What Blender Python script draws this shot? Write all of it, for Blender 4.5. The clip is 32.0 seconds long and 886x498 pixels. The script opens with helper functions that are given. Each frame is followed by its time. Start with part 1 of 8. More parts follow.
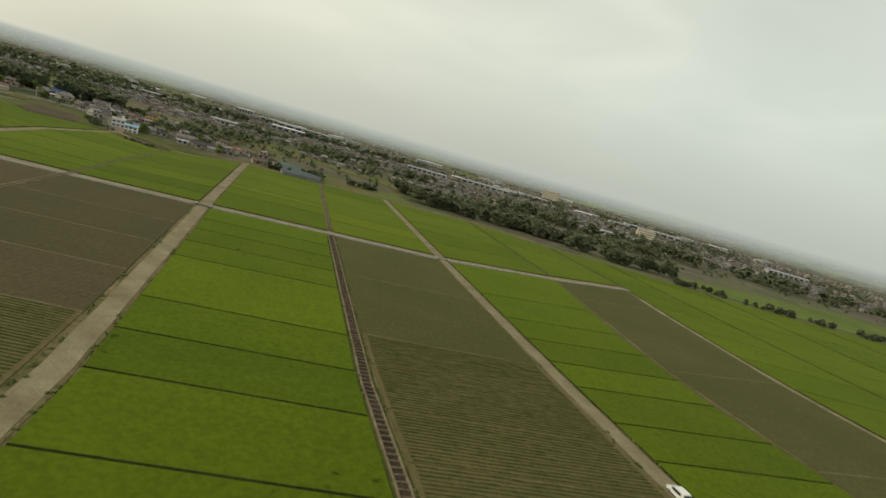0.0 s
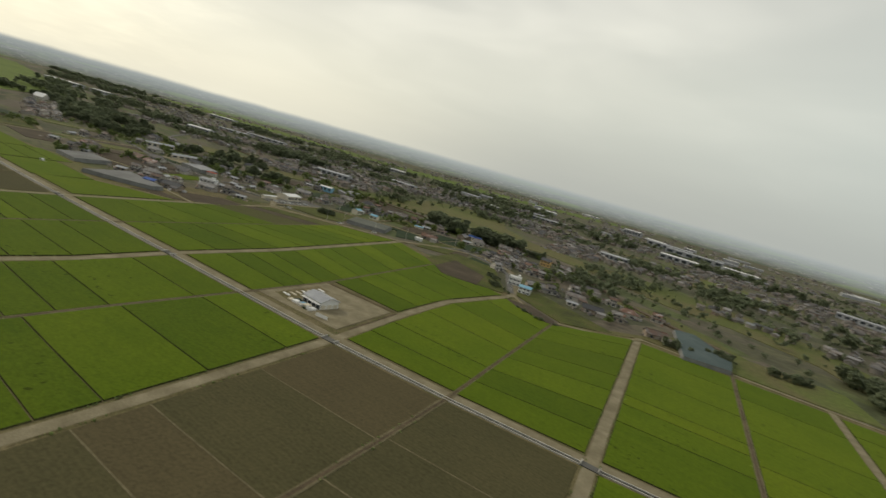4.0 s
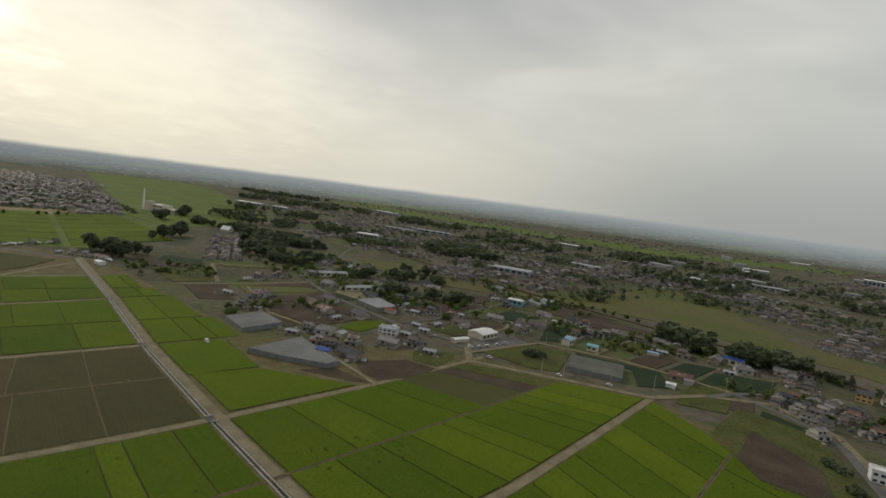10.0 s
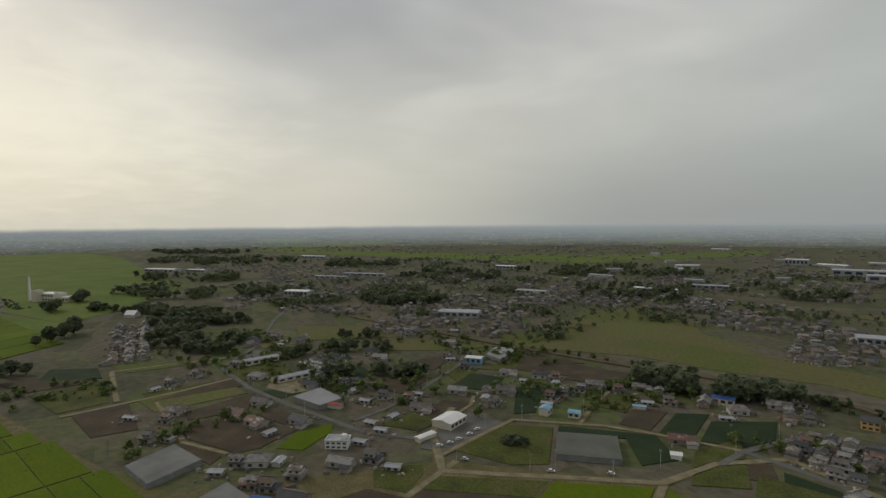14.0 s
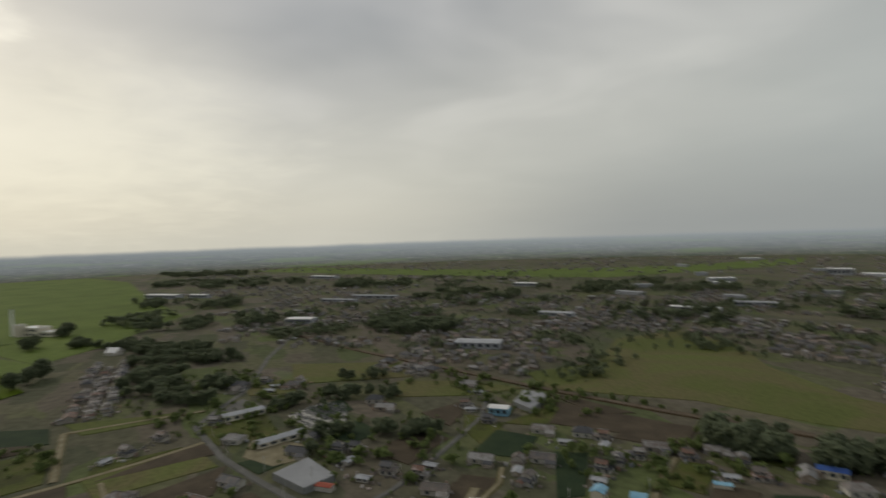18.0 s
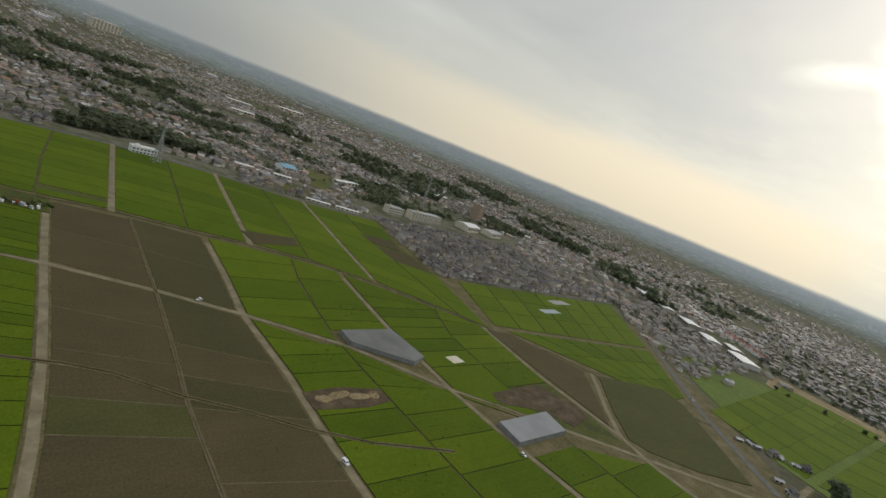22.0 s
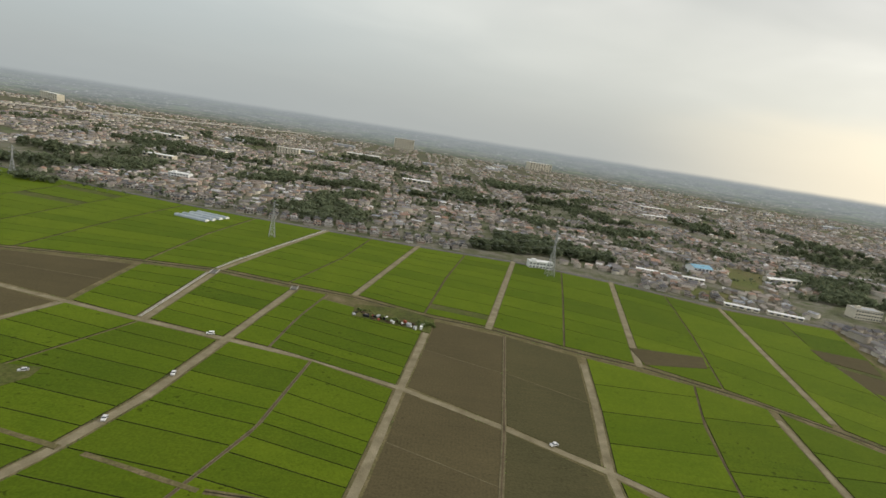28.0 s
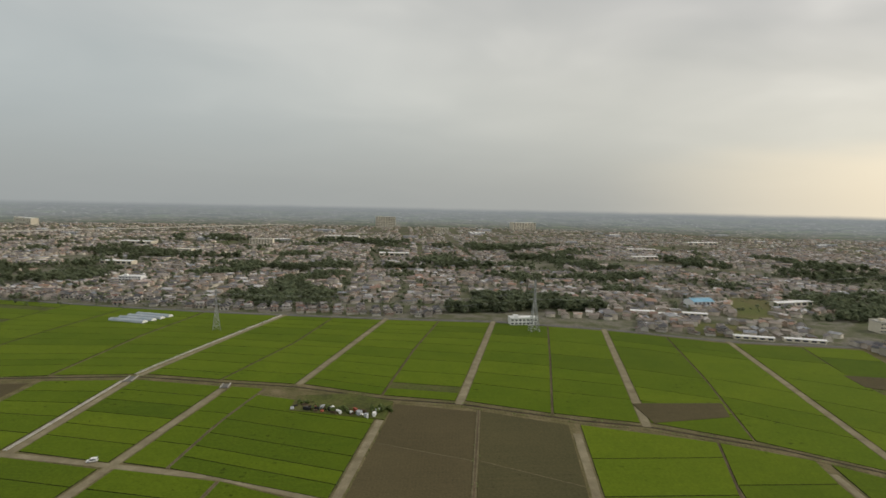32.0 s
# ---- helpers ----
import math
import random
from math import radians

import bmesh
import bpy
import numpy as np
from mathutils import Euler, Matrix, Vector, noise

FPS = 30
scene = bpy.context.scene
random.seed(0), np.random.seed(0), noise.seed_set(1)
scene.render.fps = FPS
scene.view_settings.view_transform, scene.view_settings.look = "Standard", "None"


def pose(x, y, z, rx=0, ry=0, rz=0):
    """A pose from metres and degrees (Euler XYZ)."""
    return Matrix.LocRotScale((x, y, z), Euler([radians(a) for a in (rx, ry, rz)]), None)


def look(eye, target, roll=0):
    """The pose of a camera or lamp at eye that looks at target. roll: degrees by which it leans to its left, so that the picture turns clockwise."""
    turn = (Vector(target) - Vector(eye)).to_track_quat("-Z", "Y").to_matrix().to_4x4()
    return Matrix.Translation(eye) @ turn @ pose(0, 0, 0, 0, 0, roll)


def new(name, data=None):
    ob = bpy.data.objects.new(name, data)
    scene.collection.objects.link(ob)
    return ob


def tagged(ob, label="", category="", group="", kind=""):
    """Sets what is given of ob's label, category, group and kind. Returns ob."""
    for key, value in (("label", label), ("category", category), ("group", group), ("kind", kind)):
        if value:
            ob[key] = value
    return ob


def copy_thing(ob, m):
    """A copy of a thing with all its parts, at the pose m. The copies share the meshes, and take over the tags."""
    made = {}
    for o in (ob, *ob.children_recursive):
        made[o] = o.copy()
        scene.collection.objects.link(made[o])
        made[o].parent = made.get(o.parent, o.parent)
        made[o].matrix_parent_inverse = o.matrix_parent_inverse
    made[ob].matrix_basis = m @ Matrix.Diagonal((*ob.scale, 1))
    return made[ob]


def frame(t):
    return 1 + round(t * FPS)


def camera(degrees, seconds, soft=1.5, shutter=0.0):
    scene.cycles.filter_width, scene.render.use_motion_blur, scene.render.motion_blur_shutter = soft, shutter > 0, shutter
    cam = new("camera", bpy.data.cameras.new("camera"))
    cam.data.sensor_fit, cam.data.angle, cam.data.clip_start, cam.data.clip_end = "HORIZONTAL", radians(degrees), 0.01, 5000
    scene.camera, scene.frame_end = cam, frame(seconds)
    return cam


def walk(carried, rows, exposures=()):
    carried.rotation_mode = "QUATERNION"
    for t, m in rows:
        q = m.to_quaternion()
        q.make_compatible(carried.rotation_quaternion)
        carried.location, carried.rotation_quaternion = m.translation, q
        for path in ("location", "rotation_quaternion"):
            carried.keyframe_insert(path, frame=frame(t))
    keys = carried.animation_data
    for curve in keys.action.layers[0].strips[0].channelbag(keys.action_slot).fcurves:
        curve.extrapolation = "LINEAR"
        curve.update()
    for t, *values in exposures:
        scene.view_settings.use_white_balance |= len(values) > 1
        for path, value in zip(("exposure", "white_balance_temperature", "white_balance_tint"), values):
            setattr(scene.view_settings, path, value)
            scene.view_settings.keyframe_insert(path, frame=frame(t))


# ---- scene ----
cam = camera(77.61, 32.0, soft=1.5, shutter=0.4)
ROWS = [
    (0.0, pose(125.4, -99.3, 47.2, 80.51, -15.69, -7.29)),
    (0.5, pose(122.9, -88.2, 49.9, 81.02, -16.90, -5.46)),
    (1.0, pose(119.5, -77.7, 52.8, 81.74, -17.92, -2.94)),
    (1.5, pose(115.1, -69.1, 56.7, 83.21, -18.71, -2.57)),
    (2.0, pose(110.4, -61.9, 62.0, 84.38, -18.81, -1.68)),
    (2.5, pose(106.2, -55.6, 67.5, 83.94, -17.71, 6.16)),
    (3.0, pose(103.1, -47.4, 72.3, 83.04, -17.21, 16.78)),
    (3.5, pose(98.0, -38.1, 76.5, 81.99, -16.10, 25.07)),
    (4.0, pose(89.7, -29.5, 80.5, 80.79, -15.34, 32.16)),
    (4.5, pose(79.5, -22.2, 83.2, 79.87, -14.75, 37.81)),
    (6.5, pose(35.3, 8.3, 88.0, 76.17, -13.09, 60.09)),
    (7.0, pose(23.0, 15.1, 89.9, 76.15, -12.78, 60.50)),
    (7.5, pose(10.4, 20.9, 91.6, 76.45, -12.53, 59.51)),
    (8.0, pose(-1.3, 26.5, 93.3, 77.60, -12.22, 56.53)),
    (8.5, pose(-12.0, 31.7, 95.5, 79.56, -11.94, 51.56)),
    (9.0, pose(-21.3, 36.3, 99.2, 81.77, -10.76, 48.29)),
    (9.5, pose(-29.4, 40.4, 104.4, 82.55, -9.13, 48.93)),
    (10.0, pose(-36.6, 44.0, 110.5, 84.31, -7.13, 47.81)),
    (10.5, pose(-43.0, 47.4, 116.6, 85.77, -5.90, 46.24)),
    (11.0, pose(-48.9, 51.1, 122.1, 86.70, -4.64, 45.43)),
    (11.5, pose(-54.1, 55.2, 127.2, 87.39, -3.83, 44.55)),
    (12.0, pose(-59.4, 59.5, 131.7, 87.68, -2.81, 43.31)),
    (12.5, pose(-65.9, 64.1, 135.6, 87.78, -1.84, 42.70)),
    (13.0, pose(-73.8, 69.5, 138.5, 87.80, -1.13, 41.81)),
    (13.5, pose(-82.4, 76.3, 140.0, 87.51, -0.27, 40.83)),
    (15.5, pose(-122.7, 110.2, 139.7, 85.89, 2.66, 35.92)),
    (16.0, pose(-132.2, 119.2, 139.8, 85.36, 2.73, 32.51)),
    (16.5, pose(-140.7, 128.0, 140.5, 85.05, 3.40, 32.05)),
    (17.0, pose(-147.2, 136.3, 141.8, 85.51, 3.40, 32.99)),
    (17.5, pose(-150.9, 144.7, 143.6, 86.60, 3.25, 32.94)),
    (18.0, pose(-151.6, 154.9, 146.6, 88.59, 1.95, 41.50)),
    (18.5, pose(-151.4, 166.8, 151.1, 89.21, -1.62, 62.85)),
    (19.0, pose(-154.4, 179.1, 156.3, 89.94, -8.77, 83.49)),
    (19.5, pose(-162.6, 188.5, 159.3, 87.55, -13.72, 103.42)),
    (20.0, pose(-175.4, 191.6, 158.7, 83.55, -16.51, 119.46)),
    (20.5, pose(-190.3, 189.6, 155.7, 80.42, -18.93, 129.58)),
    (21.0, pose(-204.5, 184.8, 151.9, 78.21, -20.33, 134.37)),
    (21.5, pose(-216.9, 179.3, 148.7, 77.63, -21.08, 136.22)),
    (22.0, pose(-227.9, 174.1, 146.5, 78.18, -21.61, 135.76)),
    (22.5, pose(-237.5, 169.1, 145.7, 79.58, -20.92, 135.26)),
    (23.0, pose(-246.5, 163.8, 146.4, 79.07, -18.75, 141.40)),
    (23.5, pose(-255.2, 157.2, 148.0, 77.92, -15.59, 152.39)),
    (24.0, pose(-262.1, 148.5, 149.3, 77.85, -13.41, 160.27)),
    (24.5, pose(-266.8, 138.8, 149.4, 78.83, -12.87, 165.28)),
    (25.0, pose(-270.1, 131.7, 148.8, 79.11, -12.11, 170.03)),
    (25.5, pose(-274.1, 127.1, 147.2, 78.27, -10.31, 177.91)),
    (27.5, pose(-294.5, 107.7, 135.9, 78.67, -9.87, 178.04)),
    (28.0, pose(-299.3, 100.8, 132.6, 77.93, -8.72, 178.07)),
    (28.5, pose(-303.7, 92.0, 129.1, 77.03, -7.32, 177.79)),
    (29.0, pose(-308.1, 82.7, 125.6, 77.00, -6.56, 174.78)),
    (29.5, pose(-312.4, 74.0, 122.7, 77.77, -6.27, 170.58)),
    (30.0, pose(-316.6, 65.8, 120.6, 78.93, -5.33, 168.99)),
    (30.5, pose(-320.9, 58.9, 119.3, 79.92, -3.61, 170.47)),
    (31.0, pose(-325.2, 52.9, 118.3, 81.44, -2.24, 172.42)),
    (31.5, pose(-329.7, 48.3, 117.2, 83.46, -1.55, 173.80)),
    (32.0, pose(-334.1, 44.9, 116.2, 85.67, -1.16, 176.55)),
]

walk(cam, ROWS, exposures=[(0.0, 0.22, 7250, 4), (1.0, 0.22, 7250, 4), (2.0, 0.06, 7150, 5), (3.0, -0.01, 7100, 5), (4.0, 0.0, 6800, 7), (7.0, -0.05, 6550, 10), (8.0, -0.04, 6550, 10), (9.0, -0.16, 6500, 10), (11.0, -0.46, 6500, 10), (13.0, -0.53, 6450, 10), (17.0, -0.38, 6450, 10), (18.0, -0.53, 6450, 10), (19.0, -0.85, 6350, 9), (20.0, -0.7, 6300, 9), (21.0, -0.27, 6250, 9), (22.0, -0.13, 6250, 9), (23.0, -0.1, 6280, 9), (24.0, 0.21, 6300, 10), (25.0, 0.23, 6350, 10), (28.0, 0.44, 6500, 10), (31.0, 0.38, 6500, 10), (32.0, 0.15, 6600, 11)])

# ---- sky, sun ----
SUN_AZ, SUN_EL = radians(95), radians(33)      # azimuth counter-clockwise from +y
SUN_DIR = Vector((-math.sin(SUN_AZ) * math.cos(SUN_EL), math.cos(SUN_AZ) * math.cos(SUN_EL), math.sin(SUN_EL)))


class Nodes:
    """Short-hand for a node tree."""

    def __init__(self, tree):
        self.tree = tree
        tree.nodes.clear()

    def add(self, kind, inputs=None, **props):
        n = self.tree.nodes.new(kind)
        for k, v in props.items():
            setattr(n, k, v)
        for k, v in (inputs or {}).items():
            if isinstance(v, bpy.types.NodeSocket):
                self.tree.links.new(v, n.inputs[k])
            else:
                n.inputs[k].default_value = v
        return n

    def math(self, op, a, b=0.0, c=0.0, clamp=False):
        n = self.add("ShaderNodeMath", {0: a, 1: b, 2: c}, operation=op)
        n.use_clamp = clamp
        return n.outputs[0]

    def mix(self, fac, a, b, blend="MIX"):
        n = self.add("ShaderNodeMix", None, data_type="RGBA", blend_type=blend)
        for k, v in ((0, fac), (6, a), (7, b)):
            if isinstance(v, bpy.types.NodeSocket):
                self.tree.links.new(v, n.inputs[k])
            else:
                n.inputs[k].default_value = (*v, 1) if k else v
        return n.outputs[2]

    def ramp(self, fac, stops, interp="LINEAR"):
        n = self.add("ShaderNodeValToRGB", {0: fac})
        r = n.color_ramp
        r.interpolation = interp
        while len(r.elements) < len(stops):
            r.elements.new(0.5)
        for e, (p, c) in zip(r.elements, stops):
            e.position, e.color = p, (*c, 1)
        return n.outputs[0]

    def noise(self, vec, scale, detail=3.0, rough=0.5, dist=0.0):
        n = self.add("ShaderNodeTexNoise", {"Scale": scale, "Detail": detail, "Roughness": rough, "Distortion": dist})
        if vec is not None:
            self.tree.links.new(vec, n.inputs["Vector"])
        return n.outputs[0]

    def smooth(self, v, lo, hi):
        return self.add("ShaderNodeMapRange", {0: v, 1: lo, 2: hi, 3: 0.0, 4: 1.0}, interpolation_type="SMOOTHSTEP").outputs[0]


world = bpy.data.worlds.new("sky")
scene.world = world
world.use_nodes = True
W = Nodes(world.node_tree)
way = W.add("ShaderNodeTexCoord").outputs["Generated"]
sep = W.add("ShaderNodeSeparateXYZ", {0: way})
height = sep.outputs[2]
nishita = W.add("ShaderNodeTexSky", sky_type="NISHITA", sun_disc=False, sun_elevation=SUN_EL, sun_rotation=-SUN_AZ, dust_density=4.0).outputs[0]
BREAK = Vector((-math.sin(radians(92)) * math.cos(radians(12)), math.cos(radians(92)) * math.cos(radians(12)), math.sin(radians(12))))
toward = W.add("ShaderNodeVectorMath", {0: way, 1: tuple(BREAK)}, operation="DOT_PRODUCT").outputs["Value"]
glow = W.smooth(toward, 0.80, 1.0)
side = W.smooth(toward, -0.6, 0.95)
# a flat cloud deck: directions laid on a plane overhead
lift = W.math("ADD", W.math("MAXIMUM", height, 0.0), 0.16)
deck = W.add("ShaderNodeVectorMath", {0: way, 1: W.add("ShaderNodeCombineXYZ", {0: lift, 1: lift, 2: lift}).outputs[0]}, operation="DIVIDE").outputs[0]
clouds = W.noise(deck, 1.25, 3.0, 0.45, 0.4)
patches = W.noise(deck, 0.75, 3.0, 0.5, 0.4)
grey = W.ramp(clouds, [(0.30, (0.285, 0.295, 0.295)), (0.5, (0.40, 0.40, 0.39)), (0.72, (0.58, 0.57, 0.54))])
low_side = W.mix(side, (0.36, 0.40, 0.395), (0.60, 0.58, 0.49))
veil = W.smooth(height, W.math("SUBTRACT", 0.85, W.math("MULTIPLY", side, 0.45)), 0.03)
sky_col = W.mix(W.math("MULTIPLY", veil, 0.92), grey, low_side)
azim = W.math("ARCTAN2", W.math("MULTIPLY", sep.outputs[0], -1.0), sep.outputs[1])
elev = W.math("ARCSINE", height)
wisps = W.math("SUBTRACT", W.noise(deck, 3.2, 4.0, 0.55, 0.3), 0.5)


def lobe(az, el, ra, re, ragged, lean=0.0):
    """How far inside an uneven, leaning oval of the sky a direction lies: one at the middle, nothing outside."""
    u = W.math("SUBTRACT", azim, radians(az))
    v = W.math("SUBTRACT", elev, radians(el))
    c, d = math.cos(radians(lean)), math.sin(radians(lean))
    du = W.math("DIVIDE", W.math("ADD", W.math("MULTIPLY", u, c), W.math("MULTIPLY", v, d)), radians(ra))
    dv = W.math("DIVIDE", W.math("SUBTRACT", W.math("MULTIPLY", v, c), W.math("MULTIPLY", u, d)), radians(re))
    r2 = W.math("ADD", W.math("MULTIPLY", du, du), W.math("MULTIPLY", dv, dv))
    return W.smooth(W.math("ADD", W.math("SQRT", r2), W.math("MULTIPLY", wisps, ragged)), 1.3, 0.0)


dusk = W.math("MULTIPLY", W.smooth(elev, radians(16), radians(24)), W.smooth(toward, 0.55, 0.85))
sky_col = W.mix(W.math("MULTIPLY", glow, 0.30), sky_col, (0.86, 0.81, 0.63))
sky_col = W.mix(W.math("MULTIPLY", dusk, 0.55), sky_col, (0.40, 0.405, 0.395))
# the wide fan of light under the break, then the grey bank of cloud beside it
sky_col = W.mix(W.math("MULTIPLY", lobe(80, 9, 22, 9, 1.2), 0.45), sky_col, (0.95, 0.90, 0.72))
sky_col = W.mix(W.math("MULTIPLY", lobe(114, 11.5, 15, 6.5, 1.4, 12), 0.70), sky_col, (0.42, 0.425, 0.41))
# slanting tears in the cloud where the sun comes through
TEARS = ((97.2, 12.8, 8.0, 2.0, 1.7, 51, 0.92), (90.2, 12.4, 7.4, 2.3, 1.9, 37, 0.6), (92.0, 10.2, 9.0, 5.0, 1.8, 42, 0.34),
         (82.5, 19.2, 4.4, 1.9, 2.0, 20, 0.62), (104.0, 16.6, 4.0, 1.3, 1.8, -10, 0.42), (88.0, 17.0, 4.0, 1.8, 2.0, 30, 0.35))
for az, el, ra, re, ragged, lean, k in TEARS:
    sky_col = W.mix(W.math("MULTIPLY", lobe(az, el, ra, re, ragged, lean), k), sky_col, (1.25, 1.20, 1.00))
# haze dims the lowest sky away from the break
low = W.math("MULTIPLY", W.smooth(elev, radians(13), radians(0.5)), W.smooth(toward, 0.80, 0.30))
sky_col = W.mix(W.math("MULTIPLY", low, 0.70), sky_col, (0.25, 0.268, 0.27))
# warm light low under the edge of the cloud
warm = W.math("MULTIPLY", W.smooth(azim, radians(93), radians(102)), W.smooth(azim, radians(164), radians(120)))
rim = W.math("ADD", elev, W.math("MULTIPLY", W.math("SUBTRACT", patches, 0.5), 0.07))
warm = W.math("MULTIPLY", warm, W.smooth(rim, radians(6.6), radians(3.8)))
sky_col = W.mix(W.math("MULTIPLY", warm, 0.94), sky_col, (0.77, 0.665, 0.485))
# the cloud is thinner to the north than to the south
thin = W.add("ShaderNodeMapRange", {0: sep.outputs[1], 1: -0.8, 2: 0.6, 3: 0.90, 4: 1.22}).outputs[0]
sky_col = W.mix(1.0, sky_col, W.add("ShaderNodeCombineXYZ", {0: thin, 1: thin, 2: thin}).outputs[0], "MULTIPLY")
cover = W.mix(0.9, W.mix(1.0, nishita, (0.10, 0.10, 0.10), "MULTIPLY"), sky_col)
bg = W.add("ShaderNodeBackground", {0: cover, 1: 1.3})
W.add("ShaderNodeOutputWorld", {0: bg.outputs[0]})

sun = new("sun", bpy.data.lights.new("sun", "SUN"))
sun.data.energy, sun.data.angle, sun.data.color = 1.1, radians(11), (1.0, 0.93, 0.80)
sun.matrix_basis = look((0, 0, 0), -SUN_DIR)


# ---- materials ----
def material(name, stops, scale, fine=0.0, rough=0.9, spread="noise", grain=0.25, bump=0.0, metal=0.0, spec=0.1, dist=0.0, rows=None, thin=0.0):
    """Colour ramp over broad noise (or over a random value of each object or island), darkened and lightened by a fine grain.
    rows: (spacing in metres, angle in degrees, depth) of drilled rows. thin: share of the light that leaves let through."""
    m = bpy.data.materials.new(name)
    m.use_nodes = True
    N = Nodes(m.node_tree)
    pos = N.add("ShaderNodeNewGeometry")
    vec = pos.outputs["Position"]
    broad = N.noise(vec, scale, 4.0, 0.55, dist)
    if spread == "object":
        rnd = N.add("ShaderNodeObjectInfo").outputs["Random"]
        fac = N.math("ADD", N.math("MULTIPLY", rnd, 0.8), N.math("MULTIPLY", N.math("SUBTRACT", broad, 0.4), 0.45), clamp=True)
    elif spread == "island":
        rnd = pos.outputs["Random Per Island"]
        fac = N.math("ADD", N.math("MULTIPLY", rnd, 0.92), N.math("MULTIPLY", N.math("SUBTRACT", broad, 0.45), 0.2), clamp=True)
    else:
        fac = N.add("ShaderNodeMapRange", {0: broad, 1: 0.3, 2: 0.7}).outputs[0]
    col = N.ramp(fac, stops)
    g = N.noise(vec, fine or scale * 9, 3.0, 0.6)
    gain = N.add("ShaderNodeMapRange", {0: g, 1: 0.3, 2: 0.7, 3: 1 - grain, 4: 1 + grain}).outputs[0]
    if rows:
        spacing, angle, depth = rows
        turned = N.add("ShaderNodeVectorRotate", {0: vec, "Angle": radians(angle)}, rotation_type="Z_AXIS").outputs[0]
        line = N.add("ShaderNodeTexWave", {"Vector": turned, "Scale": 0.314 / spacing, "Distortion": 0.6, "Detail": 2.0, "Detail Scale": 0.6}).outputs["Fac"]
        gain = N.math("MULTIPLY", gain, N.add("ShaderNodeMapRange", {0: line, 1: 0.0, 2: 1.0, 3: 1 - depth, 4: 1 + depth * 0.5}).outputs[0])
    grey_gain = N.add("ShaderNodeCombineXYZ", {0: gain, 1: gain, 2: gain}).outputs[0]
    col = N.mix(1.0, col, grey_gain, "MULTIPLY")
    b = N.add("ShaderNodeBsdfPrincipled", {"Base Color": col, "Roughness": rough, "Metallic": metal, "Specular IOR Level": spec})
    if bump:
        bn = N.add("ShaderNodeBump", {"Height": g, "Strength": 0.6, "Distance": bump})
        m.node_tree.links.new(bn.outputs[0], b.inputs["Normal"])
    if thin:
        through_leaf = N.add("ShaderNodeBsdfTranslucent", {0: N.mix(1.0, col, (thin, thin, thin), "MULTIPLY")})
        b = N.add("ShaderNodeAddShader", {0: b.outputs[0], 1: through_leaf.outputs[0]})
    N.add("ShaderNodeOutputMaterial", {0: b.outputs[0]})
    return m


def crop_material(name, lo, hi, bump=0.1, rows=None, spots=0.5, own=0.45):
    """A standing crop or tilled soil: each field its own tone, with broad blotches, streaks along the rows and darker thin spots."""
    m = bpy.data.materials.new(name)
    m.use_nodes = True
    N = Nodes(m.node_tree)
    vec = N.add("ShaderNodeNewGeometry").outputs["Position"]
    rnd = N.add("ShaderNodeObjectInfo").outputs["Random"]
    blotch = N.noise(vec, 0.028, 5.0, 0.6, 0.4)
    long = N.add("ShaderNodeVectorMath", {0: vec, 1: (0.022, 0.42, 0.1)}, operation="MULTIPLY").outputs[0]
    streak = N.noise(long, 1.0, 3.0, 0.55)
    fac = N.math("ADD", N.math("MULTIPLY", rnd, own), N.math("MULTIPLY", N.math("SUBTRACT", blotch, 0.5), 1.5))
    fac = N.math("ADD", fac, N.math("ADD", N.math("MULTIPLY", N.math("SUBTRACT", streak, 0.5), 0.75), 0.5 - own / 2), clamp=True)
    col = N.mix(fac, lo, hi)
    patch = N.math("MULTIPLY", N.smooth(N.noise(vec, 0.30, 2.0, 0.5), 0.63, 0.70), N.smooth(N.noise(vec, 0.02, 2.0, 0.5), 0.50, 0.62))
    g = N.noise(vec, 0.9, 4.0, 0.65)
    gain = N.add("ShaderNodeMapRange", {0: g, 1: 0.3, 2: 0.7, 3: 0.80, 4: 1.20}).outputs[0]
    gain = N.math("MULTIPLY", gain, N.math("SUBTRACT", 1.0, N.math("MULTIPLY", patch, spots)))
    if rows:
        spacing, angle, depth = rows
        turned = N.add("ShaderNodeVectorRotate", {0: vec, "Angle": radians(angle)}, rotation_type="Z_AXIS").outputs[0]
        line = N.add("ShaderNodeTexWave", {"Vector": turned, "Scale": 0.314 / spacing, "Distortion": 1.2, "Detail": 2.0, "Detail Scale": 0.6}).outputs["Fac"]
        gain = N.math("MULTIPLY", gain, N.add("ShaderNodeMapRange", {0: line, 1: 0.0, 2: 1.0, 3: 1 - depth, 4: 1 + depth * 0.5}).outputs[0])
    col = N.mix(1.0, col, N.add("ShaderNodeCombineXYZ", {0: gain, 1: gain, 2: gain}).outputs[0], "MULTIPLY")
    b = N.add("ShaderNodeBsdfPrincipled", {"Base Color": col, "Roughness": 0.9, "Specular IOR Level": 0.07})
    bn = N.add("ShaderNodeBump", {"Height": g, "Strength": 0.6, "Distance": bump})
    m.node_tree.links.new(bn.outputs[0], b.inputs["Normal"])
    N.add("ShaderNodeOutputMaterial", {0: b.outputs[0]})
    return m


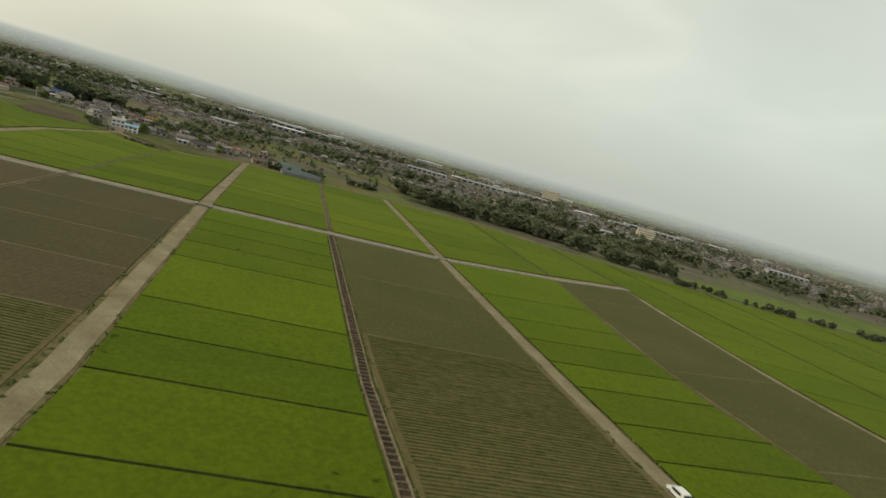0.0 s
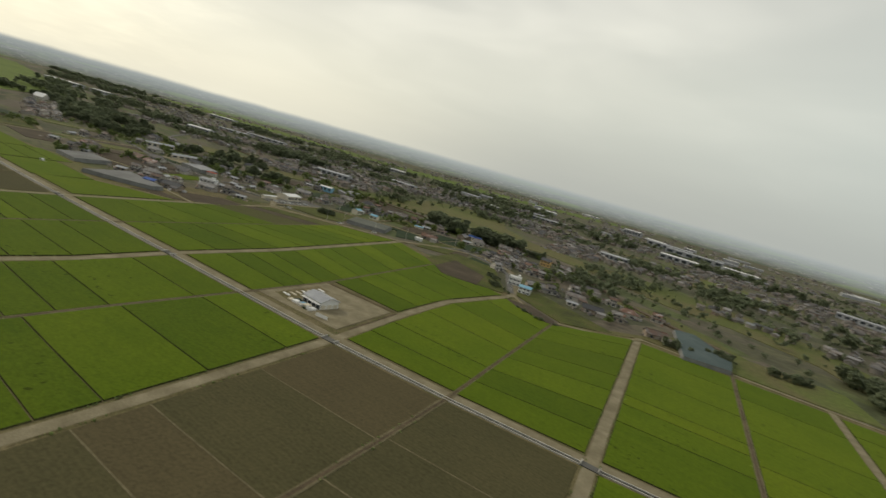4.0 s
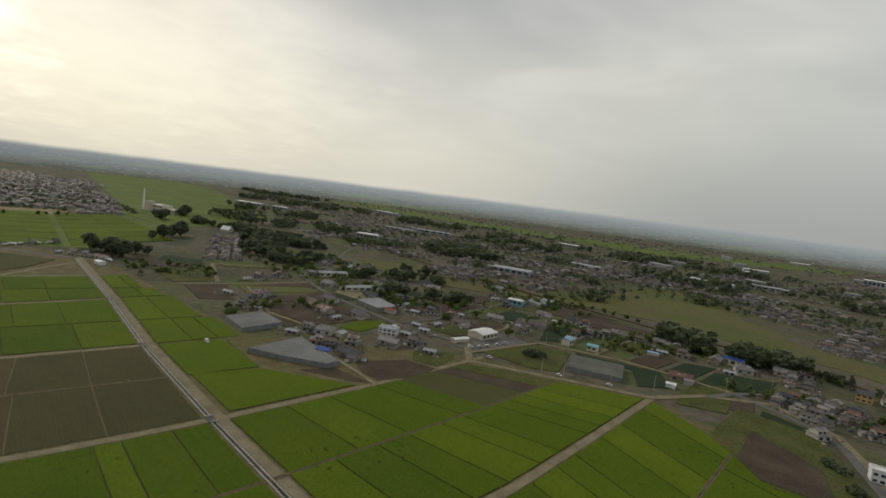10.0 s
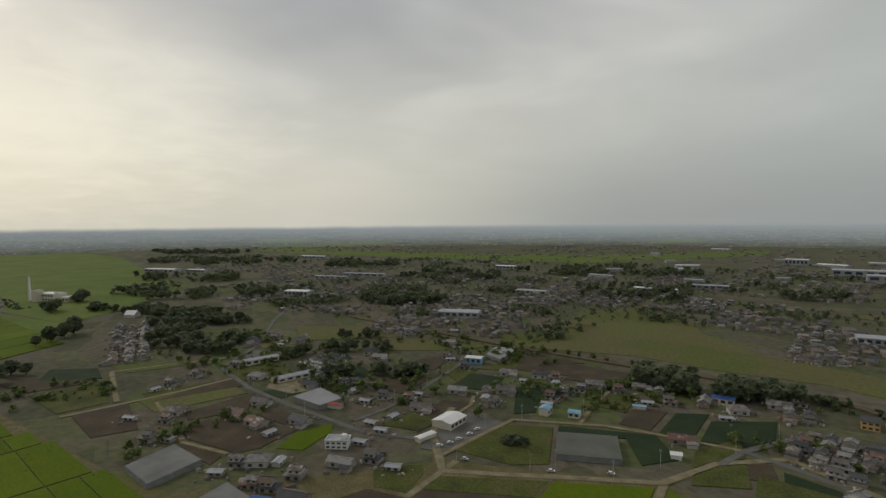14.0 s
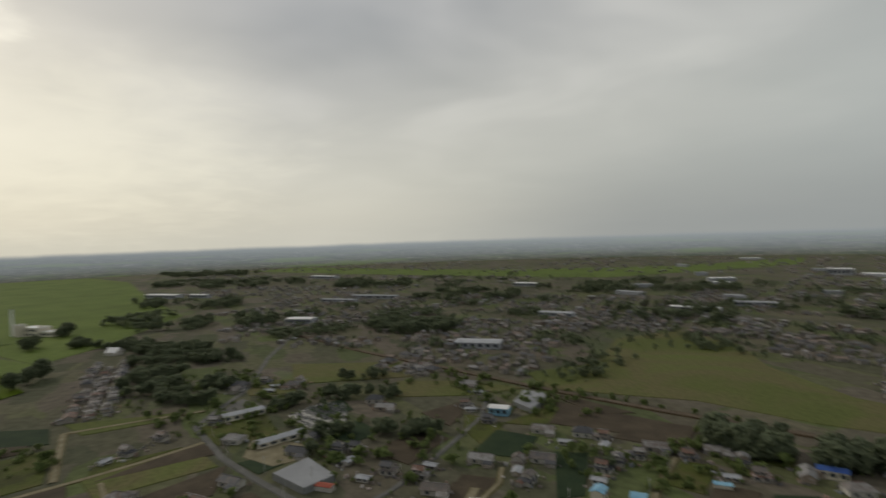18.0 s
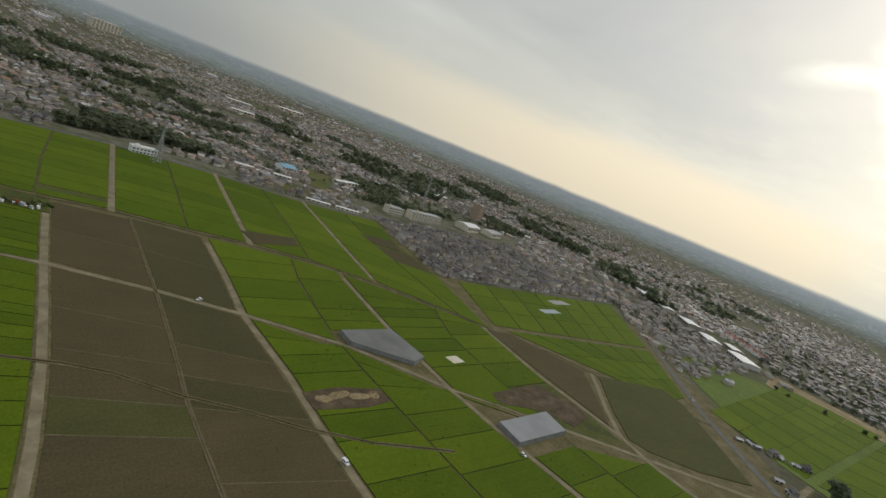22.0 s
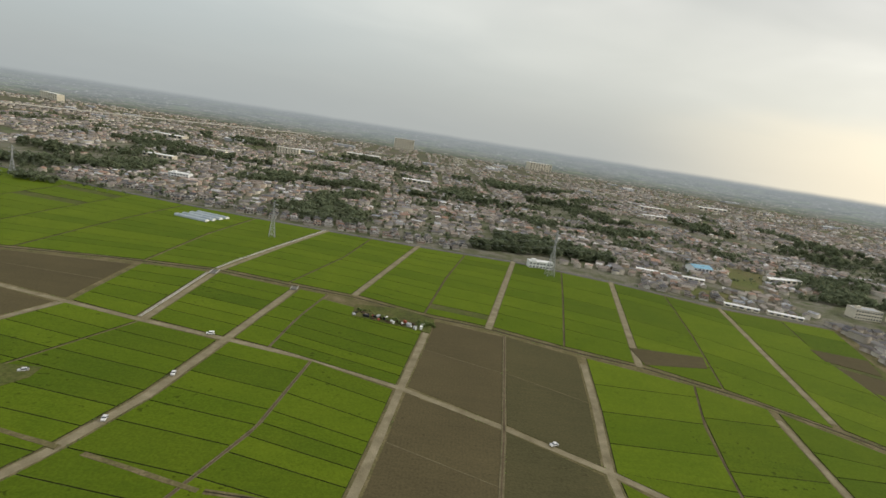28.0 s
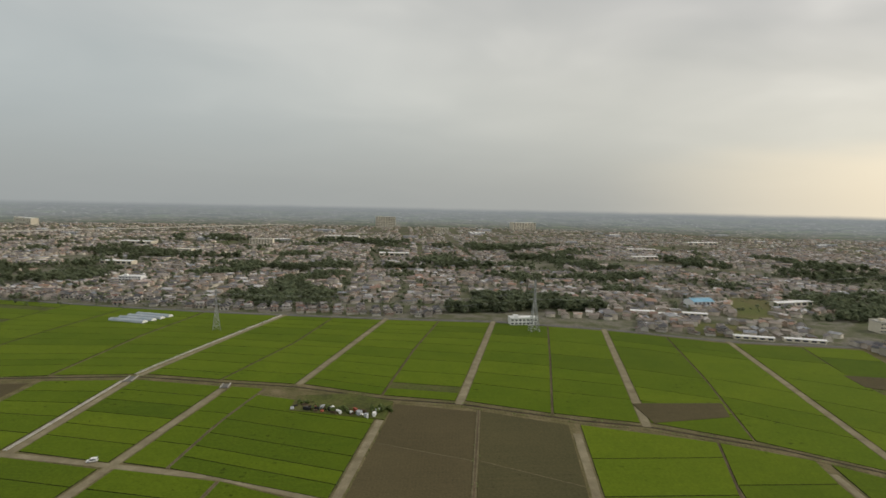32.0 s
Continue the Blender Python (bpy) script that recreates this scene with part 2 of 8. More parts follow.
M = {}
M["rice_bright"] = crop_material("rice_bright", (0.0745, 0.1170, 0.0060), (0.1081, 0.1490, 0.0085))
M["rice_mid"] = crop_material("rice_mid", (0.0672, 0.1070, 0.0055), (0.0966, 0.1360, 0.0075))
M["rice_dark"] = crop_material("rice_dark", (0.0556, 0.0920, 0.0055), (0.0851, 0.1210, 0.0070))
M["rice_yellow"] = crop_material("rice_yellow", (0.0882, 0.1300, 0.0065), (0.1208, 0.1580, 0.0090))
M["soil"] = crop_material("soil", (0.073, 0.061, 0.032), (0.101, 0.084, 0.043), 0.08, (1.6, 4, 0.03), 0.2, 0.25)
M["crop"] = crop_material("crop", (0.065, 0.069, 0.025), (0.091, 0.090, 0.034), 0.08, (1.5, 94, 0.04), 0.2, 0.25)
M["olive_crop"] = crop_material("olive_crop", (0.062, 0.059, 0.028), (0.088, 0.078, 0.037), 0.08, (1.5, 94, 0.04), 0.2, 0.25)
M["tilled"] = material("tilled", [(0.0, (0.056, 0.045, 0.031)), (0.5, (0.074, 0.059, 0.041)), (1.0, (0.098, 0.079, 0.054))], 0.05, 0.9, grain=0.22, bump=0.06)
M["tan"] = material("tan", [(0.0, (0.17, 0.13, 0.07)), (0.6, (0.27, 0.21, 0.12)), (1.0, (0.36, 0.29, 0.17))], 0.06, 0.8, grain=0.25, bump=0.05)
M["weeds"] = material("weeds", [(0.0, (0.053, 0.054, 0.022)), (0.5, (0.076, 0.090, 0.022)), (1.0, (0.106, 0.094, 0.040))], 0.05, 0.6, grain=0.3, bump=0.15)
M["levee"] = material("levee", [(0.0, (0.092, 0.088, 0.036)), (0.5, (0.130, 0.112, 0.054)), (1.0, (0.178, 0.146, 0.084))], 0.09, 0.8, grain=0.3, bump=0.1)
M["gravel"] = material("gravel", [(0.0, (0.160, 0.137, 0.085)), (0.5, (0.212, 0.185, 0.119)), (1.0, (0.268, 0.236, 0.158))], 0.12, 2.2, grain=0.16, bump=0.03)
M["asphalt"] = material("asphalt", [(0.0, (0.105, 0.103, 0.096)), (0.5, (0.130, 0.128, 0.118)), (1.0, (0.165, 0.160, 0.146))], 0.08, 2.5, grain=0.14, bump=0.01)
M["concrete"] = material("concrete", [(0.0, (0.36, 0.35, 0.31)), (0.5, (0.44, 0.425, 0.385)), (1.0, (0.53, 0.51, 0.46))], 0.2, 2.5, grain=0.15)
M["mud"] = material("mud", [(0.0, (0.062, 0.047, 0.030)), (0.6, (0.098, 0.074, 0.046)), (1.0, (0.142, 0.108, 0.070))], 0.12, 1.2, grain=0.25)
M["pool_water"] = material("pool_water", [(0.0, (0.03, 0.035, 0.025)), (1.0, (0.06, 0.06, 0.04))], 0.1, 1.0, rough=0.12, spec=0.5, grain=0.1)
M["water"] = material("water", [(0.0, (0.018, 0.018, 0.012)), (1.0, (0.04, 0.036, 0.024))], 0.1, 1.0, rough=0.4, spec=0.2, grain=0.2)
M["ditch_mud"] = material("ditch_mud", [(0.0, (0.026, 0.022, 0.014)), (1.0, (0.058, 0.046, 0.030))], 0.15, 1.2, grain=0.3)
# rice field rims: wet weedy mud, darkened further for the crop's shade
M["shaded_mud_edge"] = material("shaded_mud_edge", [(0.0, (0.020, 0.026, 0.008)), (0.6, (0.034, 0.040, 0.014)), (1.0, (0.060, 0.056, 0.026))], 0.06, 0.9, grain=0.3)
M["row_soil"] = material("row_soil", [(0.0, (0.094, 0.084, 0.036)), (1.0, (0.132, 0.112, 0.052))], 0.08, 1.2, grain=0.2, bump=0.05)
M["row_leaves"] = material("row_leaves", [(0.0, (0.050, 0.062, 0.018)), (1.0, (0.076, 0.086, 0.027))], 0.3, 2.2, grain=0.35, bump=0.1)
M["ridge_soil"] = material("ridge_soil", [(0.0, (0.108, 0.094, 0.052)), (1.0, (0.160, 0.136, 0.080))], 0.2, 1.5, grain=0.25)
M["timber"] = material("timber", [(0.0, (0.12, 0.095, 0.062)), (1.0, (0.20, 0.165, 0.115))], 0.4, 3.0, grain=0.2)
def patchwork(name, stops, cell, turn):
    """Small plots of many kinds, each of one tone with blotches, as seen from afar."""
    m = bpy.data.materials.new(name)
    m.use_nodes = True
    N = Nodes(m.node_tree)
    vec = N.add("ShaderNodeNewGeometry").outputs["Position"]
    turned = N.add("ShaderNodeVectorRotate", {0: vec, "Angle": radians(turn)}, rotation_type="Z_AXIS").outputs[0]
    warp = N.add("ShaderNodeTexNoise", {"Vector": vec, "Scale": 0.004}).outputs["Color"]
    turned = N.add("ShaderNodeVectorMath", {0: turned, 1: N.add("ShaderNodeVectorMath", {0: warp, 1: (90, 90, 0)}, operation="MULTIPLY").outputs[0]}, operation="ADD").outputs[0]
    wide = N.add("ShaderNodeVectorMath", {0: turned, 1: (1.0, 1.9, 0.0)}, operation="MULTIPLY").outputs[0]
    cells = N.add("ShaderNodeTexVoronoi", {"Vector": wide, "Scale": 1.0 / cell, "Randomness": 0.75}, distance="CHEBYCHEV").outputs["Color"]
    pick = N.add("ShaderNodeSeparateColor", {0: cells}).outputs[0]
    fac = N.math("ADD", N.math("MULTIPLY", pick, 0.75), N.math("MULTIPLY", N.noise(vec, 0.006, 3.0, 0.5), 0.25), clamp=True)
    col = N.ramp(fac, stops)
    g = N.noise(vec, 0.12, 4.0, 0.65)
    gain = N.add("ShaderNodeMapRange", {0: g, 1: 0.3, 2: 0.7, 3: 0.72, 4: 1.28}).outputs[0]
    col = N.mix(1.0, col, N.add("ShaderNodeCombineXYZ", {0: gain, 1: gain, 2: gain}).outputs[0], "MULTIPLY")
    b = N.add("ShaderNodeBsdfPrincipled", {"Base Color": col, "Roughness": 0.9, "Specular IOR Level": 0.07})
    N.add("ShaderNodeOutputMaterial", {0: b.outputs[0]})
    return m


# all plots lightened and greyed: distance haze is put into their colours
M["plain"] = patchwork("plain", [(0.05, (0.065, 0.072, 0.044)), (0.22, (0.092, 0.091, 0.057)), (0.36, (0.121, 0.104, 0.079)), (0.5, (0.101, 0.111, 0.050)), (0.62, (0.136, 0.116, 0.091)), (0.75, (0.074, 0.081, 0.047)), (0.86, (0.103, 0.126, 0.047)), (0.95, (0.153, 0.133, 0.123))], 62.0, 22)


def part(name, bm, mat, parent=None, label=""):
    """Links a bmesh as one mesh object, under a thing where one is given."""
    me = bpy.data.meshes.new(name)
    bm.to_mesh(me)
    bm.free()
    me.materials.append(M[mat] if isinstance(mat, str) else mat)
    ob = new(name, me)
    if parent:
        ob.parent = parent
    if label:
        ob["label"] = label
    return ob


def mesh_part(name, verts, faces, mats, parent=None, slots=None, label=""):
    """The same from plain lists, with one material slot a face where slots are given."""
    me = bpy.data.meshes.new(name)
    me.from_pydata(verts, [], faces)
    for m in mats if isinstance(mats, (list, tuple)) else [mats]:
        me.materials.append(M[m] if isinstance(m, str) else m)
    if slots is not None:
        me.polygons.foreach_set("material_index", np.array(slots, dtype=np.int32))
    ob = new(name, me)
    if parent:
        ob.parent = parent
    if label:
        ob["label"] = label
    return ob


def empty(name, m, label, category, group="", kind=""):
    ob = new(name)
    ob.matrix_basis = m
    return tagged(ob, label, category, group, kind)


def box(bm, sx, sy, sz, at=(0, 0, 0), turn=0.0):
    """A box that stands on at."""
    m = Matrix.Translation((at[0], at[1], at[2] + sz / 2)) @ Matrix.Rotation(turn, 4, "Z") @ Matrix.Diagonal((sx, sy, sz, 1))
    bmesh.ops.create_cube(bm, size=1, matrix=m)


# ---- ground ----
CX, CY, FAR = -150.0, 60.0, 4300.0


def build_ground():
    verts, faces = [], []
    rings, steps = [0, 200, 500, 1000, 1800, 2800, FAR], 72
    for r in rings:
        for i in range(steps):
            a = 2 * math.pi * i / steps
            verts.append((CX + r * math.cos(a), CY + r * math.sin(a), -0.35))
    for k in range(len(rings) - 1):
        for i in range(steps):
            j = (i + 1) % steps
            faces.append((k * steps + i, (k + 1) * steps + i, (k + 1) * steps + j, k * steps + j))
    ob = mesh_part("ground", verts, faces, "plain")
    tagged(ob, "flat plain of grass, bare earth and small plots", "ground", kind="structure")


build_ground()


def build_backdrop():
    m = bpy.data.materials.new("distance")
    m.use_nodes = True
    N = Nodes(m.node_tree)
    geo = N.add("ShaderNodeNewGeometry")
    s = N.add("ShaderNodeSeparateXYZ", {0: geo.outputs["Position"]})
    at = geo.outputs["Position"]

    def grain(wide, tall, detail):
        return N.noise(N.add("ShaderNodeVectorMath", {0: at, 1: (wide, wide, tall)}, operation="MULTIPLY").outputs[0], 1.0, detail, 0.6)

    kind = grain(0.0075, 0.075, 4.0)
    trees = N.smooth(grain(0.03, 0.16, 4.0), 0.50, 0.60)
    roofs = N.smooth(grain(0.05, 0.24, 3.0), 0.58, 0.66)
    # land colours already greyed by haze; the ring shows them by emission alone
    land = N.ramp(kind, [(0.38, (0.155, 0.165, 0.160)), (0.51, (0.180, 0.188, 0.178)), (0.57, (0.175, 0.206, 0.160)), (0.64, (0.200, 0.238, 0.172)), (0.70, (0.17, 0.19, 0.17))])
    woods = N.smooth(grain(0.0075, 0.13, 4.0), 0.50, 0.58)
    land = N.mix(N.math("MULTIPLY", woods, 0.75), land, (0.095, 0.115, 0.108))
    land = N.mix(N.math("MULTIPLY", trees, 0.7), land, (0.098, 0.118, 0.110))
    town_side = N.smooth(kind, 0.56, 0.50)
    land = N.mix(N.math("MULTIPLY", roofs, N.math("ADD", 0.12, N.math("MULTIPLY", town_side, 0.7))), land, (0.55, 0.55, 0.54))
    rice = N.smooth(grain(0.0016, 0.055, 3.0), 0.56, 0.62)
    rice = N.math("MULTIPLY", rice, N.smooth(s.outputs[1], -400.0, 900.0))
    land = N.mix(N.math("MULTIPLY", rice, 0.8), land, (0.185, 0.245, 0.130))
    # haze painted in: colours go from darker and warmer below to blue-grey above
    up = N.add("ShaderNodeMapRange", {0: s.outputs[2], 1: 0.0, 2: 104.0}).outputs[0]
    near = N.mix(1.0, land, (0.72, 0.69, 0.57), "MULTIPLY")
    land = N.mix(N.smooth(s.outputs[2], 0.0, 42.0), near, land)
    # the painted haze is brighter to the north than to the south
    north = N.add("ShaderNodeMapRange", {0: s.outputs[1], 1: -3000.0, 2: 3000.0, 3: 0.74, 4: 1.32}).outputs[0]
    haze_tint = N.mix(1.0, (0.312, 0.343, 0.354), N.add("ShaderNodeCombineXYZ", {0: north, 1: north, 2: north}).outputs[0], "MULTIPLY")
    col = N.mix(N.math("MULTIPLY", N.math("POWER", up, 0.85), 0.94), land, haze_tint)
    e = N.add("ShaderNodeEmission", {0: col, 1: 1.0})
    clear = N.add("ShaderNodeBsdfTransparent")
    # the far edge melts into the sky
    edge = N.math("ADD", s.outputs[2], N.math("MULTIPLY", grain(0.004, 0.0, 3.0), 16.0))
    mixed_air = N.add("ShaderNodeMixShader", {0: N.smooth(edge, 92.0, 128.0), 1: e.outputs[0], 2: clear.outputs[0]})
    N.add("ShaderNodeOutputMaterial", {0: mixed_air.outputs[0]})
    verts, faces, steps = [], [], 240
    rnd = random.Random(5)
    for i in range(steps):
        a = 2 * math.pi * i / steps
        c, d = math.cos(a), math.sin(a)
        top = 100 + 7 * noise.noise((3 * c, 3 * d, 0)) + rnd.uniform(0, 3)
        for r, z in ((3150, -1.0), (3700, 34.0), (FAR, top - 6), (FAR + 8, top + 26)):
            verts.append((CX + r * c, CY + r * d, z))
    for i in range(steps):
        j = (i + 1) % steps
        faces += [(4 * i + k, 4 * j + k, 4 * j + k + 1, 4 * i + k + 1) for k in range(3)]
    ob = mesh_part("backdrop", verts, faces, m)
    tagged(ob, "glowing backdrop of far woods and towns with blue-grey haze painted in", "backdrop", kind="structure")


build_backdrop()

# ---- plan: lines that the roads, ditches and fields follow ----
# lines that run across the valley, as x over y
ACROSS = {
    "w": [(322, -80), (307, 12), (297, 59), (294, 105), (293, 152), (296, 213), (280, 340)],
    "ed": [(262, -80), (251, -17), (238, 37), (235, 88), (239, 185), (222, 340)],
    "j2": [(206, -95), (195, -18), (189, 21), (182, 72), (171, 161), (146, 368)],
    "d1": [(152, -95), (142, -28), (136, 5), (130, 52), (117, 155), (90, 380)],
    "j1": [(-2, -249), (44, -150), (84, -70), (90, -46), (87, -12), (79, 41), (63, 147), (34, 356)],
    "jk": [(-50, -236), (-24, -150), (4, -70), (20, 30), (18, 62), (15, 99), (11, 143), (2, 212), (-10, 309)],
    "k1": [(-101, -222), (-76, -150), (-48, -70), (-28, 2), (-33, 50), (-39, 100), (-44, 140), (-54, 201), (-60, 256), (-54, 330)],
    "k12": [(-153, -209), (-126, -140), (-102, -80), (-84, -28), (-91, 18), (-96, 84), (-99, 135), (-103, 197), (-118, 291), (-130, 372)],
    "k2": [(-205, -197), (-195, -127), (-182, -80), (-158, -20), (-150, 20), (-149, 90), (-156, 140), (-161, 212), (-172, 284), (-186, 372)],
    "k23": [(-256, -182), (-247, -111), (-228, -53), (-206, 0), (-205, 51), (-211, 135), (-217, 197), (-224, 266), (-234, 345)],
    "k3": [(-323, -268), (-306, -163), (-299, -116), (-290, -60), (-280, -10), (-268, 38), (-267, 82), (-269, 139), (-277, 231), (-288, 315)],
    "k34": [(-373, -245), (-356, -129), (-346, -70), (-337, -23), (-329, 44), (-326, 138)],
    "k4": [(-423, -229), (-413, -172), (-400, -109), (-396, -44), (-388, 15), (-383, 70), (-384, 138)],
    "k4b": [(-495, -225), (-470, -160), (-450, -75), (-444, 0), (-440, 70), (-440, 140)],
    "b": [(-545, -240), (-526, -183), (-509, -93), (-500, -15), (-500, 33), (-503, 100), (-508, 147)],
    "bx": [(-600, -140), (-570, -90), (-556, -20), (-549, 50), (-545, 142)],
    "x2": [(-629, -99), (-612, -22), (-608, 57), (-599, 89), (-599, 143)],
}
# lines that run along it, as y over x
ALONG = {
    "k": [(-760, 156), (-693, 153), (-508, 147), (-384, 140), (-269, 139), (-156, 140), (-44, 140), (11, 143), (63, 148), (117, 155), (171, 161), (240, 186), (298, 215), (420, 276)],
    "m": [(-665, 142), (-631, 109), (-587, 66), (-559, 40), (-529, 8), (-500, -15), (-485, -34), (-455, -70), (-401, -109), (-358, -136), (-306, -164), (-257, -185), (-205, -197), (-153, -209), (-101, -222), (-2, -249), (160, -290)],
    "n": [(-627, -106), (-566, -171), (-519, -208), (-464, -237), (-429, -246), (-365, -272), (-323, -280), (-264, -303), (-218, -311), (-155, -324), (-68, -319), (42, -302), (160, -290)],
    "p": [(-900, -436), (-736, -409), (-624, -430), (-526, -478), (-422, -511), (-312, -521), (-206, -537), (-110, -553), (0, -579), (95, -606), (420, -700)],
}


def on(line, s):
    """The other coordinate of a line at s, carried on straight past its ends."""
    pts = sorted((q, p) for p, q in ACROSS[line]) if line in ACROSS else sorted(ALONG[line])
    if s <= pts[0][0] or s >= pts[-1][0]:
        (a, b), (c, d) = (pts[0], pts[1]) if s <= pts[0][0] else (pts[-2], pts[-1])
        return b + (d - b) * (s - a) / (c - a)
    for (a, b), (c, d) in zip(pts, pts[1:]):
        if s <= c:
            return b + (d - b) * (s - a) / (c - a)


def ribbon(name, pts, width, mat, label, category, top=0.15, bottom=-0.4, kind="structure", step=6.0, wobble=0.3):
    """A strip of ground along a line: top face and sloping sides, its edges slightly uneven."""
    dense = []
    for (x0, y0), (x1, y1) in zip(pts, pts[1:]):
        n = max(1, int(math.hypot(x1 - x0, y1 - y0) / step))
        dense += [(x0 + (x1 - x0) * i / n, y0 + (y1 - y0) * i / n) for i in range(n)]
    dense.append(pts[-1])
    verts, faces = [], []
    for i, (x, y) in enumerate(dense):
        a, b = dense[max(i - 1, 0)], dense[min(i + 1, len(dense) - 1)]
        d = Vector((b[0] - a[0], b[1] - a[1])).normalized()
        nx, ny = -d.y, d.x
        for off, z in ((-0.5 * width - 0.5, bottom), (-0.5 * width, top), (0.5 * width, top), (0.5 * width + 0.5, bottom)):
            off += wobble * noise.noise((x * 0.08, y * 0.08, off * 3))
            verts.append((x + nx * off, y + ny * off, z))
        if i:
            k = 4 * i
            faces += [(k - 4 + j, k - 3 + j, k + 1 + j, k + j) for j in range(3)]
    ob = mesh_part(name, verts, faces, mat)
    return tagged(ob, label, category, kind=kind)


def stretch(line, a, b):
    """The points of a line between two values of its running coordinate."""
    if line in ACROSS:
        inner = sorted(q for _, q in ACROSS[line] if min(a, b) < q < max(a, b))
        return [(on(line, s), s) for s in [min(a, b), *inner, max(a, b)]]
    inner = sorted(p for p, _ in ALONG[line] if min(a, b) < p < max(a, b))
    return [(s, on(line, s)) for s in [min(a, b), *inner, max(a, b)]]


ROAD = "pale gravel farm road between the rice fields"
DITCH = "narrow brown irrigation ditch between the fields"
ZR = [0.10]


def road(pts, width=4.5, mat="gravel", label=ROAD, name="road"):
    ZR[0] += 0.006
    if mat == "gravel":
        ribbon("road_verge", pts, width + 1.5, "levee", "worn brown verge of a farm road", "verge", top=ZR[0] - 0.06, step=4.0, wobble=0.7)
    ribbon(name, pts, width, mat, label, "road", top=ZR[0])


road(stretch("k", -760, 420), 4.6, label="pale farm road beside the concrete irrigation canal")
road(stretch("j1", -245, 362), 4.4)
road(stretch("j2", -95, 366), 4.1)
road(stretch("w", -80, 190), 3.0, label="narrow pale farm track between the rice fields")
road(stretch("k1", -220, 340), 4.2)
for track in ([(-104, -106), (-128, -98), (-184, -84)], [(-194, -82), (-240, -69)]):
    ribbon("road", track, 2.4, "levee", "narrow grassy farm track between the rice fields", "road", top=0.46)
road(stretch("k2", -197, 376), 4.2)
road(stretch("k3", -268, 330), 3.9)
road(stretch("k4", -229, 138), 3.8)
road(stretch("b", -183, 140), 3.6)
road(stretch("x2", -99, 143), 4.0)
road(stretch("m", -665, 160), 3.9)
road([(-608, 57), (-640, 28), (-693, -15)], 4.0)
road([(-694, 145), (-777, 61), (-959, -78), (-1105, -198), (-1500, -560)], 7, "asphalt", "grey asphalt country road at the edge of the town")
road(stretch("p", -736, 420), 6.4, "asphalt", "grey asphalt road along the edge of the town")
road([(-219, -300), (-205, -197)], 4.4)
road([(-153, -209), (-155, -324), (-180, -436), (-206, -537)], 4.0, "gravel", "pale lane running to the town")
road([(-264, -308), (-312, -521)], 4.4)
road([(-365, -272), (-422, -511)], 4.6)
road([(-464, -237), (-526, -478)], 4.6)
road([(-563, -187), (-624, -430)], 4.2)
road([(-692, -218), (-740, -412)], 4.0, "asphalt", "grey lane along the edge of the housing estate")
road([(-692, -218), (-1056, -184), (-1105, -198)], 5.0, "asphalt", "grey lane along the edge of the housing estate")
road([(-288, 315), (-263, 330), (-226, 354), (-188, 377), (-172, 420), (-141, 453), (-99, 430), (-70, 380), (-55, 341), (-54, 330)], 4.6, label="pale village road along the edge of the fields")
road([(-288, 315), (-330, 354), (-350, 400)], 4.6, label="pale village road along the edge of the fields")
road([(-55, 341), (-40, 325), (-10, 309), (26, 334), (36, 358), (93, 360), (148, 363), (177, 366), (236, 371), (276, 340)], 2.6, label="narrow pale track along the edge of the village")

# ---- rice fields ----
KINDS = {
    "b": ("rice_bright", "bright green rice field with an even young crop", "rice field"),
    "m": ("rice_mid", "green rice field with a dense even crop", "rice field"),
    "d": ("rice_dark", "dark green rice field with a dense crop", "rice field"),
    "y": ("rice_yellow", "yellow-green rice field beginning to ripen", "rice field"),
    "s": ("soil", "bare brown harvested field with faint rows", "field"),
    "v": ("crop", "dark brown-green vegetable field in drilled rows", "field"),
    "t": ("tan", "dry tan plot of bare earth", "field"),
    "r": ("row_soil", "brown field with raised green rows of a vegetable crop", "field"),
    "g": ("tilled", "bare dark plot with faint furrows among the rice", "field"),
    "o": ("olive_crop", "dull olive-brown field of a low crop", "field"),
    "w": ("weeds", "rough fallow plot overgrown with weeds", "field"),
}
DICE = random.Random(11)


def corner(line, bottom, top, t, shift):
    """A point on an across line, t of the way from one along line to the other."""
    lo = hi = None
    x = None
    y = 0.0
    for _ in range(4):
        x = on(line, y)
        lo = on(bottom, x) if isinstance(bottom, str) else bottom
        hi = on(top, x) if isinstance(top, str) else top
        y = lo + (hi - lo) * t
    return on(line, y) + shift, y


def crop_rows(P, field):
    """Ridges of leafy crop that run across the field, uneven in width and height, with gaps where plants have failed."""
    verts, faces = [], []
    count = max(2, int((P[3] - P[0]).length / 1.05))
    for r in range(count):
        f = (r + 0.5) / count
        a, b = P[0].lerp(P[3], f), P[1].lerp(P[2], f)
        along = (b - a).normalized()
        across = Vector((-along.y, along.x))
        steps = int((b - a).length / 1.6)
        for i in range(steps + 1):
            q = a + along * (1.0 + ((b - a).length - 2.0) * i / steps)
            k = 0.75 + 0.6 * noise.noise((q.x * 0.5, q.y * 0.9, 4.0))
            mid = q + across * 0.18 * noise.noise((q.x * 0.2, q.y, 1.0))
            for off, z in ((-0.29 * k, 0.1), (-0.14 * k, 0.1 + 0.24 * k), (0.14 * k, 0.1 + 0.24 * k), (0.29 * k, 0.1)):
                verts.append((mid.x + across.x * off, mid.y + across.y * off, z))
            if i:
                n = len(verts) - 8
                faces += [(n + j, n + 4 + j, n + 5 + j, n + 1 + j) for j in range(3)]
    mesh_part("crop_rows", verts, faces, "row_leaves", field, label="dark green leafy rows")


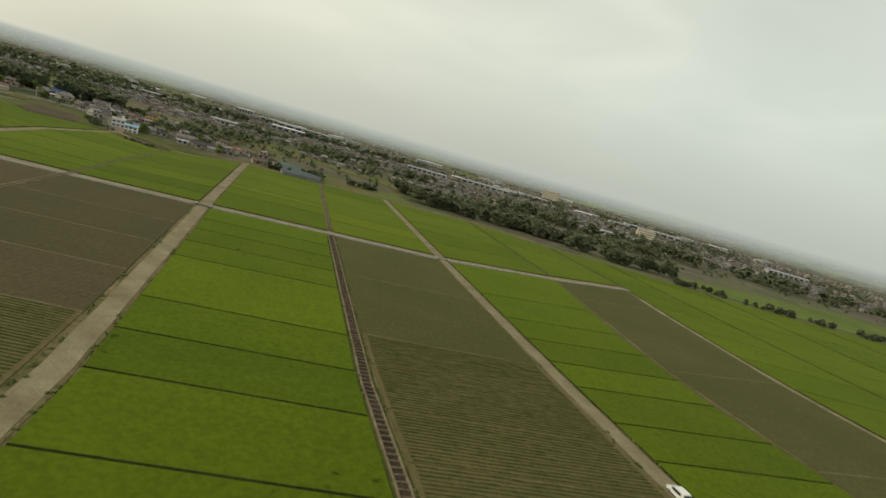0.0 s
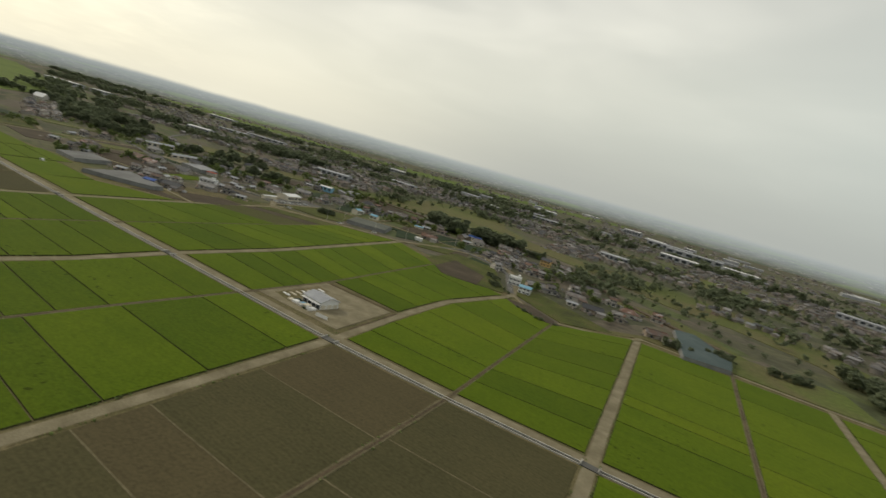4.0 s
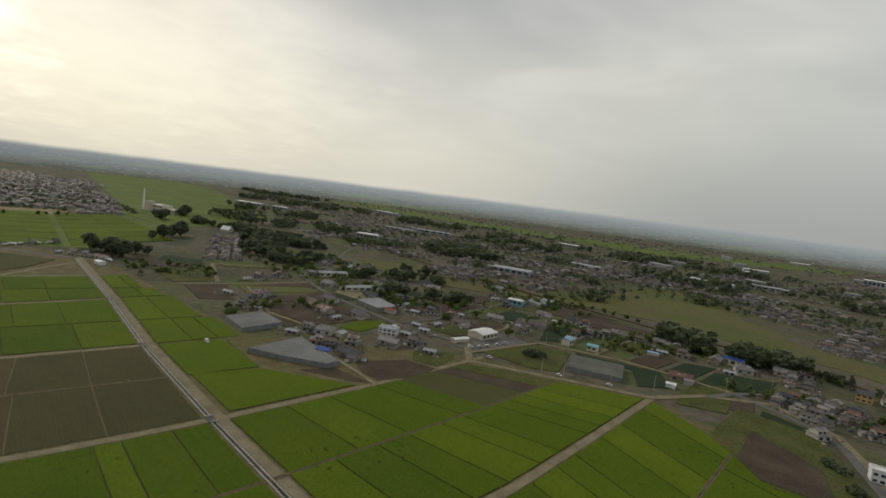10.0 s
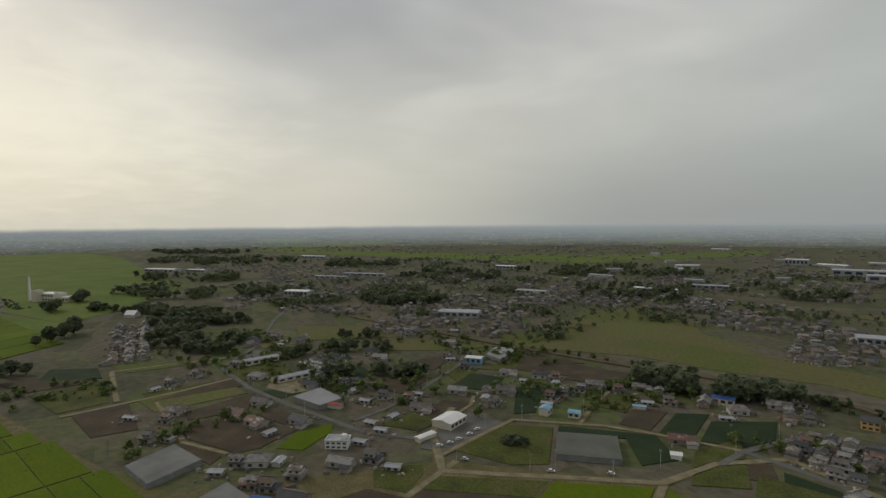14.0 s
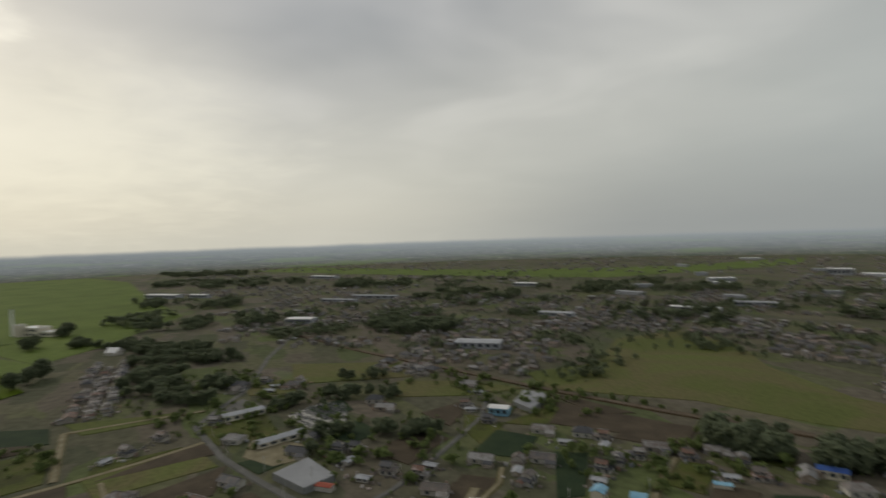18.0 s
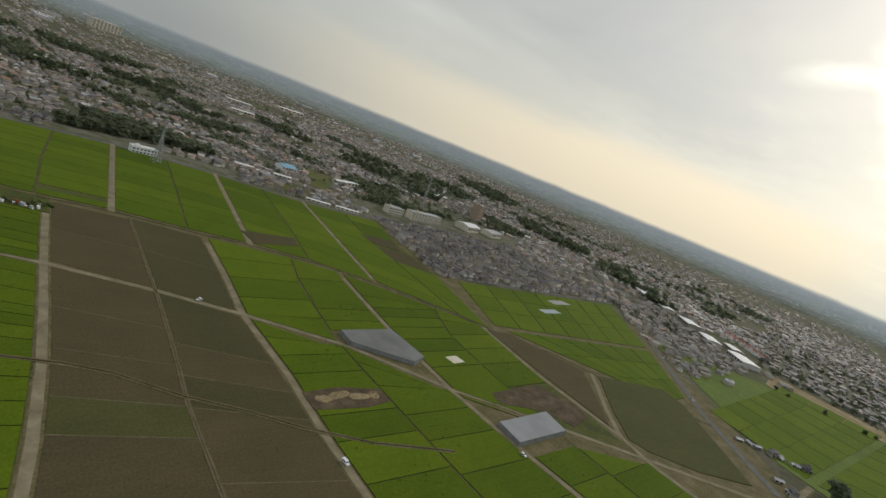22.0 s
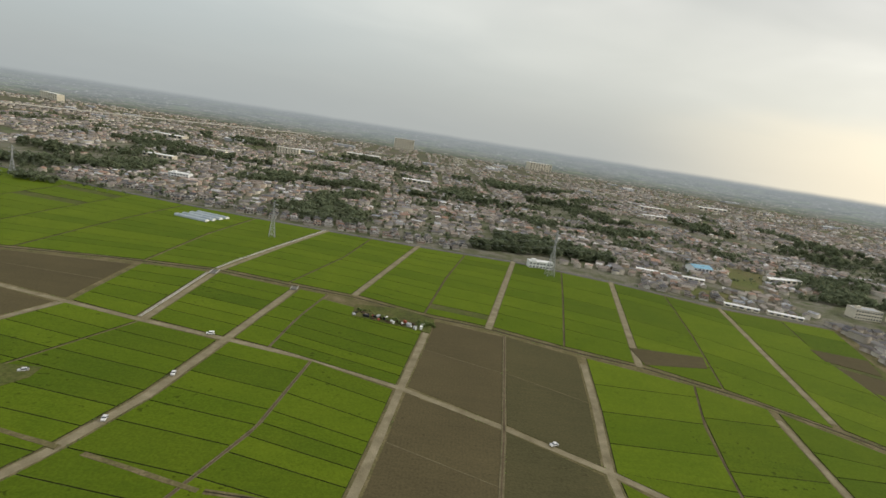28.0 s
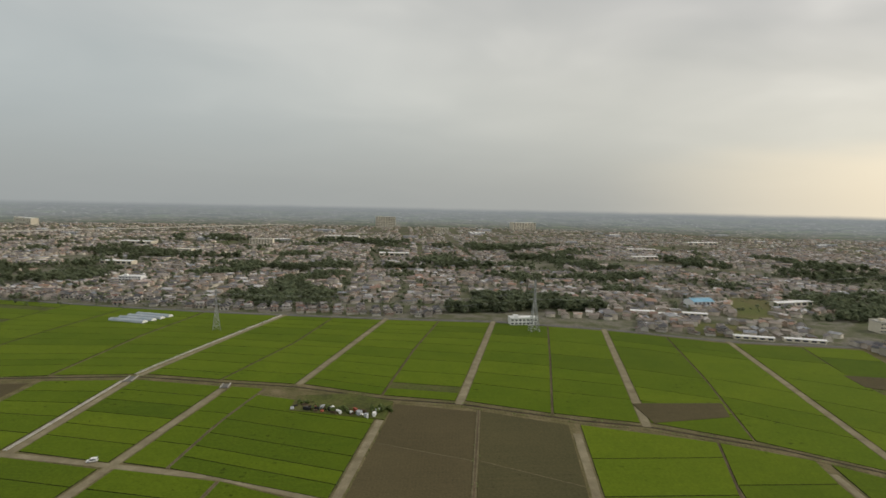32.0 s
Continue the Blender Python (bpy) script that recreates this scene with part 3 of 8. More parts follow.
def paddy(pts, code):
    """One field: a low block of crop with sloping sides, its top slightly uneven."""
    mat, label, cat = KINDS[code]
    wet = cat == "rice field"
    tall = {"s": 0.12, "t": 0.1, "r": 0.12, "v": 0.18, "o": 0.16, "g": 0.14, "w": 0.22}.get(code, 0.36)
    verts, faces = [], []
    n = 4
    P = [Vector(p) for p in pts]
    for j in range(n + 1):
        for i in range(n + 1):
            u, v = i / n, j / n
            q = P[0].lerp(P[1], u).lerp(P[3].lerp(P[2], u), v)
            z = tall + 0.05 * noise.noise((q.x * 0.1, q.y * 0.1, 2.0))
            verts.append((q.x, q.y, z))
    for j in range(n):
        for i in range(n):
            k = j * (n + 1) + i
            faces.append((k, k + 1, k + n + 2, k + n + 1))
    rim = [i for i in range(n + 1)] + [j * (n + 1) + n for j in range(1, n + 1)] + [n * (n + 1) + i for i in range(n - 1, -1, -1)] + [j * (n + 1) for j in range(n - 1, 0, -1)]
    c = sum(P, Vector((0, 0))) / 4
    base = len(verts)
    for r in rim:
        q = Vector(verts[r][:2])
        q = q + (q - c).normalized() * (0.42 if wet else 0.25)
        verts.append((q.x, q.y, -0.34))
    for k in range(len(rim)):
        k2 = (k + 1) % len(rim)
        faces.append((rim[k2], rim[k], base + k, base + k2))
    name = "rice_field" if cat == "rice field" else "field"
    # rice rims get the dark edge colour, shade between the fields painted in
    ob = mesh_part(name, verts, faces, [mat, "shaded_mud_edge" if wet else mat], None, [0] * (n * n) + [1] * len(rim))
    tagged(ob, label, cat, group="fields of the plain")
    if code == "r":
        crop_rows(P, ob)


def fields(a, b, bottom, top, spec, ra=3.4, rb=1.6, lo=3.0, hi=3.0, gap=0.30, floor_line=None):
    """Fields side by side between two across lines. spec: widths and kinds, such as "17b 20d", from bottom to top; ra and rb keep clear
    of the line at either side (a lies at larger x), lo and hi of the lines at the ends."""
    ra, rb = (r * 0.68 if r < 2.1 else r for r in (ra, rb))
    if top == "k":
        hi = max(hi, 6.6)
    items = spec if isinstance(spec, list) else [(float(s[:-1]), s[-1]) for s in spec.split()]
    xm = (on(a, 0) + on(b, 0)) / 2
    y0, y1 = corner(a, bottom, top, 0, 0)[1], corner(a, bottom, top, 1, 0)[1]
    span = abs(y1 - y0) - lo - hi
    total = sum(w for w, _ in items)
    pos = lo
    full = abs(y1 - y0)
    for w, code in items:
        w = w * span / total
        g = 0.3 if code in "svo" else gap
        t0, t1 = (pos + g) / full, (pos + w - g) / full
        pos += w
        if code == "-":
            continue
        if code in "svo" and t0 > 0.06:
            edge = [corner(b, bottom, top, t0 - g / full, rb), corner(a, bottom, top, t0 - g / full, -ra)]
            if not floor_line:
                ribbon("field_ridge", edge, 0.45, "ridge_soil", "narrow pale ridge between bare fields", "ridge", top=0.2, step=4.0, wobble=0.2)
        if floor_line:
            p = []
            for line, t, shift in ((b, t0, rb), (a, t0, -ra), (a, t1, -ra), (b, t1, rb)):
                x, y = corner(line, bottom, top, t, shift)
                for _ in range(3):
                    y = max(y, on(floor_line, x) + 3.0)
                    x = on(line, y) + shift
                p.append((x, y))
            if p[3][1] - p[0][1] < 2 and p[2][1] - p[1][1] < 2:
                continue
            paddy(p, code)
            continue
        p = [corner(b, bottom, top, t0, rb), corner(a, bottom, top, t0, -ra), corner(a, bottom, top, t1, -ra), corner(b, bottom, top, t1, rb)]
        paddy(p, code)


def mixed(n, codes, size=17.0, spread=0.35):
    return [(size * DICE.uniform(1 - spread, 1 + spread), DICE.choice(codes)) for _ in range(n)]


# south of the canal, east to west
fields("w", "ed", -80.0, "k", "60v 40v 60v 25v", 2.5, 1.5)
fields("ed", "j2", -80.0, "k", "28m 45m 15d 18d 16m 18d 20m 29b 52b", 2.0, 3.0)
fields("j2", "d1", -95.0, "k", "73r 17r 20r 18r 57v 65v", 3.4, 2.2)
fields("d1", "j1", -95.0, "k", "61d 23d 18d 20m 39b 20m 20d 20m 25b", 2.2, 3.4)
fields("j1", "jk", "m", "k", "40v 30s 30o 30s 30s 45s 30r 35r 30s 30o 30o 40o", 3.6, 1.2)
fields("jk", "k1", "m", "k", "30s 40s 40o 50s 45s 22s 18o 18s 36o 36s", 1.2, 3.8)
fields("k1", "k12", "m", "k", "20b 18m 17b 18d 17m 20m 18m 30d 30m 30b 18m 16d 18d 16d 33m 36d 20b", 3.8, 1.6)
fields("k12", "k2", "m", "k", "17d 17d 16m 18d 17d 18m 20m 25d 20m 18m 18m 18d 36d 14d 17d 34m 20d", 1.6, 3.8)
fields("k2", "k23", "m", "k", mixed(8, "ddmdm", 17) + [(16, "m"), (16, "m"), (16, "b"), (30, "m"), (17, "b"), (17, "d"), (20, "d"), (16, "d"), (22, "d")], 3.8, 1.4)
fields("k23", "k3", "m", "k", mixed(8, "dmddm", 17) + [(18, "m"), (16, "b"), (34, "b"), (16, "b"), (16, "y"), (54, "d"), (10, "b"), (20, "d"), (16, "d")], 1.4, 3.6)
fields("k3", "k34", "m", "k", "50s 40s 36s 23v 40s 35s 30o 34o", 3.6, 1.4)
fields("k34", "k4", "m", "k", "60o 30s 25o 45s 40s 30o 30o", 1.4, 3.4)
fields("k4", "k4b", -120.0, "k", "30d 18b 16m 18m 14b 17d 24b 24d 30d 24m", 3.4, 1.0, floor_line="m")
fields("k4b", "b", -80.0, "k", "20d 20m 22m 17d 20m 22d 20m 24m", 1.0, 3.2, floor_line="m")
fields("b", "bx", -30.0, "k", "20m 50- 22d 24m 30d", 3.2, 1.0, floor_line="m")
fields("bx", "x2", 20.0, "k", "30- 24m 24d 30m", 1.0, 3.2, floor_line="m")

# ---- more lines of the plan ----
ACROSS.update({
    "n2": [(-422, -511), (-365, -272)], "n4": [(-526, -478), (-464, -237)], "n5": [(-624, -430), (-563, -187)],
    "n1": [(-312, -521), (-264, -306)], "s3": [(-206, -537), (-180, -436), (-155, -324), (-153, -209)],
    "n01": [(-258, -530), (-240, -420), (-212, -318)], "n12": [(-367, -515), (-340, -400), (-318, -283)],
    "n24": [(-475, -497), (-445, -370), (-416, -252)], "n45": [(-576, -455), (-545, -330), (-512, -218)],
    "n5q": [(-682, -420), (-650, -320), (-618, -120)], "q": [(-734, -412), (-694, -305), (-678, -210), (-632, -80)],
    "e0": [(-120, -553), (-104, -440), (-98, -318), (-101, -222)], "e1": [(-30, -575), (-14, -440), (-6, -310), (-2, -249)],
    "e2": [(40, -592), (50, -460), (58, -302), (60, -265)], "e3": [(120, -614), (125, -460), (122, -296), (120, -280)],
    "e4": [(210, -640), (210, -460), (205, -290)], "e5": [(320, -672), (315, -460), (300, -290)],
    "ms": [(-246, -306), (-235, -245), (-230, -191)],
    "w2": [(390, -60), (362, 70), (345, 180), (330, 330)], "w3": [(470, -60), (430, 100), (405, 300)],
    "w4": [(560, -60), (520, 100), (480, 290)], "w5": [(680, -60), (630, 100), (590, 270)],
    "x3": [(-740, -60), (-700, 20), (-672, 90), (-660, 143)],
})
ALONG["ne"] = [(-60, 330), (-10, 304), (26, 330), (36, 352), (93, 354), (148, 358), (236, 362), (276, 330), (330, 322), (405, 296), (480, 282), (630, 262)]
ALONG["vs"] = [(-288, 312), (-263, 326), (-226, 350), (-186, 372)]
ALONG["vk"] = [(-190, 376), (-165, 366), (-130, 352), (-100, 330), (-55, 330)]
ALONG["nb"] = [(-760, 75), (-738, 51), (-702, 7), (-682, -43), (-629, -99), (-563, -186)]

# ---- fields south of the long lane, up to the town ----
fields("s3", "k2", "n", "m", "20m 18m 20d 18b 16m 20m", 3.2, 3.4, 6.0)
fields("k2", "ms", "n", "m", "18m 22m 20m 18m 22m", 3.4, 1.2, 6.0)
fields("ms", "k3", "n", "m", "14- 22m 24d 22d 18d 14m 14d", 1.2, 3.4, 6.0)
fields("k3", "k34", "n", "m", "55s 55s", 3.4, 2.0, 6.0)
fields("k34", "k4", "n", "m", "55o 55o", 2.0, 3.4, 6.0)


def level_fields(a, b, cuts, codes, ra, rb, bottom="n", top="m", lo=6.0, hi=3.0):
    """Fields between two across lines whose ridges run due east and west, cut off by the along lines at either end."""
    ra, rb = (r * 0.68 if r < 2.1 else r for r in (ra, rb))
    for y0, y1, code in zip(cuts, cuts[1:], codes):
        p = []
        for line, y, shift in ((b, y0 + 0.34, rb), (a, y0 + 0.34, -ra), (a, y1 - 0.34, -ra), (b, y1 - 0.34, rb)):
            wish = y
            y = max(y, -200.0)
            for _ in range(6):
                x = on(line, y) + shift
                y = 0.5 * y + 0.5 * min(max(wish, on(bottom, x) + lo), on(top, x) - hi)
            p.append((on(line, y) + shift, y))
        if max(p[3][1] - p[0][1], p[2][1] - p[1][1]) > 2 and code != "-":
            paddy(p, code)


level_fields("k4", "k4b", (-270, -200, -166, -134, -106, -60), "bbmbm", 3.4, 1.2)
level_fields("k4b", "b", (-270, -174, -122, -104, -90, -20), "mdmb-", 1.2, 3.2)
level_fields("b", "bx", (-240, -150, -128, -112, -96, -78, -60, -40, 60), "dmdmmdmm", 3.2, 1.0)
level_fields("bx", "x2", (-240, -110, -84, -62, -40, -10, 80), "bdbmdw", 1.0, 3.0)
fields("e0", "s3", "n", "m", "22b 20m 20b 22m 20b", 3.0, 6.2, 6.0)
fields("e1", "e0", "n", "m", "30s 30s", 2.4, 2.4, 6.0)
fields("e2", "e1", "n", "m", "20v", 2.4, 2.4, 6.0)
fields("e0", "s3", "p", "n", mixed(10, "bbmm"), 2.0, 5.4, 7.0, 6.0)
fields("e1", "e0", "p", "n", mixed(11, "bbmmb"), 1.6, 2.0, 7.0, 6.0)
fields("e2", "e1", "p", "n", mixed(11, "bbmb"), 1.4, 1.6, 7.0, 6.0)
fields("e3", "e2", "p", "n", mixed(11, "bbmmw"), 1.4, 1.4, 7.0, 6.0)
fields("e4", "e3", "p", "n", mixed(9, "bbmb", 26), 1.4, 1.4, 7.0, 6.0)
fields("e5", "e4", "p", "n", mixed(9, "bbmb", 30), 1.4, 1.4, 7.0, 6.0)
fields("s3", "n01", "p", "n", mixed(10, "bbmbm"), 3.2, 1.4, 7.0, 6.0)
fields("n01", "n1", "p", "n", mixed(10, "bbmb"), 1.4, 3.2, 7.0, 6.0)
fields("n1", "n12", "p", "n", mixed(10, "bbmbm"), 3.2, 1.4, 7.0, 6.0)
fields("n12", "n2", "p", "n", "22m 20d 24m 22b 24m 24m 30b 26b 12w 14m", 1.4, 3.2, 7.0, 6.0)
fields("n2", "n24", "p", "n", "40d 22m 26b 24m 26b 22m 30m", 3.2, 1.2, 7.0, 6.0)
fields("n24", "n4", "p", "n", "50m 40m 34d 22b 24m 34m", 1.2, 3.2, 7.0, 6.0)
fields("n4", "n45", "p", "n", "34d 20m 60d 40m 26b 34m", 3.2, 1.2, 7.0, 6.0)
fields("n45", "n5", "p", "n", "26d 14m 60b 34b 26m 34b", 1.2, 3.2, 7.0, 6.0)
fields("n5", "n5q", "p", "n", "30d 40b 36b 34m 26b 20m", 3.2, 1.2, 7.0, 6.0)
fields("n5q", "q", "p", "n", "20b 34d 24w 30s 26b 34m 30b", 1.2, 3.2, 7.0, 6.0)

# ---- fields north of the canal, up to the village ----
fields("j2", "d1", "k", "ne", "30b 26y 40b 50b 40m", 3.0, 2.0, 3.6, 3.0)
fields("ed", "j2", "k", "ne", "40m 40m 30b 60b 30b", 2.0, 3.0, 3.6, 3.0)
fields("w", "ed", "k", "ne", "40b 30b 60b", 1.6, 1.6, 3.6, 3.0)
fields("d1", "j1", "k", "ne", "44m 24b 14y 40b 50b 34b", 2.0, 3.2, 3.6, 3.0)
fields("j1", "jk", "k", "ne", "20m 22d 26b 24m 34d 34m 20b", 3.2, 1.4, 3.6, 3.0)
fields("jk", "k1", "k", "ne", "20m 22b 38b 34y 40m 30b", 1.4, 3.4, 3.6, 3.0)
fields("k1", "k12", "k", "vk", "12- 46- 22d 20b 22b 40m 24m", 3.6, 1.4, 3.6, 3.0)
fields("k12", "k2", "k", "vk", "26m 18d 18m 22d 22b 18b 30m 26b 34m 18b", 1.4, 3.4, 3.6, 3.0)
fields("k2", "k23", "k", "vs", "22m 24d 20d 24b 18b 30m 16m 18b 20y 30b", 3.4, 1.2, 3.6, 3.0)
fields("k23", "k3", "k", "vs", "34d 30m 40m 22d 42v 20g 24w", 1.2, 3.2, 3.6, 3.0)
paddy([(-327, 145), (-274, 145), (-279.5, 216), (-323, 181)], "m")
fields("k34", "k4", "k", 183.0, "46b", 1.4, 2.0, 3.6, 1.0)
fields("k4", "k4b", "k", 196.0, "24b 18m 16b", 2.0, 1.4, 3.6, 1.0)
fields("k4b", "b", "k", 190.0, "24b 28m", 1.4, 1.4, 3.6, 1.0)
fields("b", "bx", "k", 184.0, "22m 20b", 1.4, 1.4, 3.6, 1.0)
fields("bx", "x2", "k", 176.0, "20b 12m", 1.4, 1.4, 3.6, 1.0)
# east of the long track
fields("w2", "w", -60.0, "ne", mixed(11, "bbmmb", 30), 1.6, 2.4, 3.0, 3.0)
fields("w3", "w2", -60.0, "ne", mixed(11, "bmbbm", 30), 1.6, 1.6, 3.0, 3.0)
fields("w4", "w3", -60.0, "ne", mixed(9, "bbmb", 36), 1.6, 1.6, 3.0, 3.0)
fields("w5", "w4", -60.0, "ne", mixed(7, "bbmb", 46), 1.6, 1.6, 3.0, 3.0)
# west, between the tracks and the country road


def lots(a, b, c, d, nu, nv, codes, gap=0.0028):
    """A four-sided stretch of land cut into fields."""
    P = [Vector(q) for q in (a, b, c, d)]
    for j in range(nv):
        for i in range(nu):
            q = [P[0].lerp(P[1], u).lerp(P[3].lerp(P[2], u), v) for u, v in ((i / nu + gap, j / nv + gap), ((i + 1) / nu - gap, j / nv + gap), ((i + 1) / nu - gap, (j + 1) / nv - gap), (i / nu + gap, (j + 1) / nv - gap))]
            paddy([tuple(w) for w in q], DICE.choice(codes))


lots((-650, -102), (-704, -206), (-1036, -176), (-902, -52), 3, 7, "bbmbm")
lots((-658, -92), (-893, -45), (-792, 38), (-748, 36), 6, 3, "bbmmd")
lots((-800, 60), (-1130, 60), (-1150, 178), (-774, 150), 7, 3, "bbm")
lots((-774, 158), (-1150, 186), (-1180, 285), (-850, 288), 7, 2, "bbm")

# ---- irrigation ----
def canal(pts, width, name="canal", label="straight concrete irrigation canal with dark water"):
    ob = ribbon(name, pts, width, "water", label, "canal", top=0.06, wobble=0.0)
    for side in (-1, 1):
        verts, faces = [], []
        for i, (x, y) in enumerate(pts):
            a, b = pts[max(i - 1, 0)], pts[min(i + 1, len(pts) - 1)]
            d = Vector((b[0] - a[0], b[1] - a[1])).normalized()
            for off, z in ((width / 2, -0.4), (width / 2, 0.42), (width / 2 + 0.42, 0.42), (width / 2 + 0.42, -0.4)):
                verts.append((x - d.y * off * side, y + d.x * off * side, z))
            if i:
                k = 4 * i
                faces += [(k - 4 + j, k - 3 + j, k + 1 + j, k + j) for j in range(3)]
        w = mesh_part("canal_wall", verts, faces, "concrete", ob)
    return ob


canal([(x, y - 4.2) for x, y in stretch("k", -690, 300)], 1.5)
canal([(-149.4, -213), (-150.4, -316)], 0.8, label="white concrete irrigation channel beside the lane")
canal([(x + 3.4, y) for x, y in [(-155, -330), (-160, -356), (-180, -436), (-206, -537)]], 1.0, label="narrow concrete ditch beside the lane")


def ditch(pts, width=1.4, bank=True, wet=False, earth="levee"):
    raised = 0.0 if earth == "levee" else 0.27
    if bank:
        ribbon("ditch_bank", pts, width + (2.2 if not raised else 1.5), "weeds" if wet else earth, "grassy bank of an irrigation ditch" if not raised else "bare earth bank of an irrigation ditch", "bank", top=0.04 + raised, step=4.0, wobble=0.6 if not raised else 0.35)
    ribbon("ditch", pts, width, "ditch_mud" if wet else "mud", DITCH, "ditch", top=0.09 + raised, step=4.0, wobble=0.25)


for name, a, b in (("jk", -120, 304), ("k12", -120, 350), ("k23", -182, 345), ("k34", -262, 136), ("k4b", -232, 136), ("bx", -140, 138),
                   ("ed", -80, 300), ("n01", -528, -320), ("n12", -512, -286), ("n24", -494, -256), ("n45", -452, -222), ("n5q", -418, -130), ("ms", -300, -194), ("e1", -572, -312), ("e3", -610, -300), ("w2", -60, 318), ("w3", -60, 296), ("w4", -60, 284)):
    ditch(stretch(name, a, b), 0.7 if name[0] in "ne" else 0.8 if name == "jk" else 0.55 if name in ("k12", "k34", "ms", "k23") else 0.95, True, False, "ridge_soil" if name in ("k12", "k34", "ms", "k23", "jk") else "levee")
ditch(stretch("d1", -95, 150), 1.7, True, True)
ditch(stretch("d1", 162, 372), 0.8, True, False, "ridge_soil")
for off in (-1.12, 1.12):
    ribbon("ditch_board", [(x + off, y) for x, y in stretch("d1", -95, 150)], 0.16, "timber", "brown retaining boards along the open ditch", "board", top=0.34, wobble=0.04)
FEEDER = [(-242, -69), (-277, -67), (-297, -60), (-314, -51), (-337, -30), (-359, -16), (-380, 1), (-409, 19), (-452, 36)]
ribbon("ditch_bank", FEEDER, 2.6, "levee", "low earth bank of a feeder ditch", "bank", top=0.45, step=4.0, wobble=0.4)
ribbon("ditch", FEEDER, 0.9, "ditch_mud", "narrow dark feeder ditch between low banks", "ditch", top=0.49, step=4.0, wobble=0.2)
ribbon("embankment", stretch("n", -629, 150), 8.0, "levee", "broad grassy embankment along the drain", "embankment", top=0.12)
ribbon("drain", [(x, y - 0.6) for x, y in stretch("n", -629, 150)], 1.7, "ditch_mud", "earth-sided drain along the embankment", "ditch", top=0.2)
ribbon("embankment", stretch("nb", -760, -590), 7.0, "levee", "broad grassy embankment along the drain", "embankment", top=0.11)
ribbon("drain", stretch("nb", -760, -590), 1.6, "ditch_mud", "earth-sided drain along the embankment", "ditch", top=0.18)
# slabs that carry the farm roads over the canal, and a small bridge over the drain
def slab(x, y, turn, w, d, label, name="culvert_slab"):
    thing = empty(name, pose(x, y, 0.0, 0, 0, turn), label, "bridge", group="small bridges of the farm roads")
    bm = bmesh.new()
    box(bm, w, d, 0.3, (0, 0, 0.16))
    bmesh.ops.bevel(bm, geom=bm.edges[:], offset=0.04, segments=1)
    part("deck", bm, "asphalt", thing)
    for s in (-1, 1):
        bm = bmesh.new()
        box(bm, 0.35, d, 0.55, (s * (w / 2 - 0.18), 0, 0.464))
        bmesh.ops.bevel(bm, geom=bm.edges[:], offset=0.04, segments=1)
        part("kerb", bm, "concrete", thing)


for name in ("j2", "j1", "k1", "k2", "k3", "k4", "b"):
    y = on("k", on(name, 140)) - 4.2
    slab(on(name, y), y, 2, 6.4, 3.4, "concrete slab with pale kerbs over the canal")
slab(-154, -319, 4, 5.4, 11.0, "small road bridge with white parapets over the drain", "road_bridge")
slab(-219, -305, 4, 5.0, 8.0, "small road bridge with white parapets over the drain", "road_bridge")

# concrete struts over the deep ditch
strut_bm = bmesh.new()
box(strut_bm, 2.3, 0.26, 0.2)
strut = part("ditch_strut", strut_bm, "timber", None)
tagged(strut, "weathered brown strut across the open ditch", "strut", group="struts over the ditch")
for i in range(140):
    y = -92 + i * 1.72
    m = pose(on("d1", y), y, 0.1, 0, 0, 5)
    if i == 0:
        strut.matrix_basis = m
    else:
        copy_thing(strut, m)

# ---- the sheet of levees between the fields ----
sheet = [(900, -300), (900, 230), (630, 262), (480, 284), (405, 300), (330, 326), (276, 336), (236, 370), (148, 366), (36, 360), (-10, 309), (-55, 341), (-190, 378), (-297, 324), (-384, 200), (-700, 170), (-1000, -110), (-692, -222),
         (-740, -408), (-624, -426), (-526, -474), (-422, -506), (-312, -516), (-206, -532), (-110, -548), (0, -574), (95, -600), (420, -690), (900, -760)]
ob = mesh_part("levees", [(x, y, -0.02) for x, y in sheet], [tuple(range(len(sheet) - 1, -1, -1))[::-1]], "levee")
tagged(ob, "low grassy levees between the rice fields", "levee", kind="structure")


# ---- plots of the village and greens beyond ----
ZP = [0.0]


def plot(pts, mat, label, category="plot", top=0.1, name="plot"):
    c = sum((Vector(p) for p in pts), Vector((0, 0))) / len(pts)
    n = len(pts)
    ZP[0] += 0.002
    top += ZP[0]
    verts = [(x, y, top) for x, y in pts] + [(x + 0.3 * (1 if x > c.x else -1), y + 0.3 * (1 if y > c.y else -1), -0.36) for x, y in pts]
    faces = [tuple(range(n))] + [(i, n + i, n + (i + 1) % n, (i + 1) % n) for i in range(n)]
    area = sum(pts[i][0] * pts[(i + 1) % n][1] - pts[(i + 1) % n][0] * pts[i][1] for i in range(n))
    if area < 0:
        faces[0] = faces[0][::-1]
        faces[1:] = [f[::-1] for f in faces[1:]]
    return tagged(mesh_part(name, verts, faces, mat), label, category, kind="structure" if category in ("meadow", "rice field", "ground") else "")


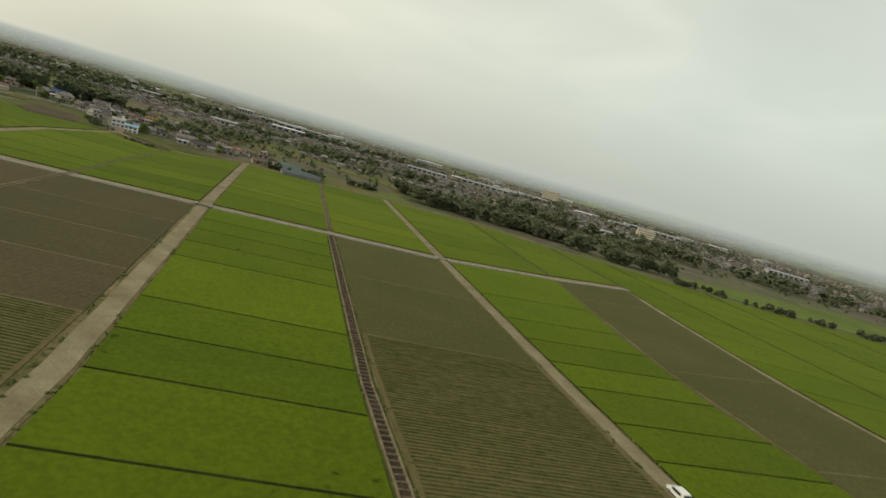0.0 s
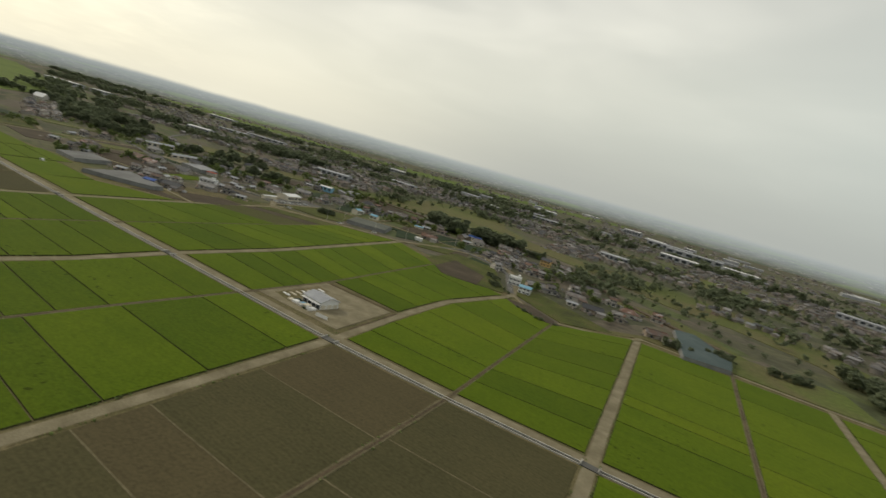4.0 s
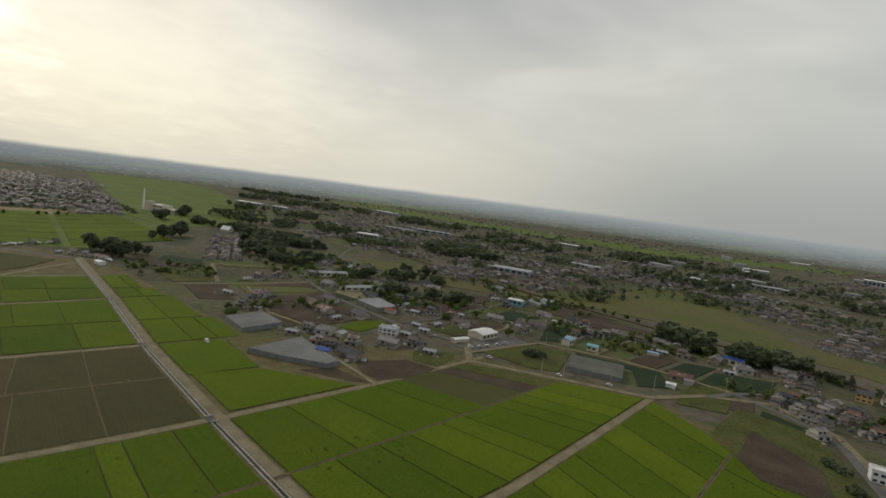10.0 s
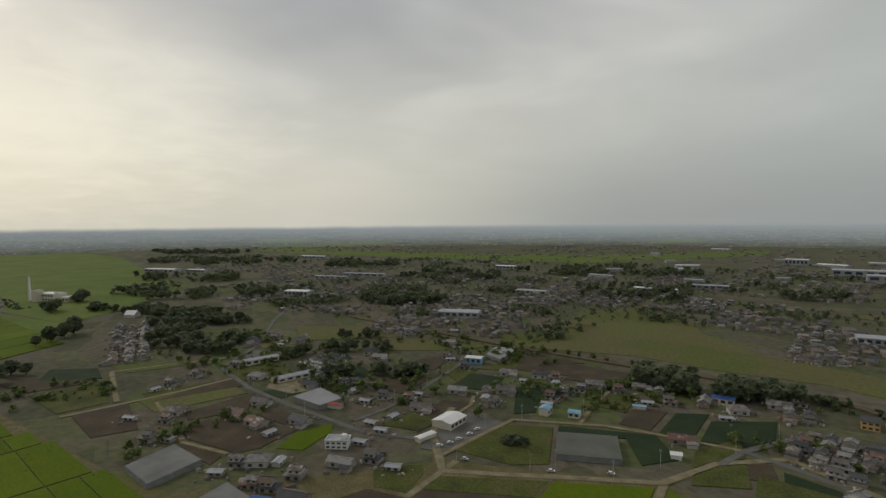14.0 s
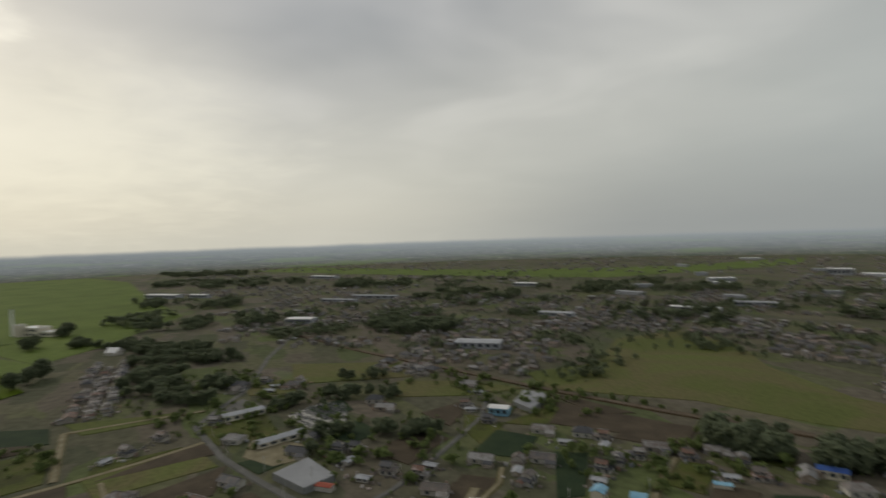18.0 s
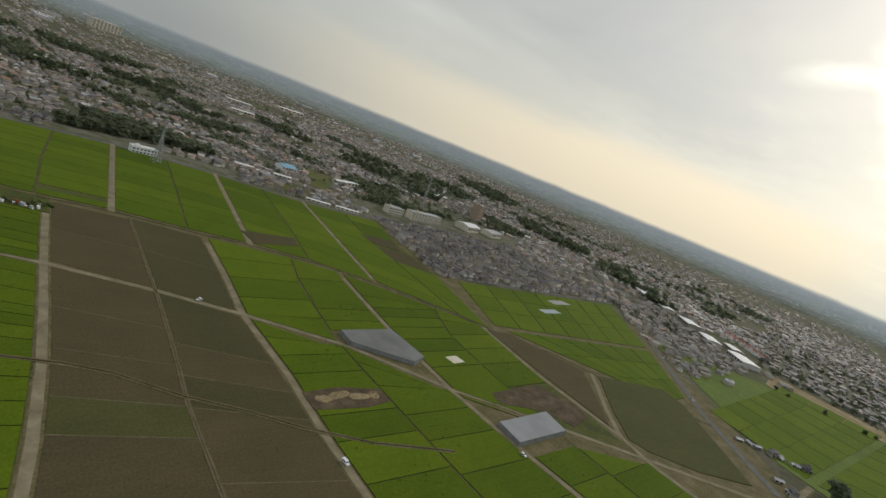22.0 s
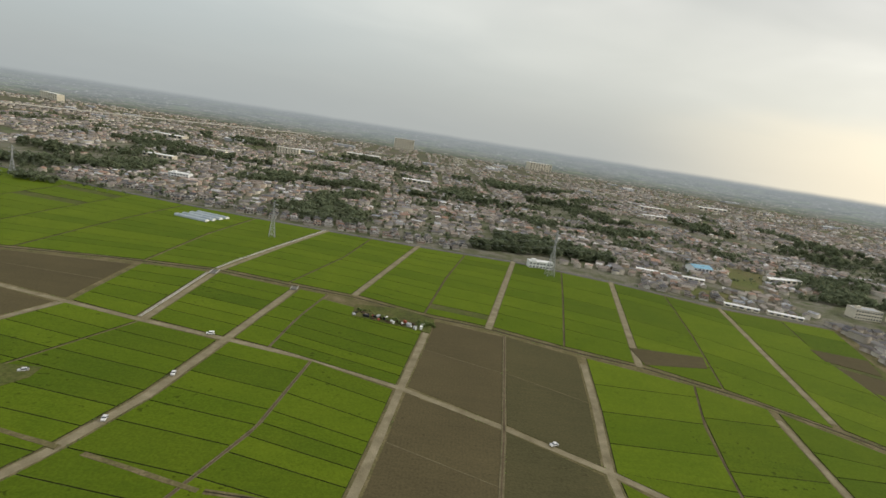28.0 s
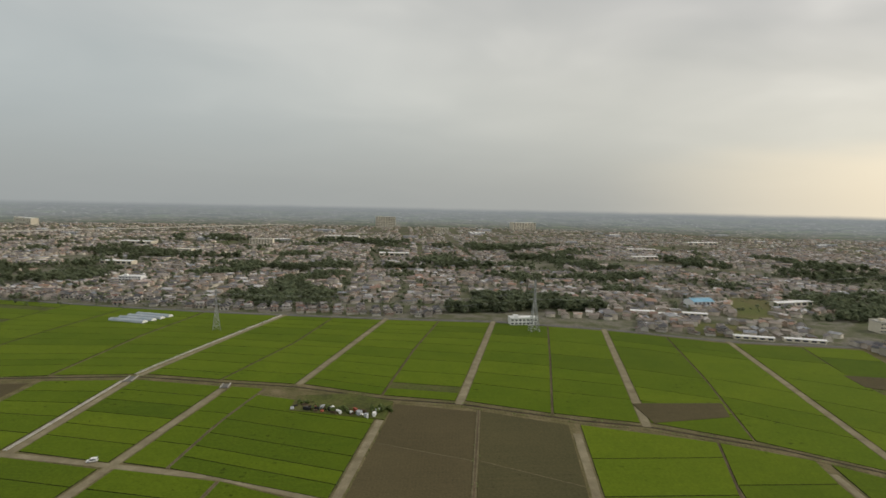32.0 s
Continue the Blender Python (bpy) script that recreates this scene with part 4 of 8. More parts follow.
M["meadow"] = material("meadow", [(0.0, (0.084, 0.102, 0.028)), (0.35, (0.100, 0.114, 0.034)), (0.6, (0.124, 0.112, 0.050)), (1.0, (0.106, 0.138, 0.032))], 0.008, 0.25, grain=0.22, dist=0.6)
# greens dulled and blue raised, with the haze of distance painted in
M["far_rice"] = material("far_rice", [(0.0, (0.082, 0.118, 0.022)), (0.5, (0.102, 0.144, 0.028)), (1.0, (0.124, 0.166, 0.036))], 0.009, 0.12, grain=0.15)
M["town_ground"] = material("town_ground", [(0.0, (0.06, 0.076, 0.030)), (0.4, (0.105, 0.108, 0.062)), (0.7, (0.165, 0.155, 0.125)), (1.0, (0.065, 0.085, 0.03))], 0.03, 0.4, grain=0.3)
M["vegetables"] = material("vegetables", [(0.0, (0.022, 0.038, 0.020)), (0.5, (0.029, 0.046, 0.023)), (1.0, (0.038, 0.056, 0.026))], 0.05, 0.8, grain=0.25, bump=0.1, rows=(1.4, 20, 0.15))
plot([(x, on("p", x) - 6) for x in (330, 200, 60, -60, -206, -312, -422, -526, -624, -736)] + [(-700, -250), (-1056, -190), (-1150, -260), (-1400, -600), (-1250, -1000), (-700, -1250), (0, -1250), (450, -1150), (520, -800)], "town_ground", "grey streets, yards and gardens of the town", "ground", -0.16, "town_ground")
GREEN, BARE, LEAFY = "low green meadow on the valley floor", "bare brown vegetable plot beside the houses", "dark green leafy vegetable plot beside the houses"
plot([(-420, 600), (-300, 640), (-212, 632), (-140, 640), (-60, 610), (20, 560), (80, 560), (150, 520), (176, 470), (200, 560), (120, 680), (60, 700), (-60, 720), (-90, 690), (-200, 720), (-280, 800), (-330, 900), (-420, 960), (-470, 860), (-430, 720), (-470, 640)], "meadow", GREEN, "meadow")
plot([(-180, 1060), (-60, 1000), (-30, 860), (120, 840), (180, 1050), (-30, 1120)], "meadow", GREEN, "meadow")
plot([(-1000, 330), (-1060, 420), (-1300, 640), (-1800, 760), (-2600, 980), (-3400, 1000), (-3400, 600), (-2400, 470), (-1700, 380), (-1330, 330), (-1200, 300)], "far_rice", "wide pale green rice plain in the distance", "rice field")
plot([(-770, 130), (-760, 176), (-860, 240), (-1000, 330), (-1160, 296), (-1120, 212), (-1074, 48), (-960, -70)], "far_rice", "wide green rice plain beside the country road", "rice field")
plot([(-2700, 1560), (-1650, 1640), (-900, 1760), (-500, 2500), (-560, 2950), (-900, 2300), (-1500, 1960), (-2700, 1860)], "far_rice", "long pale green band of rice fields far off", "rice field")
plot([(400, 2600), (900, 1500), (1100, 1560), (600, 2800)], "far_rice", "long pale green band of rice fields far off", "rice field")
plot([(418, 312), (480, 298), (640, 284), (900, 262), (980, 330), (900, 430), (600, 410), (430, 372)], "far_rice", "green rice fields behind the hedge", "rice field")
plot([(1000, -900), (1900, -1300), (2300, -1000), (900, -560)], "far_rice", "long pale green band of rice fields far off", "rice field")
plot([(-552, 257), (-553, 328), (-504, 322), (-517, 254)], "meadow", "mown yellowish field beside the village road", "field")
plot([(-692, 283), (-670, 315), (-643, 358), (-634, 330), (-650, 284)], "meadow", "green meadow plot beside the village lane", "meadow")
plot([(-498, 333), (-493, 360), (-472, 354), (-471, 332)], "vegetables", LEAFY)
plot([(-368, 409), (-348, 418), (-338, 394), (-350, 368)], "tilled", BARE)
plot([(-341, 474), (-322, 484), (-296, 430), (-307, 418)], "vegetables", LEAFY)
plot([(-213, 446), (-216, 492), (-197, 504), (-193, 448)], "vegetables", LEAFY)
plot([(-188, 450), (-192, 490), (-157, 517), (-152, 480), (-166, 454)], "vegetables", LEAFY)
plot([(-160, 438), (-147, 438), (-139, 413), (-158, 411)], "tilled", BARE)
plot([(-140, 432), (-114, 425), (-102, 403), (-136, 410)], "vegetables", LEAFY)
plot([(-478, 252), (-462, 282), (-416, 288), (-396, 268), (-402, 254), (-444, 246)], "tilled", BARE)
plot([(-442, 240), (-404, 246), (-398, 236), (-436, 234)], "tilled", BARE)
plot([(-454, 299), (-451, 316), (-424, 316), (-421, 300)], "tilled", BARE)
plot([(-388, 274), (-400, 296), (-394, 322), (-383, 312), (-373, 282)], "rice_mid", "small bright green rice plot between the houses", "rice field")
plot([(-314, 240), (-305, 274), (-283, 280), (-276, 259), (-280, 233), (-296, 232)], "tilled", BARE)
plot([(-321, 293), (-302, 314), (-294, 306), (-286, 284), (-304, 278)], "weeds", "rough brownish plot beside the village road")
plot([(-313, 200), (-309, 221), (-281, 226), (-284, 219)], "tilled", "bare brown strip beside the net house")
plot([(-436, 192), (-430, 202), (-376, 206), (-366, 214), (-350, 184), (-340, 182), (-376, 184)], "meadow", "rough green verge between the net houses", "meadow")
plot([(-302, 341), (-297, 398), (-272, 412), (-246, 360), (-262, 346)], "weeds", "rough brownish grass plot at the road")
plot([(-270, 417), (-213, 441), (-190, 412), (-204, 392), (-226, 424), (-264, 404)], "vegetables", LEAFY)
plot([(-331, 352), (-333, 398), (-303, 398), (-302, 336), (-318, 330)], "asphalt", "grey asphalt yard of the white hall", "yard")
plot([(-122, 337), (-131, 384), (-92, 364), (-78, 326), (-106, 321)], "tilled", "bare dark brown plot with faint furrows", top=0.66)
plot([(-415, 470), (-440, 500), (-400, 500), (-380, 450)], "weeds", "rough yellow-brown grass plot")
plot([(-379, 518), (-406, 570), (-302, 572), (-291, 545), (-324, 531)], "tilled", "long bare brown field beside the railway", "field")
plot([(-356, 362), (-365, 398), (-350, 413), (-340, 390), (-338, 348)], "tilled", BARE)
plot([(-605, 363), (-636, 411), (-592, 412), (-560, 384), (-570, 360)], "asphalt", "grey yard with parked cars at the village crossroads", "yard")
plot([(-504, 340), (-536, 366), (-486, 380), (-468, 366), (-474, 344)], "gravel", "bare gravel yard in front of the long barn", "yard")
CEMETERY = [(-556, 409), (-562, 447), (-540, 458), (-490, 416), (-516, 402)]
plot(CEMETERY, "concrete", "pale paved ground of the old cemetery", "cemetery ground", 0.12, "cemetery_ground")
plot([(-520, 500), (-470, 540), (-440, 590), (-500, 580), (-560, 540)], "meadow", "light green meadow between dark trees", "meadow")
plot([(-640, 470), (-560, 560), (-620, 600), (-720, 520)], "meadow", "light green meadow between dark trees", "meadow")
plot([(-170, 470), (-150, 400), (-175, 385), (-186, 430)], "weeds", "rough grass verge at the road")
plot([(-8, 318), (22, 342), (36, 364), (93, 366), (150, 370), (176, 374), (160, 432), (100, 428), (62, 470), (20, 500), (-20, 470), (60, 440), (40, 380)], "meadow", "green meadow slope behind the rice fields", "meadow", 0.05)
plot([(-60, 350), (-30, 330), (-8, 316), (20, 344), (-10, 362), (-50, 380)], "weeds", "rough grass slope under the houses")
plot([(-1078, 48), (-1124, 207), (-1200, 213), (-1172, 36)], "tan", "sandy sports ground beside the factory", "sports ground", top=0.2)
road([(-364, 326), (-409, 326), (-464, 327), (-517, 331), (-594, 348), (-618, 375), (-661, 429), (-781, 525), (-900, 640)], 4.4, "asphalt", "grey village road between houses and plots")
road([(-364, 326), (-330, 340), (-312, 340)], 4.4, "asphalt", "grey village road between houses and plots")
road([(-560, 205), (-555, 256), (-553, 291), (-554, 336)], 3.4, label="pale lane between village plots")
road([(-565, 245), (-666, 276), (-647, 328), (-629, 372)], 3.4, label="pale lane between village plots")
road([(-387, 335), (-387, 368), (-398, 416), (-423, 501), (-448, 540)], 3.2, "asphalt", "grey village lane between houses and plots")
road([(-302, 330), (-302, 359), (-301, 407), (-271, 423), (-246, 436), (-214, 443), (-163, 449)], 3.0, label="pale village lane between plots")
road([(-261, 431), (-269, 467), (-275, 511)], 2.6, label="pale village lane between plots")
road([(-539, 264), (-482, 252), (-443, 241), (-404, 250)], 2.6, label="pale footpath to a farmhouse")
road([(-330, 231), (-300, 230), (-276, 228)], 2.4, label="pale footpath past the net house to the farmhouses")
road([(-338, 387), (-343, 414), (-354, 432)], 2.4, label="pale footpath to a farmhouse")
road([(-170, 420), (-163, 448), (-139, 498), (-118, 509)], 4.4, "asphalt", "grey village road along the edge of the fields")
road([(-163, 448), (-137, 441), (-113, 432), (-92, 411), (-58, 345)], 4.2, "asphalt", "grey village road along the edge of the fields")
M["steel_rail"] = material("steel_rail", [(0.0, (0.13, 0.105, 0.08)), (1.0, (0.19, 0.16, 0.13))], 0.3, 2.0, grain=0.15)
ribbon("railway_bank", [(-900, 640), (-693, 613), (-564, 607), (-416, 597), (-307, 596), (-171, 604), (-114, 585), (-72, 553), (10, 470), (90, 420)], 7.0, "mud", "low brown railway embankment", "embankment", top=0.9)
for off in (-1.2, 1.2):
    ribbon("rail_track", [(x, y + off) for x, y in [(-900, 640), (-693, 613), (-564, 607), (-416, 597), (-307, 596), (-171, 604), (-114, 585), (-72, 553), (10, 470), (90, 420)]], 0.5, "steel_rail", "rusty railway track on its bank", "track", top=1.05, bottom=0.6)
# plots between the farmsteads, brown and olive
for pts, mat, label in (
        ([(-560, 212), (-498, 206), (-490, 232), (-556, 250)], "tilled", BARE), ([(-640, 205), (-570, 206), (-568, 240), (-634, 262)], "weeds", "rough olive grass plot beside the lane"),
        ([(-544, 262), (-524, 336), (-556, 334)], "tilled", BARE), ([(-498, 268), (-480, 262), (-466, 300), (-500, 326)], "tilled", BARE),
        ([(-420, 262), (-398, 270), (-404, 300), (-424, 296)], "tilled", BARE), ([(-366, 342), (-340, 350), (-342, 372), (-366, 374)], "weeds", "rough olive grass plot beside the lane"),
        ([(-440, 400), (-404, 400), (-414, 450), (-446, 452)], "tilled", BARE), ([(-500, 400), (-462, 402), (-466, 430), (-498, 436)], "vegetables", LEAFY),
        ([(-384, 440), (-352, 452), (-364, 490), (-396, 484)], "vegetables", LEAFY), ([(-320, 520), (-276, 526), (-280, 574), (-326, 568)], "tilled", BARE),
        ([(-400, 500), (-370, 512), (-384, 556), (-392, 560)], "weeds", "rough olive grass plot beside the lane"), ([(-270, 536), (-214, 534), (-216, 556), (-268, 560)], "weeds", "rough olive grass plot beside the lane"),
        ([(-268, 470), (-246, 470), (-250, 512), (-270, 508)], "weeds", "mown yellowish plot between the houses"), ([(-240, 446), (-219, 448), (-222, 490), (-244, 488)], "tilled", BARE),
        ([(-700, 196), (-650, 206), (-642, 246), (-690, 262)], "tilled", BARE), ([(-590, 345), (-540, 340), (-520, 380), (-580, 400)], "weeds", "rough olive grass plot beside the lane"),
        ([(-560, 430), (-520, 420), (-524, 452), (-556, 466)], "vegetables", LEAFY), ([(-721, 241), (-690, 272), (-648, 262), (-684, 222)], "vegetables", LEAFY), ([(-571, 268), (-558, 322), (-556, 262)], "weeds", "rough olive grass plot beside the lane"),
        ([(-690, 440), (-640, 420), (-610, 452), (-660, 480)], "meadow", "small green meadow at the village edge"),
        ([(-470, 480), (-430, 470), (-440, 498), (-462, 520)], "tilled", BARE), ([(-350, 560), (-330, 580), (-400, 590), (-410, 584)], "tilled", BARE)):
    plot(pts, mat, label)
plot([(-772, -690), (-820, -654), (-728, -518), (-700, -548)], "meadow", "light green meadow between the houses of the town", "meadow", 0.2)
plot([(-600, -460), (-635, -507), (-682, -503), (-648, -447)], "meadow", "light green meadow between the houses of the town", "meadow", 0.2)
plot([(-470, -272), (-526, -272), (-518, -250), (-470, -242)], "soil", "bare brown patch among the rice fields", "field", 0.42)
plot([(-650, -328), (-694, -318), (-676, -282), (-644, -302)], "soil", "bare brown patch among the rice fields", "field", 0.42)
plot([(-98, -132), (-118, -138), (-142, -140), (-143, -130), (-132, -108)], "weeds", "rough weedy patch beside the farm track", "plot", 0.4)
plot([(-142, 352), (-150, 418), (-108, 416), (-66, 348), (-60, 334), (-100, 318)], "weeds", "rough weedy margin round the bare plot", "plot", 0.36)
plot([(-52, 322), (-40, 312), (-12, 300), (-4, 306), (-34, 326)], "tilled", "bare brown strip beside the track", "plot", 0.38)

# ---- materials of buildings and trees ----
M["roof_tile"] = material("roof_tile", [(0.0, (0.06, 0.062, 0.068)), (0.3, (0.105, 0.105, 0.11)), (0.45, (0.17, 0.145, 0.125)), (0.6, (0.30, 0.295, 0.29)), (0.72, (0.13, 0.105, 0.09)), (0.84, (0.20, 0.11, 0.08)), (0.92, (0.42, 0.42, 0.42)), (1.0, (0.10, 0.16, 0.26))], 0.3, 3.0, spread="object", rough=0.55, grain=0.15)
M["house_wall"] = material("house_wall", [(0.0, (0.28, 0.25, 0.215)), (0.3, (0.42, 0.39, 0.345)), (0.6, (0.56, 0.54, 0.49)), (0.82, (0.29, 0.23, 0.175)), (1.0, (0.72, 0.71, 0.69))], 0.25, 2.0, spread="object", grain=0.08)
M["town_roof"] = material("town_roof", [(0.0, (0.098, 0.096, 0.100)), (0.28, (0.160, 0.150, 0.146)), (0.44, (0.240, 0.200, 0.168)), (0.56, (0.320, 0.290, 0.258)), (0.66, (0.190, 0.158, 0.136)), (0.76, (0.30, 0.180, 0.125)), (0.84, (0.549, 0.537, 0.525)), (0.91, (0.16, 0.175, 0.20)), (1.0, (0.8, 0.8, 0.8))], 0.2, 2.0, spread="island", rough=0.6, grain=0.12)
M["estate_roof"] = material("estate_roof", [(0.0, (0.075, 0.075, 0.082)), (0.35, (0.105, 0.102, 0.104)), (0.6, (0.14, 0.128, 0.118)), (0.8, (0.10, 0.09, 0.085)), (0.93, (0.20, 0.19, 0.18)), (1.0, (0.34, 0.33, 0.32))], 0.2, 2.0, spread="island", rough=0.6, grain=0.12)
M["brown_wall"] = material("brown_wall", [(0.0, (0.31, 0.235, 0.17)), (1.0, (0.40, 0.31, 0.23))], 0.2, 1.5, grain=0.07)
M["village_roof"] = material("village_roof", [(0.0, (0.070, 0.072, 0.078)), (0.3, (0.115, 0.113, 0.112)), (0.5, (0.165, 0.145, 0.128)), (0.66, (0.105, 0.095, 0.088)), (0.78, (0.20, 0.15, 0.12)), (0.88, (0.27, 0.265, 0.26)), (0.95, (0.14, 0.16, 0.19)), (1.0, (0.62, 0.62, 0.61))], 0.2, 2.0, spread="island", rough=0.6, grain=0.12)
M["village_wall"] = material("village_wall", [(0.0, (0.17, 0.155, 0.138)), (0.35, (0.25, 0.232, 0.207)), (0.65, (0.34, 0.32, 0.29)), (0.82, (0.24, 0.19, 0.15)), (1.0, (0.62, 0.61, 0.59))], 0.2, 2.0, spread="island", grain=0.08)
M["town_wall"] = material("town_wall", [(0.0, (0.320, 0.285, 0.240)), (0.3, (0.460, 0.415, 0.350)), (0.6, (0.640, 0.600, 0.520)), (0.8, (0.390, 0.300, 0.225)), (1.0, (0.8, 0.795, 0.763))], 0.2, 2.0, spread="island", grain=0.08)
M["white_metal"] = material("white_metal", [(0.0, (0.66, 0.66, 0.65)), (1.0, (0.80, 0.80, 0.79))], 0.15, 2.0, rough=0.45, grain=0.06)
M["grey_metal"] = material("grey_metal", [(0.0, (0.30, 0.31, 0.33)), (1.0, (0.42, 0.43, 0.45))], 0.15, 2.0, rough=0.45, grain=0.08, rows=(0.8, 90, 0.06))
M["blue_metal"] = material("blue_metal", [(0.0, (0.05, 0.09, 0.30)), (1.0, (0.08, 0.16, 0.40))], 0.2, 2.0, rough=0.45, grain=0.08)
M["cyan_metal"] = material("cyan_metal", [(0.0, (0.16, 0.34, 0.48)), (1.0, (0.26, 0.46, 0.58))], 0.2, 2.0, rough=0.45, grain=0.08)
M["red_metal"] = material("red_metal", [(0.0, (0.28, 0.07, 0.045)), (1.0, (0.38, 0.11, 0.07))], 0.2, 2.0, rough=0.5, grain=0.1)
M["cream"] = material("cream", [(0.0, (0.56, 0.51, 0.40)), (1.0, (0.68, 0.63, 0.52))], 0.1, 1.5, grain=0.07)
M["orange_wall"] = material("orange_wall", [(0.0, (0.55, 0.36, 0.15)), (1.0, (0.66, 0.45, 0.20))], 0.2, 1.5, grain=0.07)
M["glass"] = material("glass", [(0.0, (0.03, 0.04, 0.05)), (1.0, (0.07, 0.08, 0.09))], 0.4, 3.0, rough=0.12, spec=0.6, grain=0.1)
M["net"] = material("net", [(0.0, (0.145, 0.148, 0.143)), (0.5, (0.185, 0.187, 0.182)), (1.0, (0.232, 0.234, 0.226))], 0.05, 1.6, grain=0.10, rows=(3.0, 12, 0.07))
M["steel"] = material("steel", [(0.0, (0.30, 0.31, 0.31)), (1.0, (0.42, 0.43, 0.43))], 0.3, 3.0, rough=0.5, metal=0.2, grain=0.08)
M["leaves"] = material("leaves", [(0.0, (0.070, 0.086, 0.052)), (0.5, (0.092, 0.108, 0.064)), (1.0, (0.120, 0.136, 0.078))], 0.25, 1.6, spread="island", grain=0.3, spec=0.1, thin=0.95)
M["leaves_light"] = material("leaves_light", [(0.0, (0.060, 0.082, 0.028)), (0.5, (0.086, 0.112, 0.037)), (1.0, (0.118, 0.140, 0.050))], 0.25, 1.6, spread="island", grain=0.3, thin=0.95)
M["bark"] = material("bark", [(0.0, (0.06, 0.045, 0.032)), (1.0, (0.11, 0.085, 0.06))], 1.5, 12.0, grain=0.25)
M["car_paint"] = material("car_paint", [(0.0, (0.75, 0.75, 0.75)), (0.6, (0.72, 0.72, 0.71)), (0.8, (0.25, 0.26, 0.28)), (1.0, (0.05, 0.05, 0.055))], 0.05, 2.0, spread="object", rough=0.25, spec=0.5, grain=0.02)
M["white_paint"] = material("white_paint", [(0.0, (0.72, 0.72, 0.71)), (1.0, (0.80, 0.80, 0.79))], 0.3, 3.0, rough=0.35, grain=0.04)
M["rubber"] = material("rubber", [(0.0, (0.02, 0.02, 0.02)), (1.0, (0.035, 0.035, 0.035))], 2.0, 9.0, grain=0.1)


def fast_mesh(name, verts, quads=None, tris=None, mats=(), quad_slots=None, tri_slots=None):
    """A mesh object from arrays, for large counts."""
    me = bpy.data.meshes.new(name)
    quads = np.zeros((0, 4), int) if quads is None else quads
    tris = np.zeros((0, 3), int) if tris is None else tris
    me.vertices.add(len(verts))
    me.vertices.foreach_set("co", np.asarray(verts, dtype=np.float32).ravel())
    loops = np.concatenate([quads.ravel(), tris.ravel()]).astype(np.int32)
    me.loops.add(len(loops))
    me.loops.foreach_set("vertex_index", loops)
    sizes = np.concatenate([np.full(len(quads), 4), np.full(len(tris), 3)]).astype(np.int32)
    me.polygons.add(len(sizes))
    me.polygons.foreach_set("loop_start", np.concatenate([[0], np.cumsum(sizes)[:-1]]).astype(np.int32))
    for m in mats:
        me.materials.append(M[m])
    if quad_slots is not None or tri_slots is not None:
        a = np.zeros(len(quads), np.int32) if quad_slots is None else quad_slots
        b = np.zeros(len(tris), np.int32) if tri_slots is None else tri_slots
        me.polygons.foreach_set("material_index", np.concatenate([a, b]).astype(np.int32))
    me.update(calc_edges=True)
    me.validate()
    return new(name, me)


# ---- trees ----
SPRAY = 7


def tufts(centres, sizes, rng):
    """Loose sprays of flat leaf clumps round the given points, most of them facing the sky."""
    n = len(centres)
    mid = rng.normal(size=(n, SPRAY, 3))
    mid *= (0.3 + 0.45 * rng.random((n, SPRAY, 1))) / np.linalg.norm(mid, axis=2, keepdims=True)
    up = mid * 1.1 + rng.normal(size=(n, SPRAY, 3)) * 0.35 + [0, 0, 0.8]
    a = np.cross(up, rng.normal(size=(n, SPRAY, 3)))
    a /= np.linalg.norm(a, axis=2, keepdims=True) + 1e-6
    b = np.cross(up, a)
    b /= np.linalg.norm(b, axis=2, keepdims=True) + 1e-6
    k = 0.62 + 0.5 * rng.random((n, SPRAY, 1))
    tri = np.stack([mid + a * k, mid - a * k * 0.5 + b * k * 0.87, mid - a * k * 0.5 - b * k * 0.87], 2)
    tri[..., 2] *= 0.8
    v = tri * sizes[:, None, None, None] + centres[:, None, None, :]
    return v.reshape(-1, 3), np.arange(n * SPRAY * 3).reshape(-1, 3)


def crown_points(height, radius, count, rng, base=0.25):
    """Points over the shells of several lobes, uneven in outline, with gaps between them."""
    pts, size = [], []
    lobes = 5 + int(3 * rng.random())
    for k in range(lobes):
        a = 6.283 * (k / lobes + 0.13 * rng.random())
        lift = base + (1 - base) * (0.3 + 0.6 * rng.random())
        r = radius * (0.35 + 0.4 * rng.random())
        lc = np.array([math.cos(a) * radius * 0.5, math.sin(a) * radius * 0.5, height * lift - r * 0.3])
        if k == 0:
            lc = np.array([0, 0, height * 0.78])
        n = count // lobes
        d = rng.normal(size=(n, 3))
        d /= np.linalg.norm(d, axis=1)[:, None]
        pts.append(lc + d * r * (0.55 + 0.5 * rng.random((n, 1))) * [1, 1, 0.85])
        size.append(np.full(n, radius * 0.24) * (0.6 + 0.8 * rng.random(n)))
    return np.concatenate(pts), np.concatenate(size)


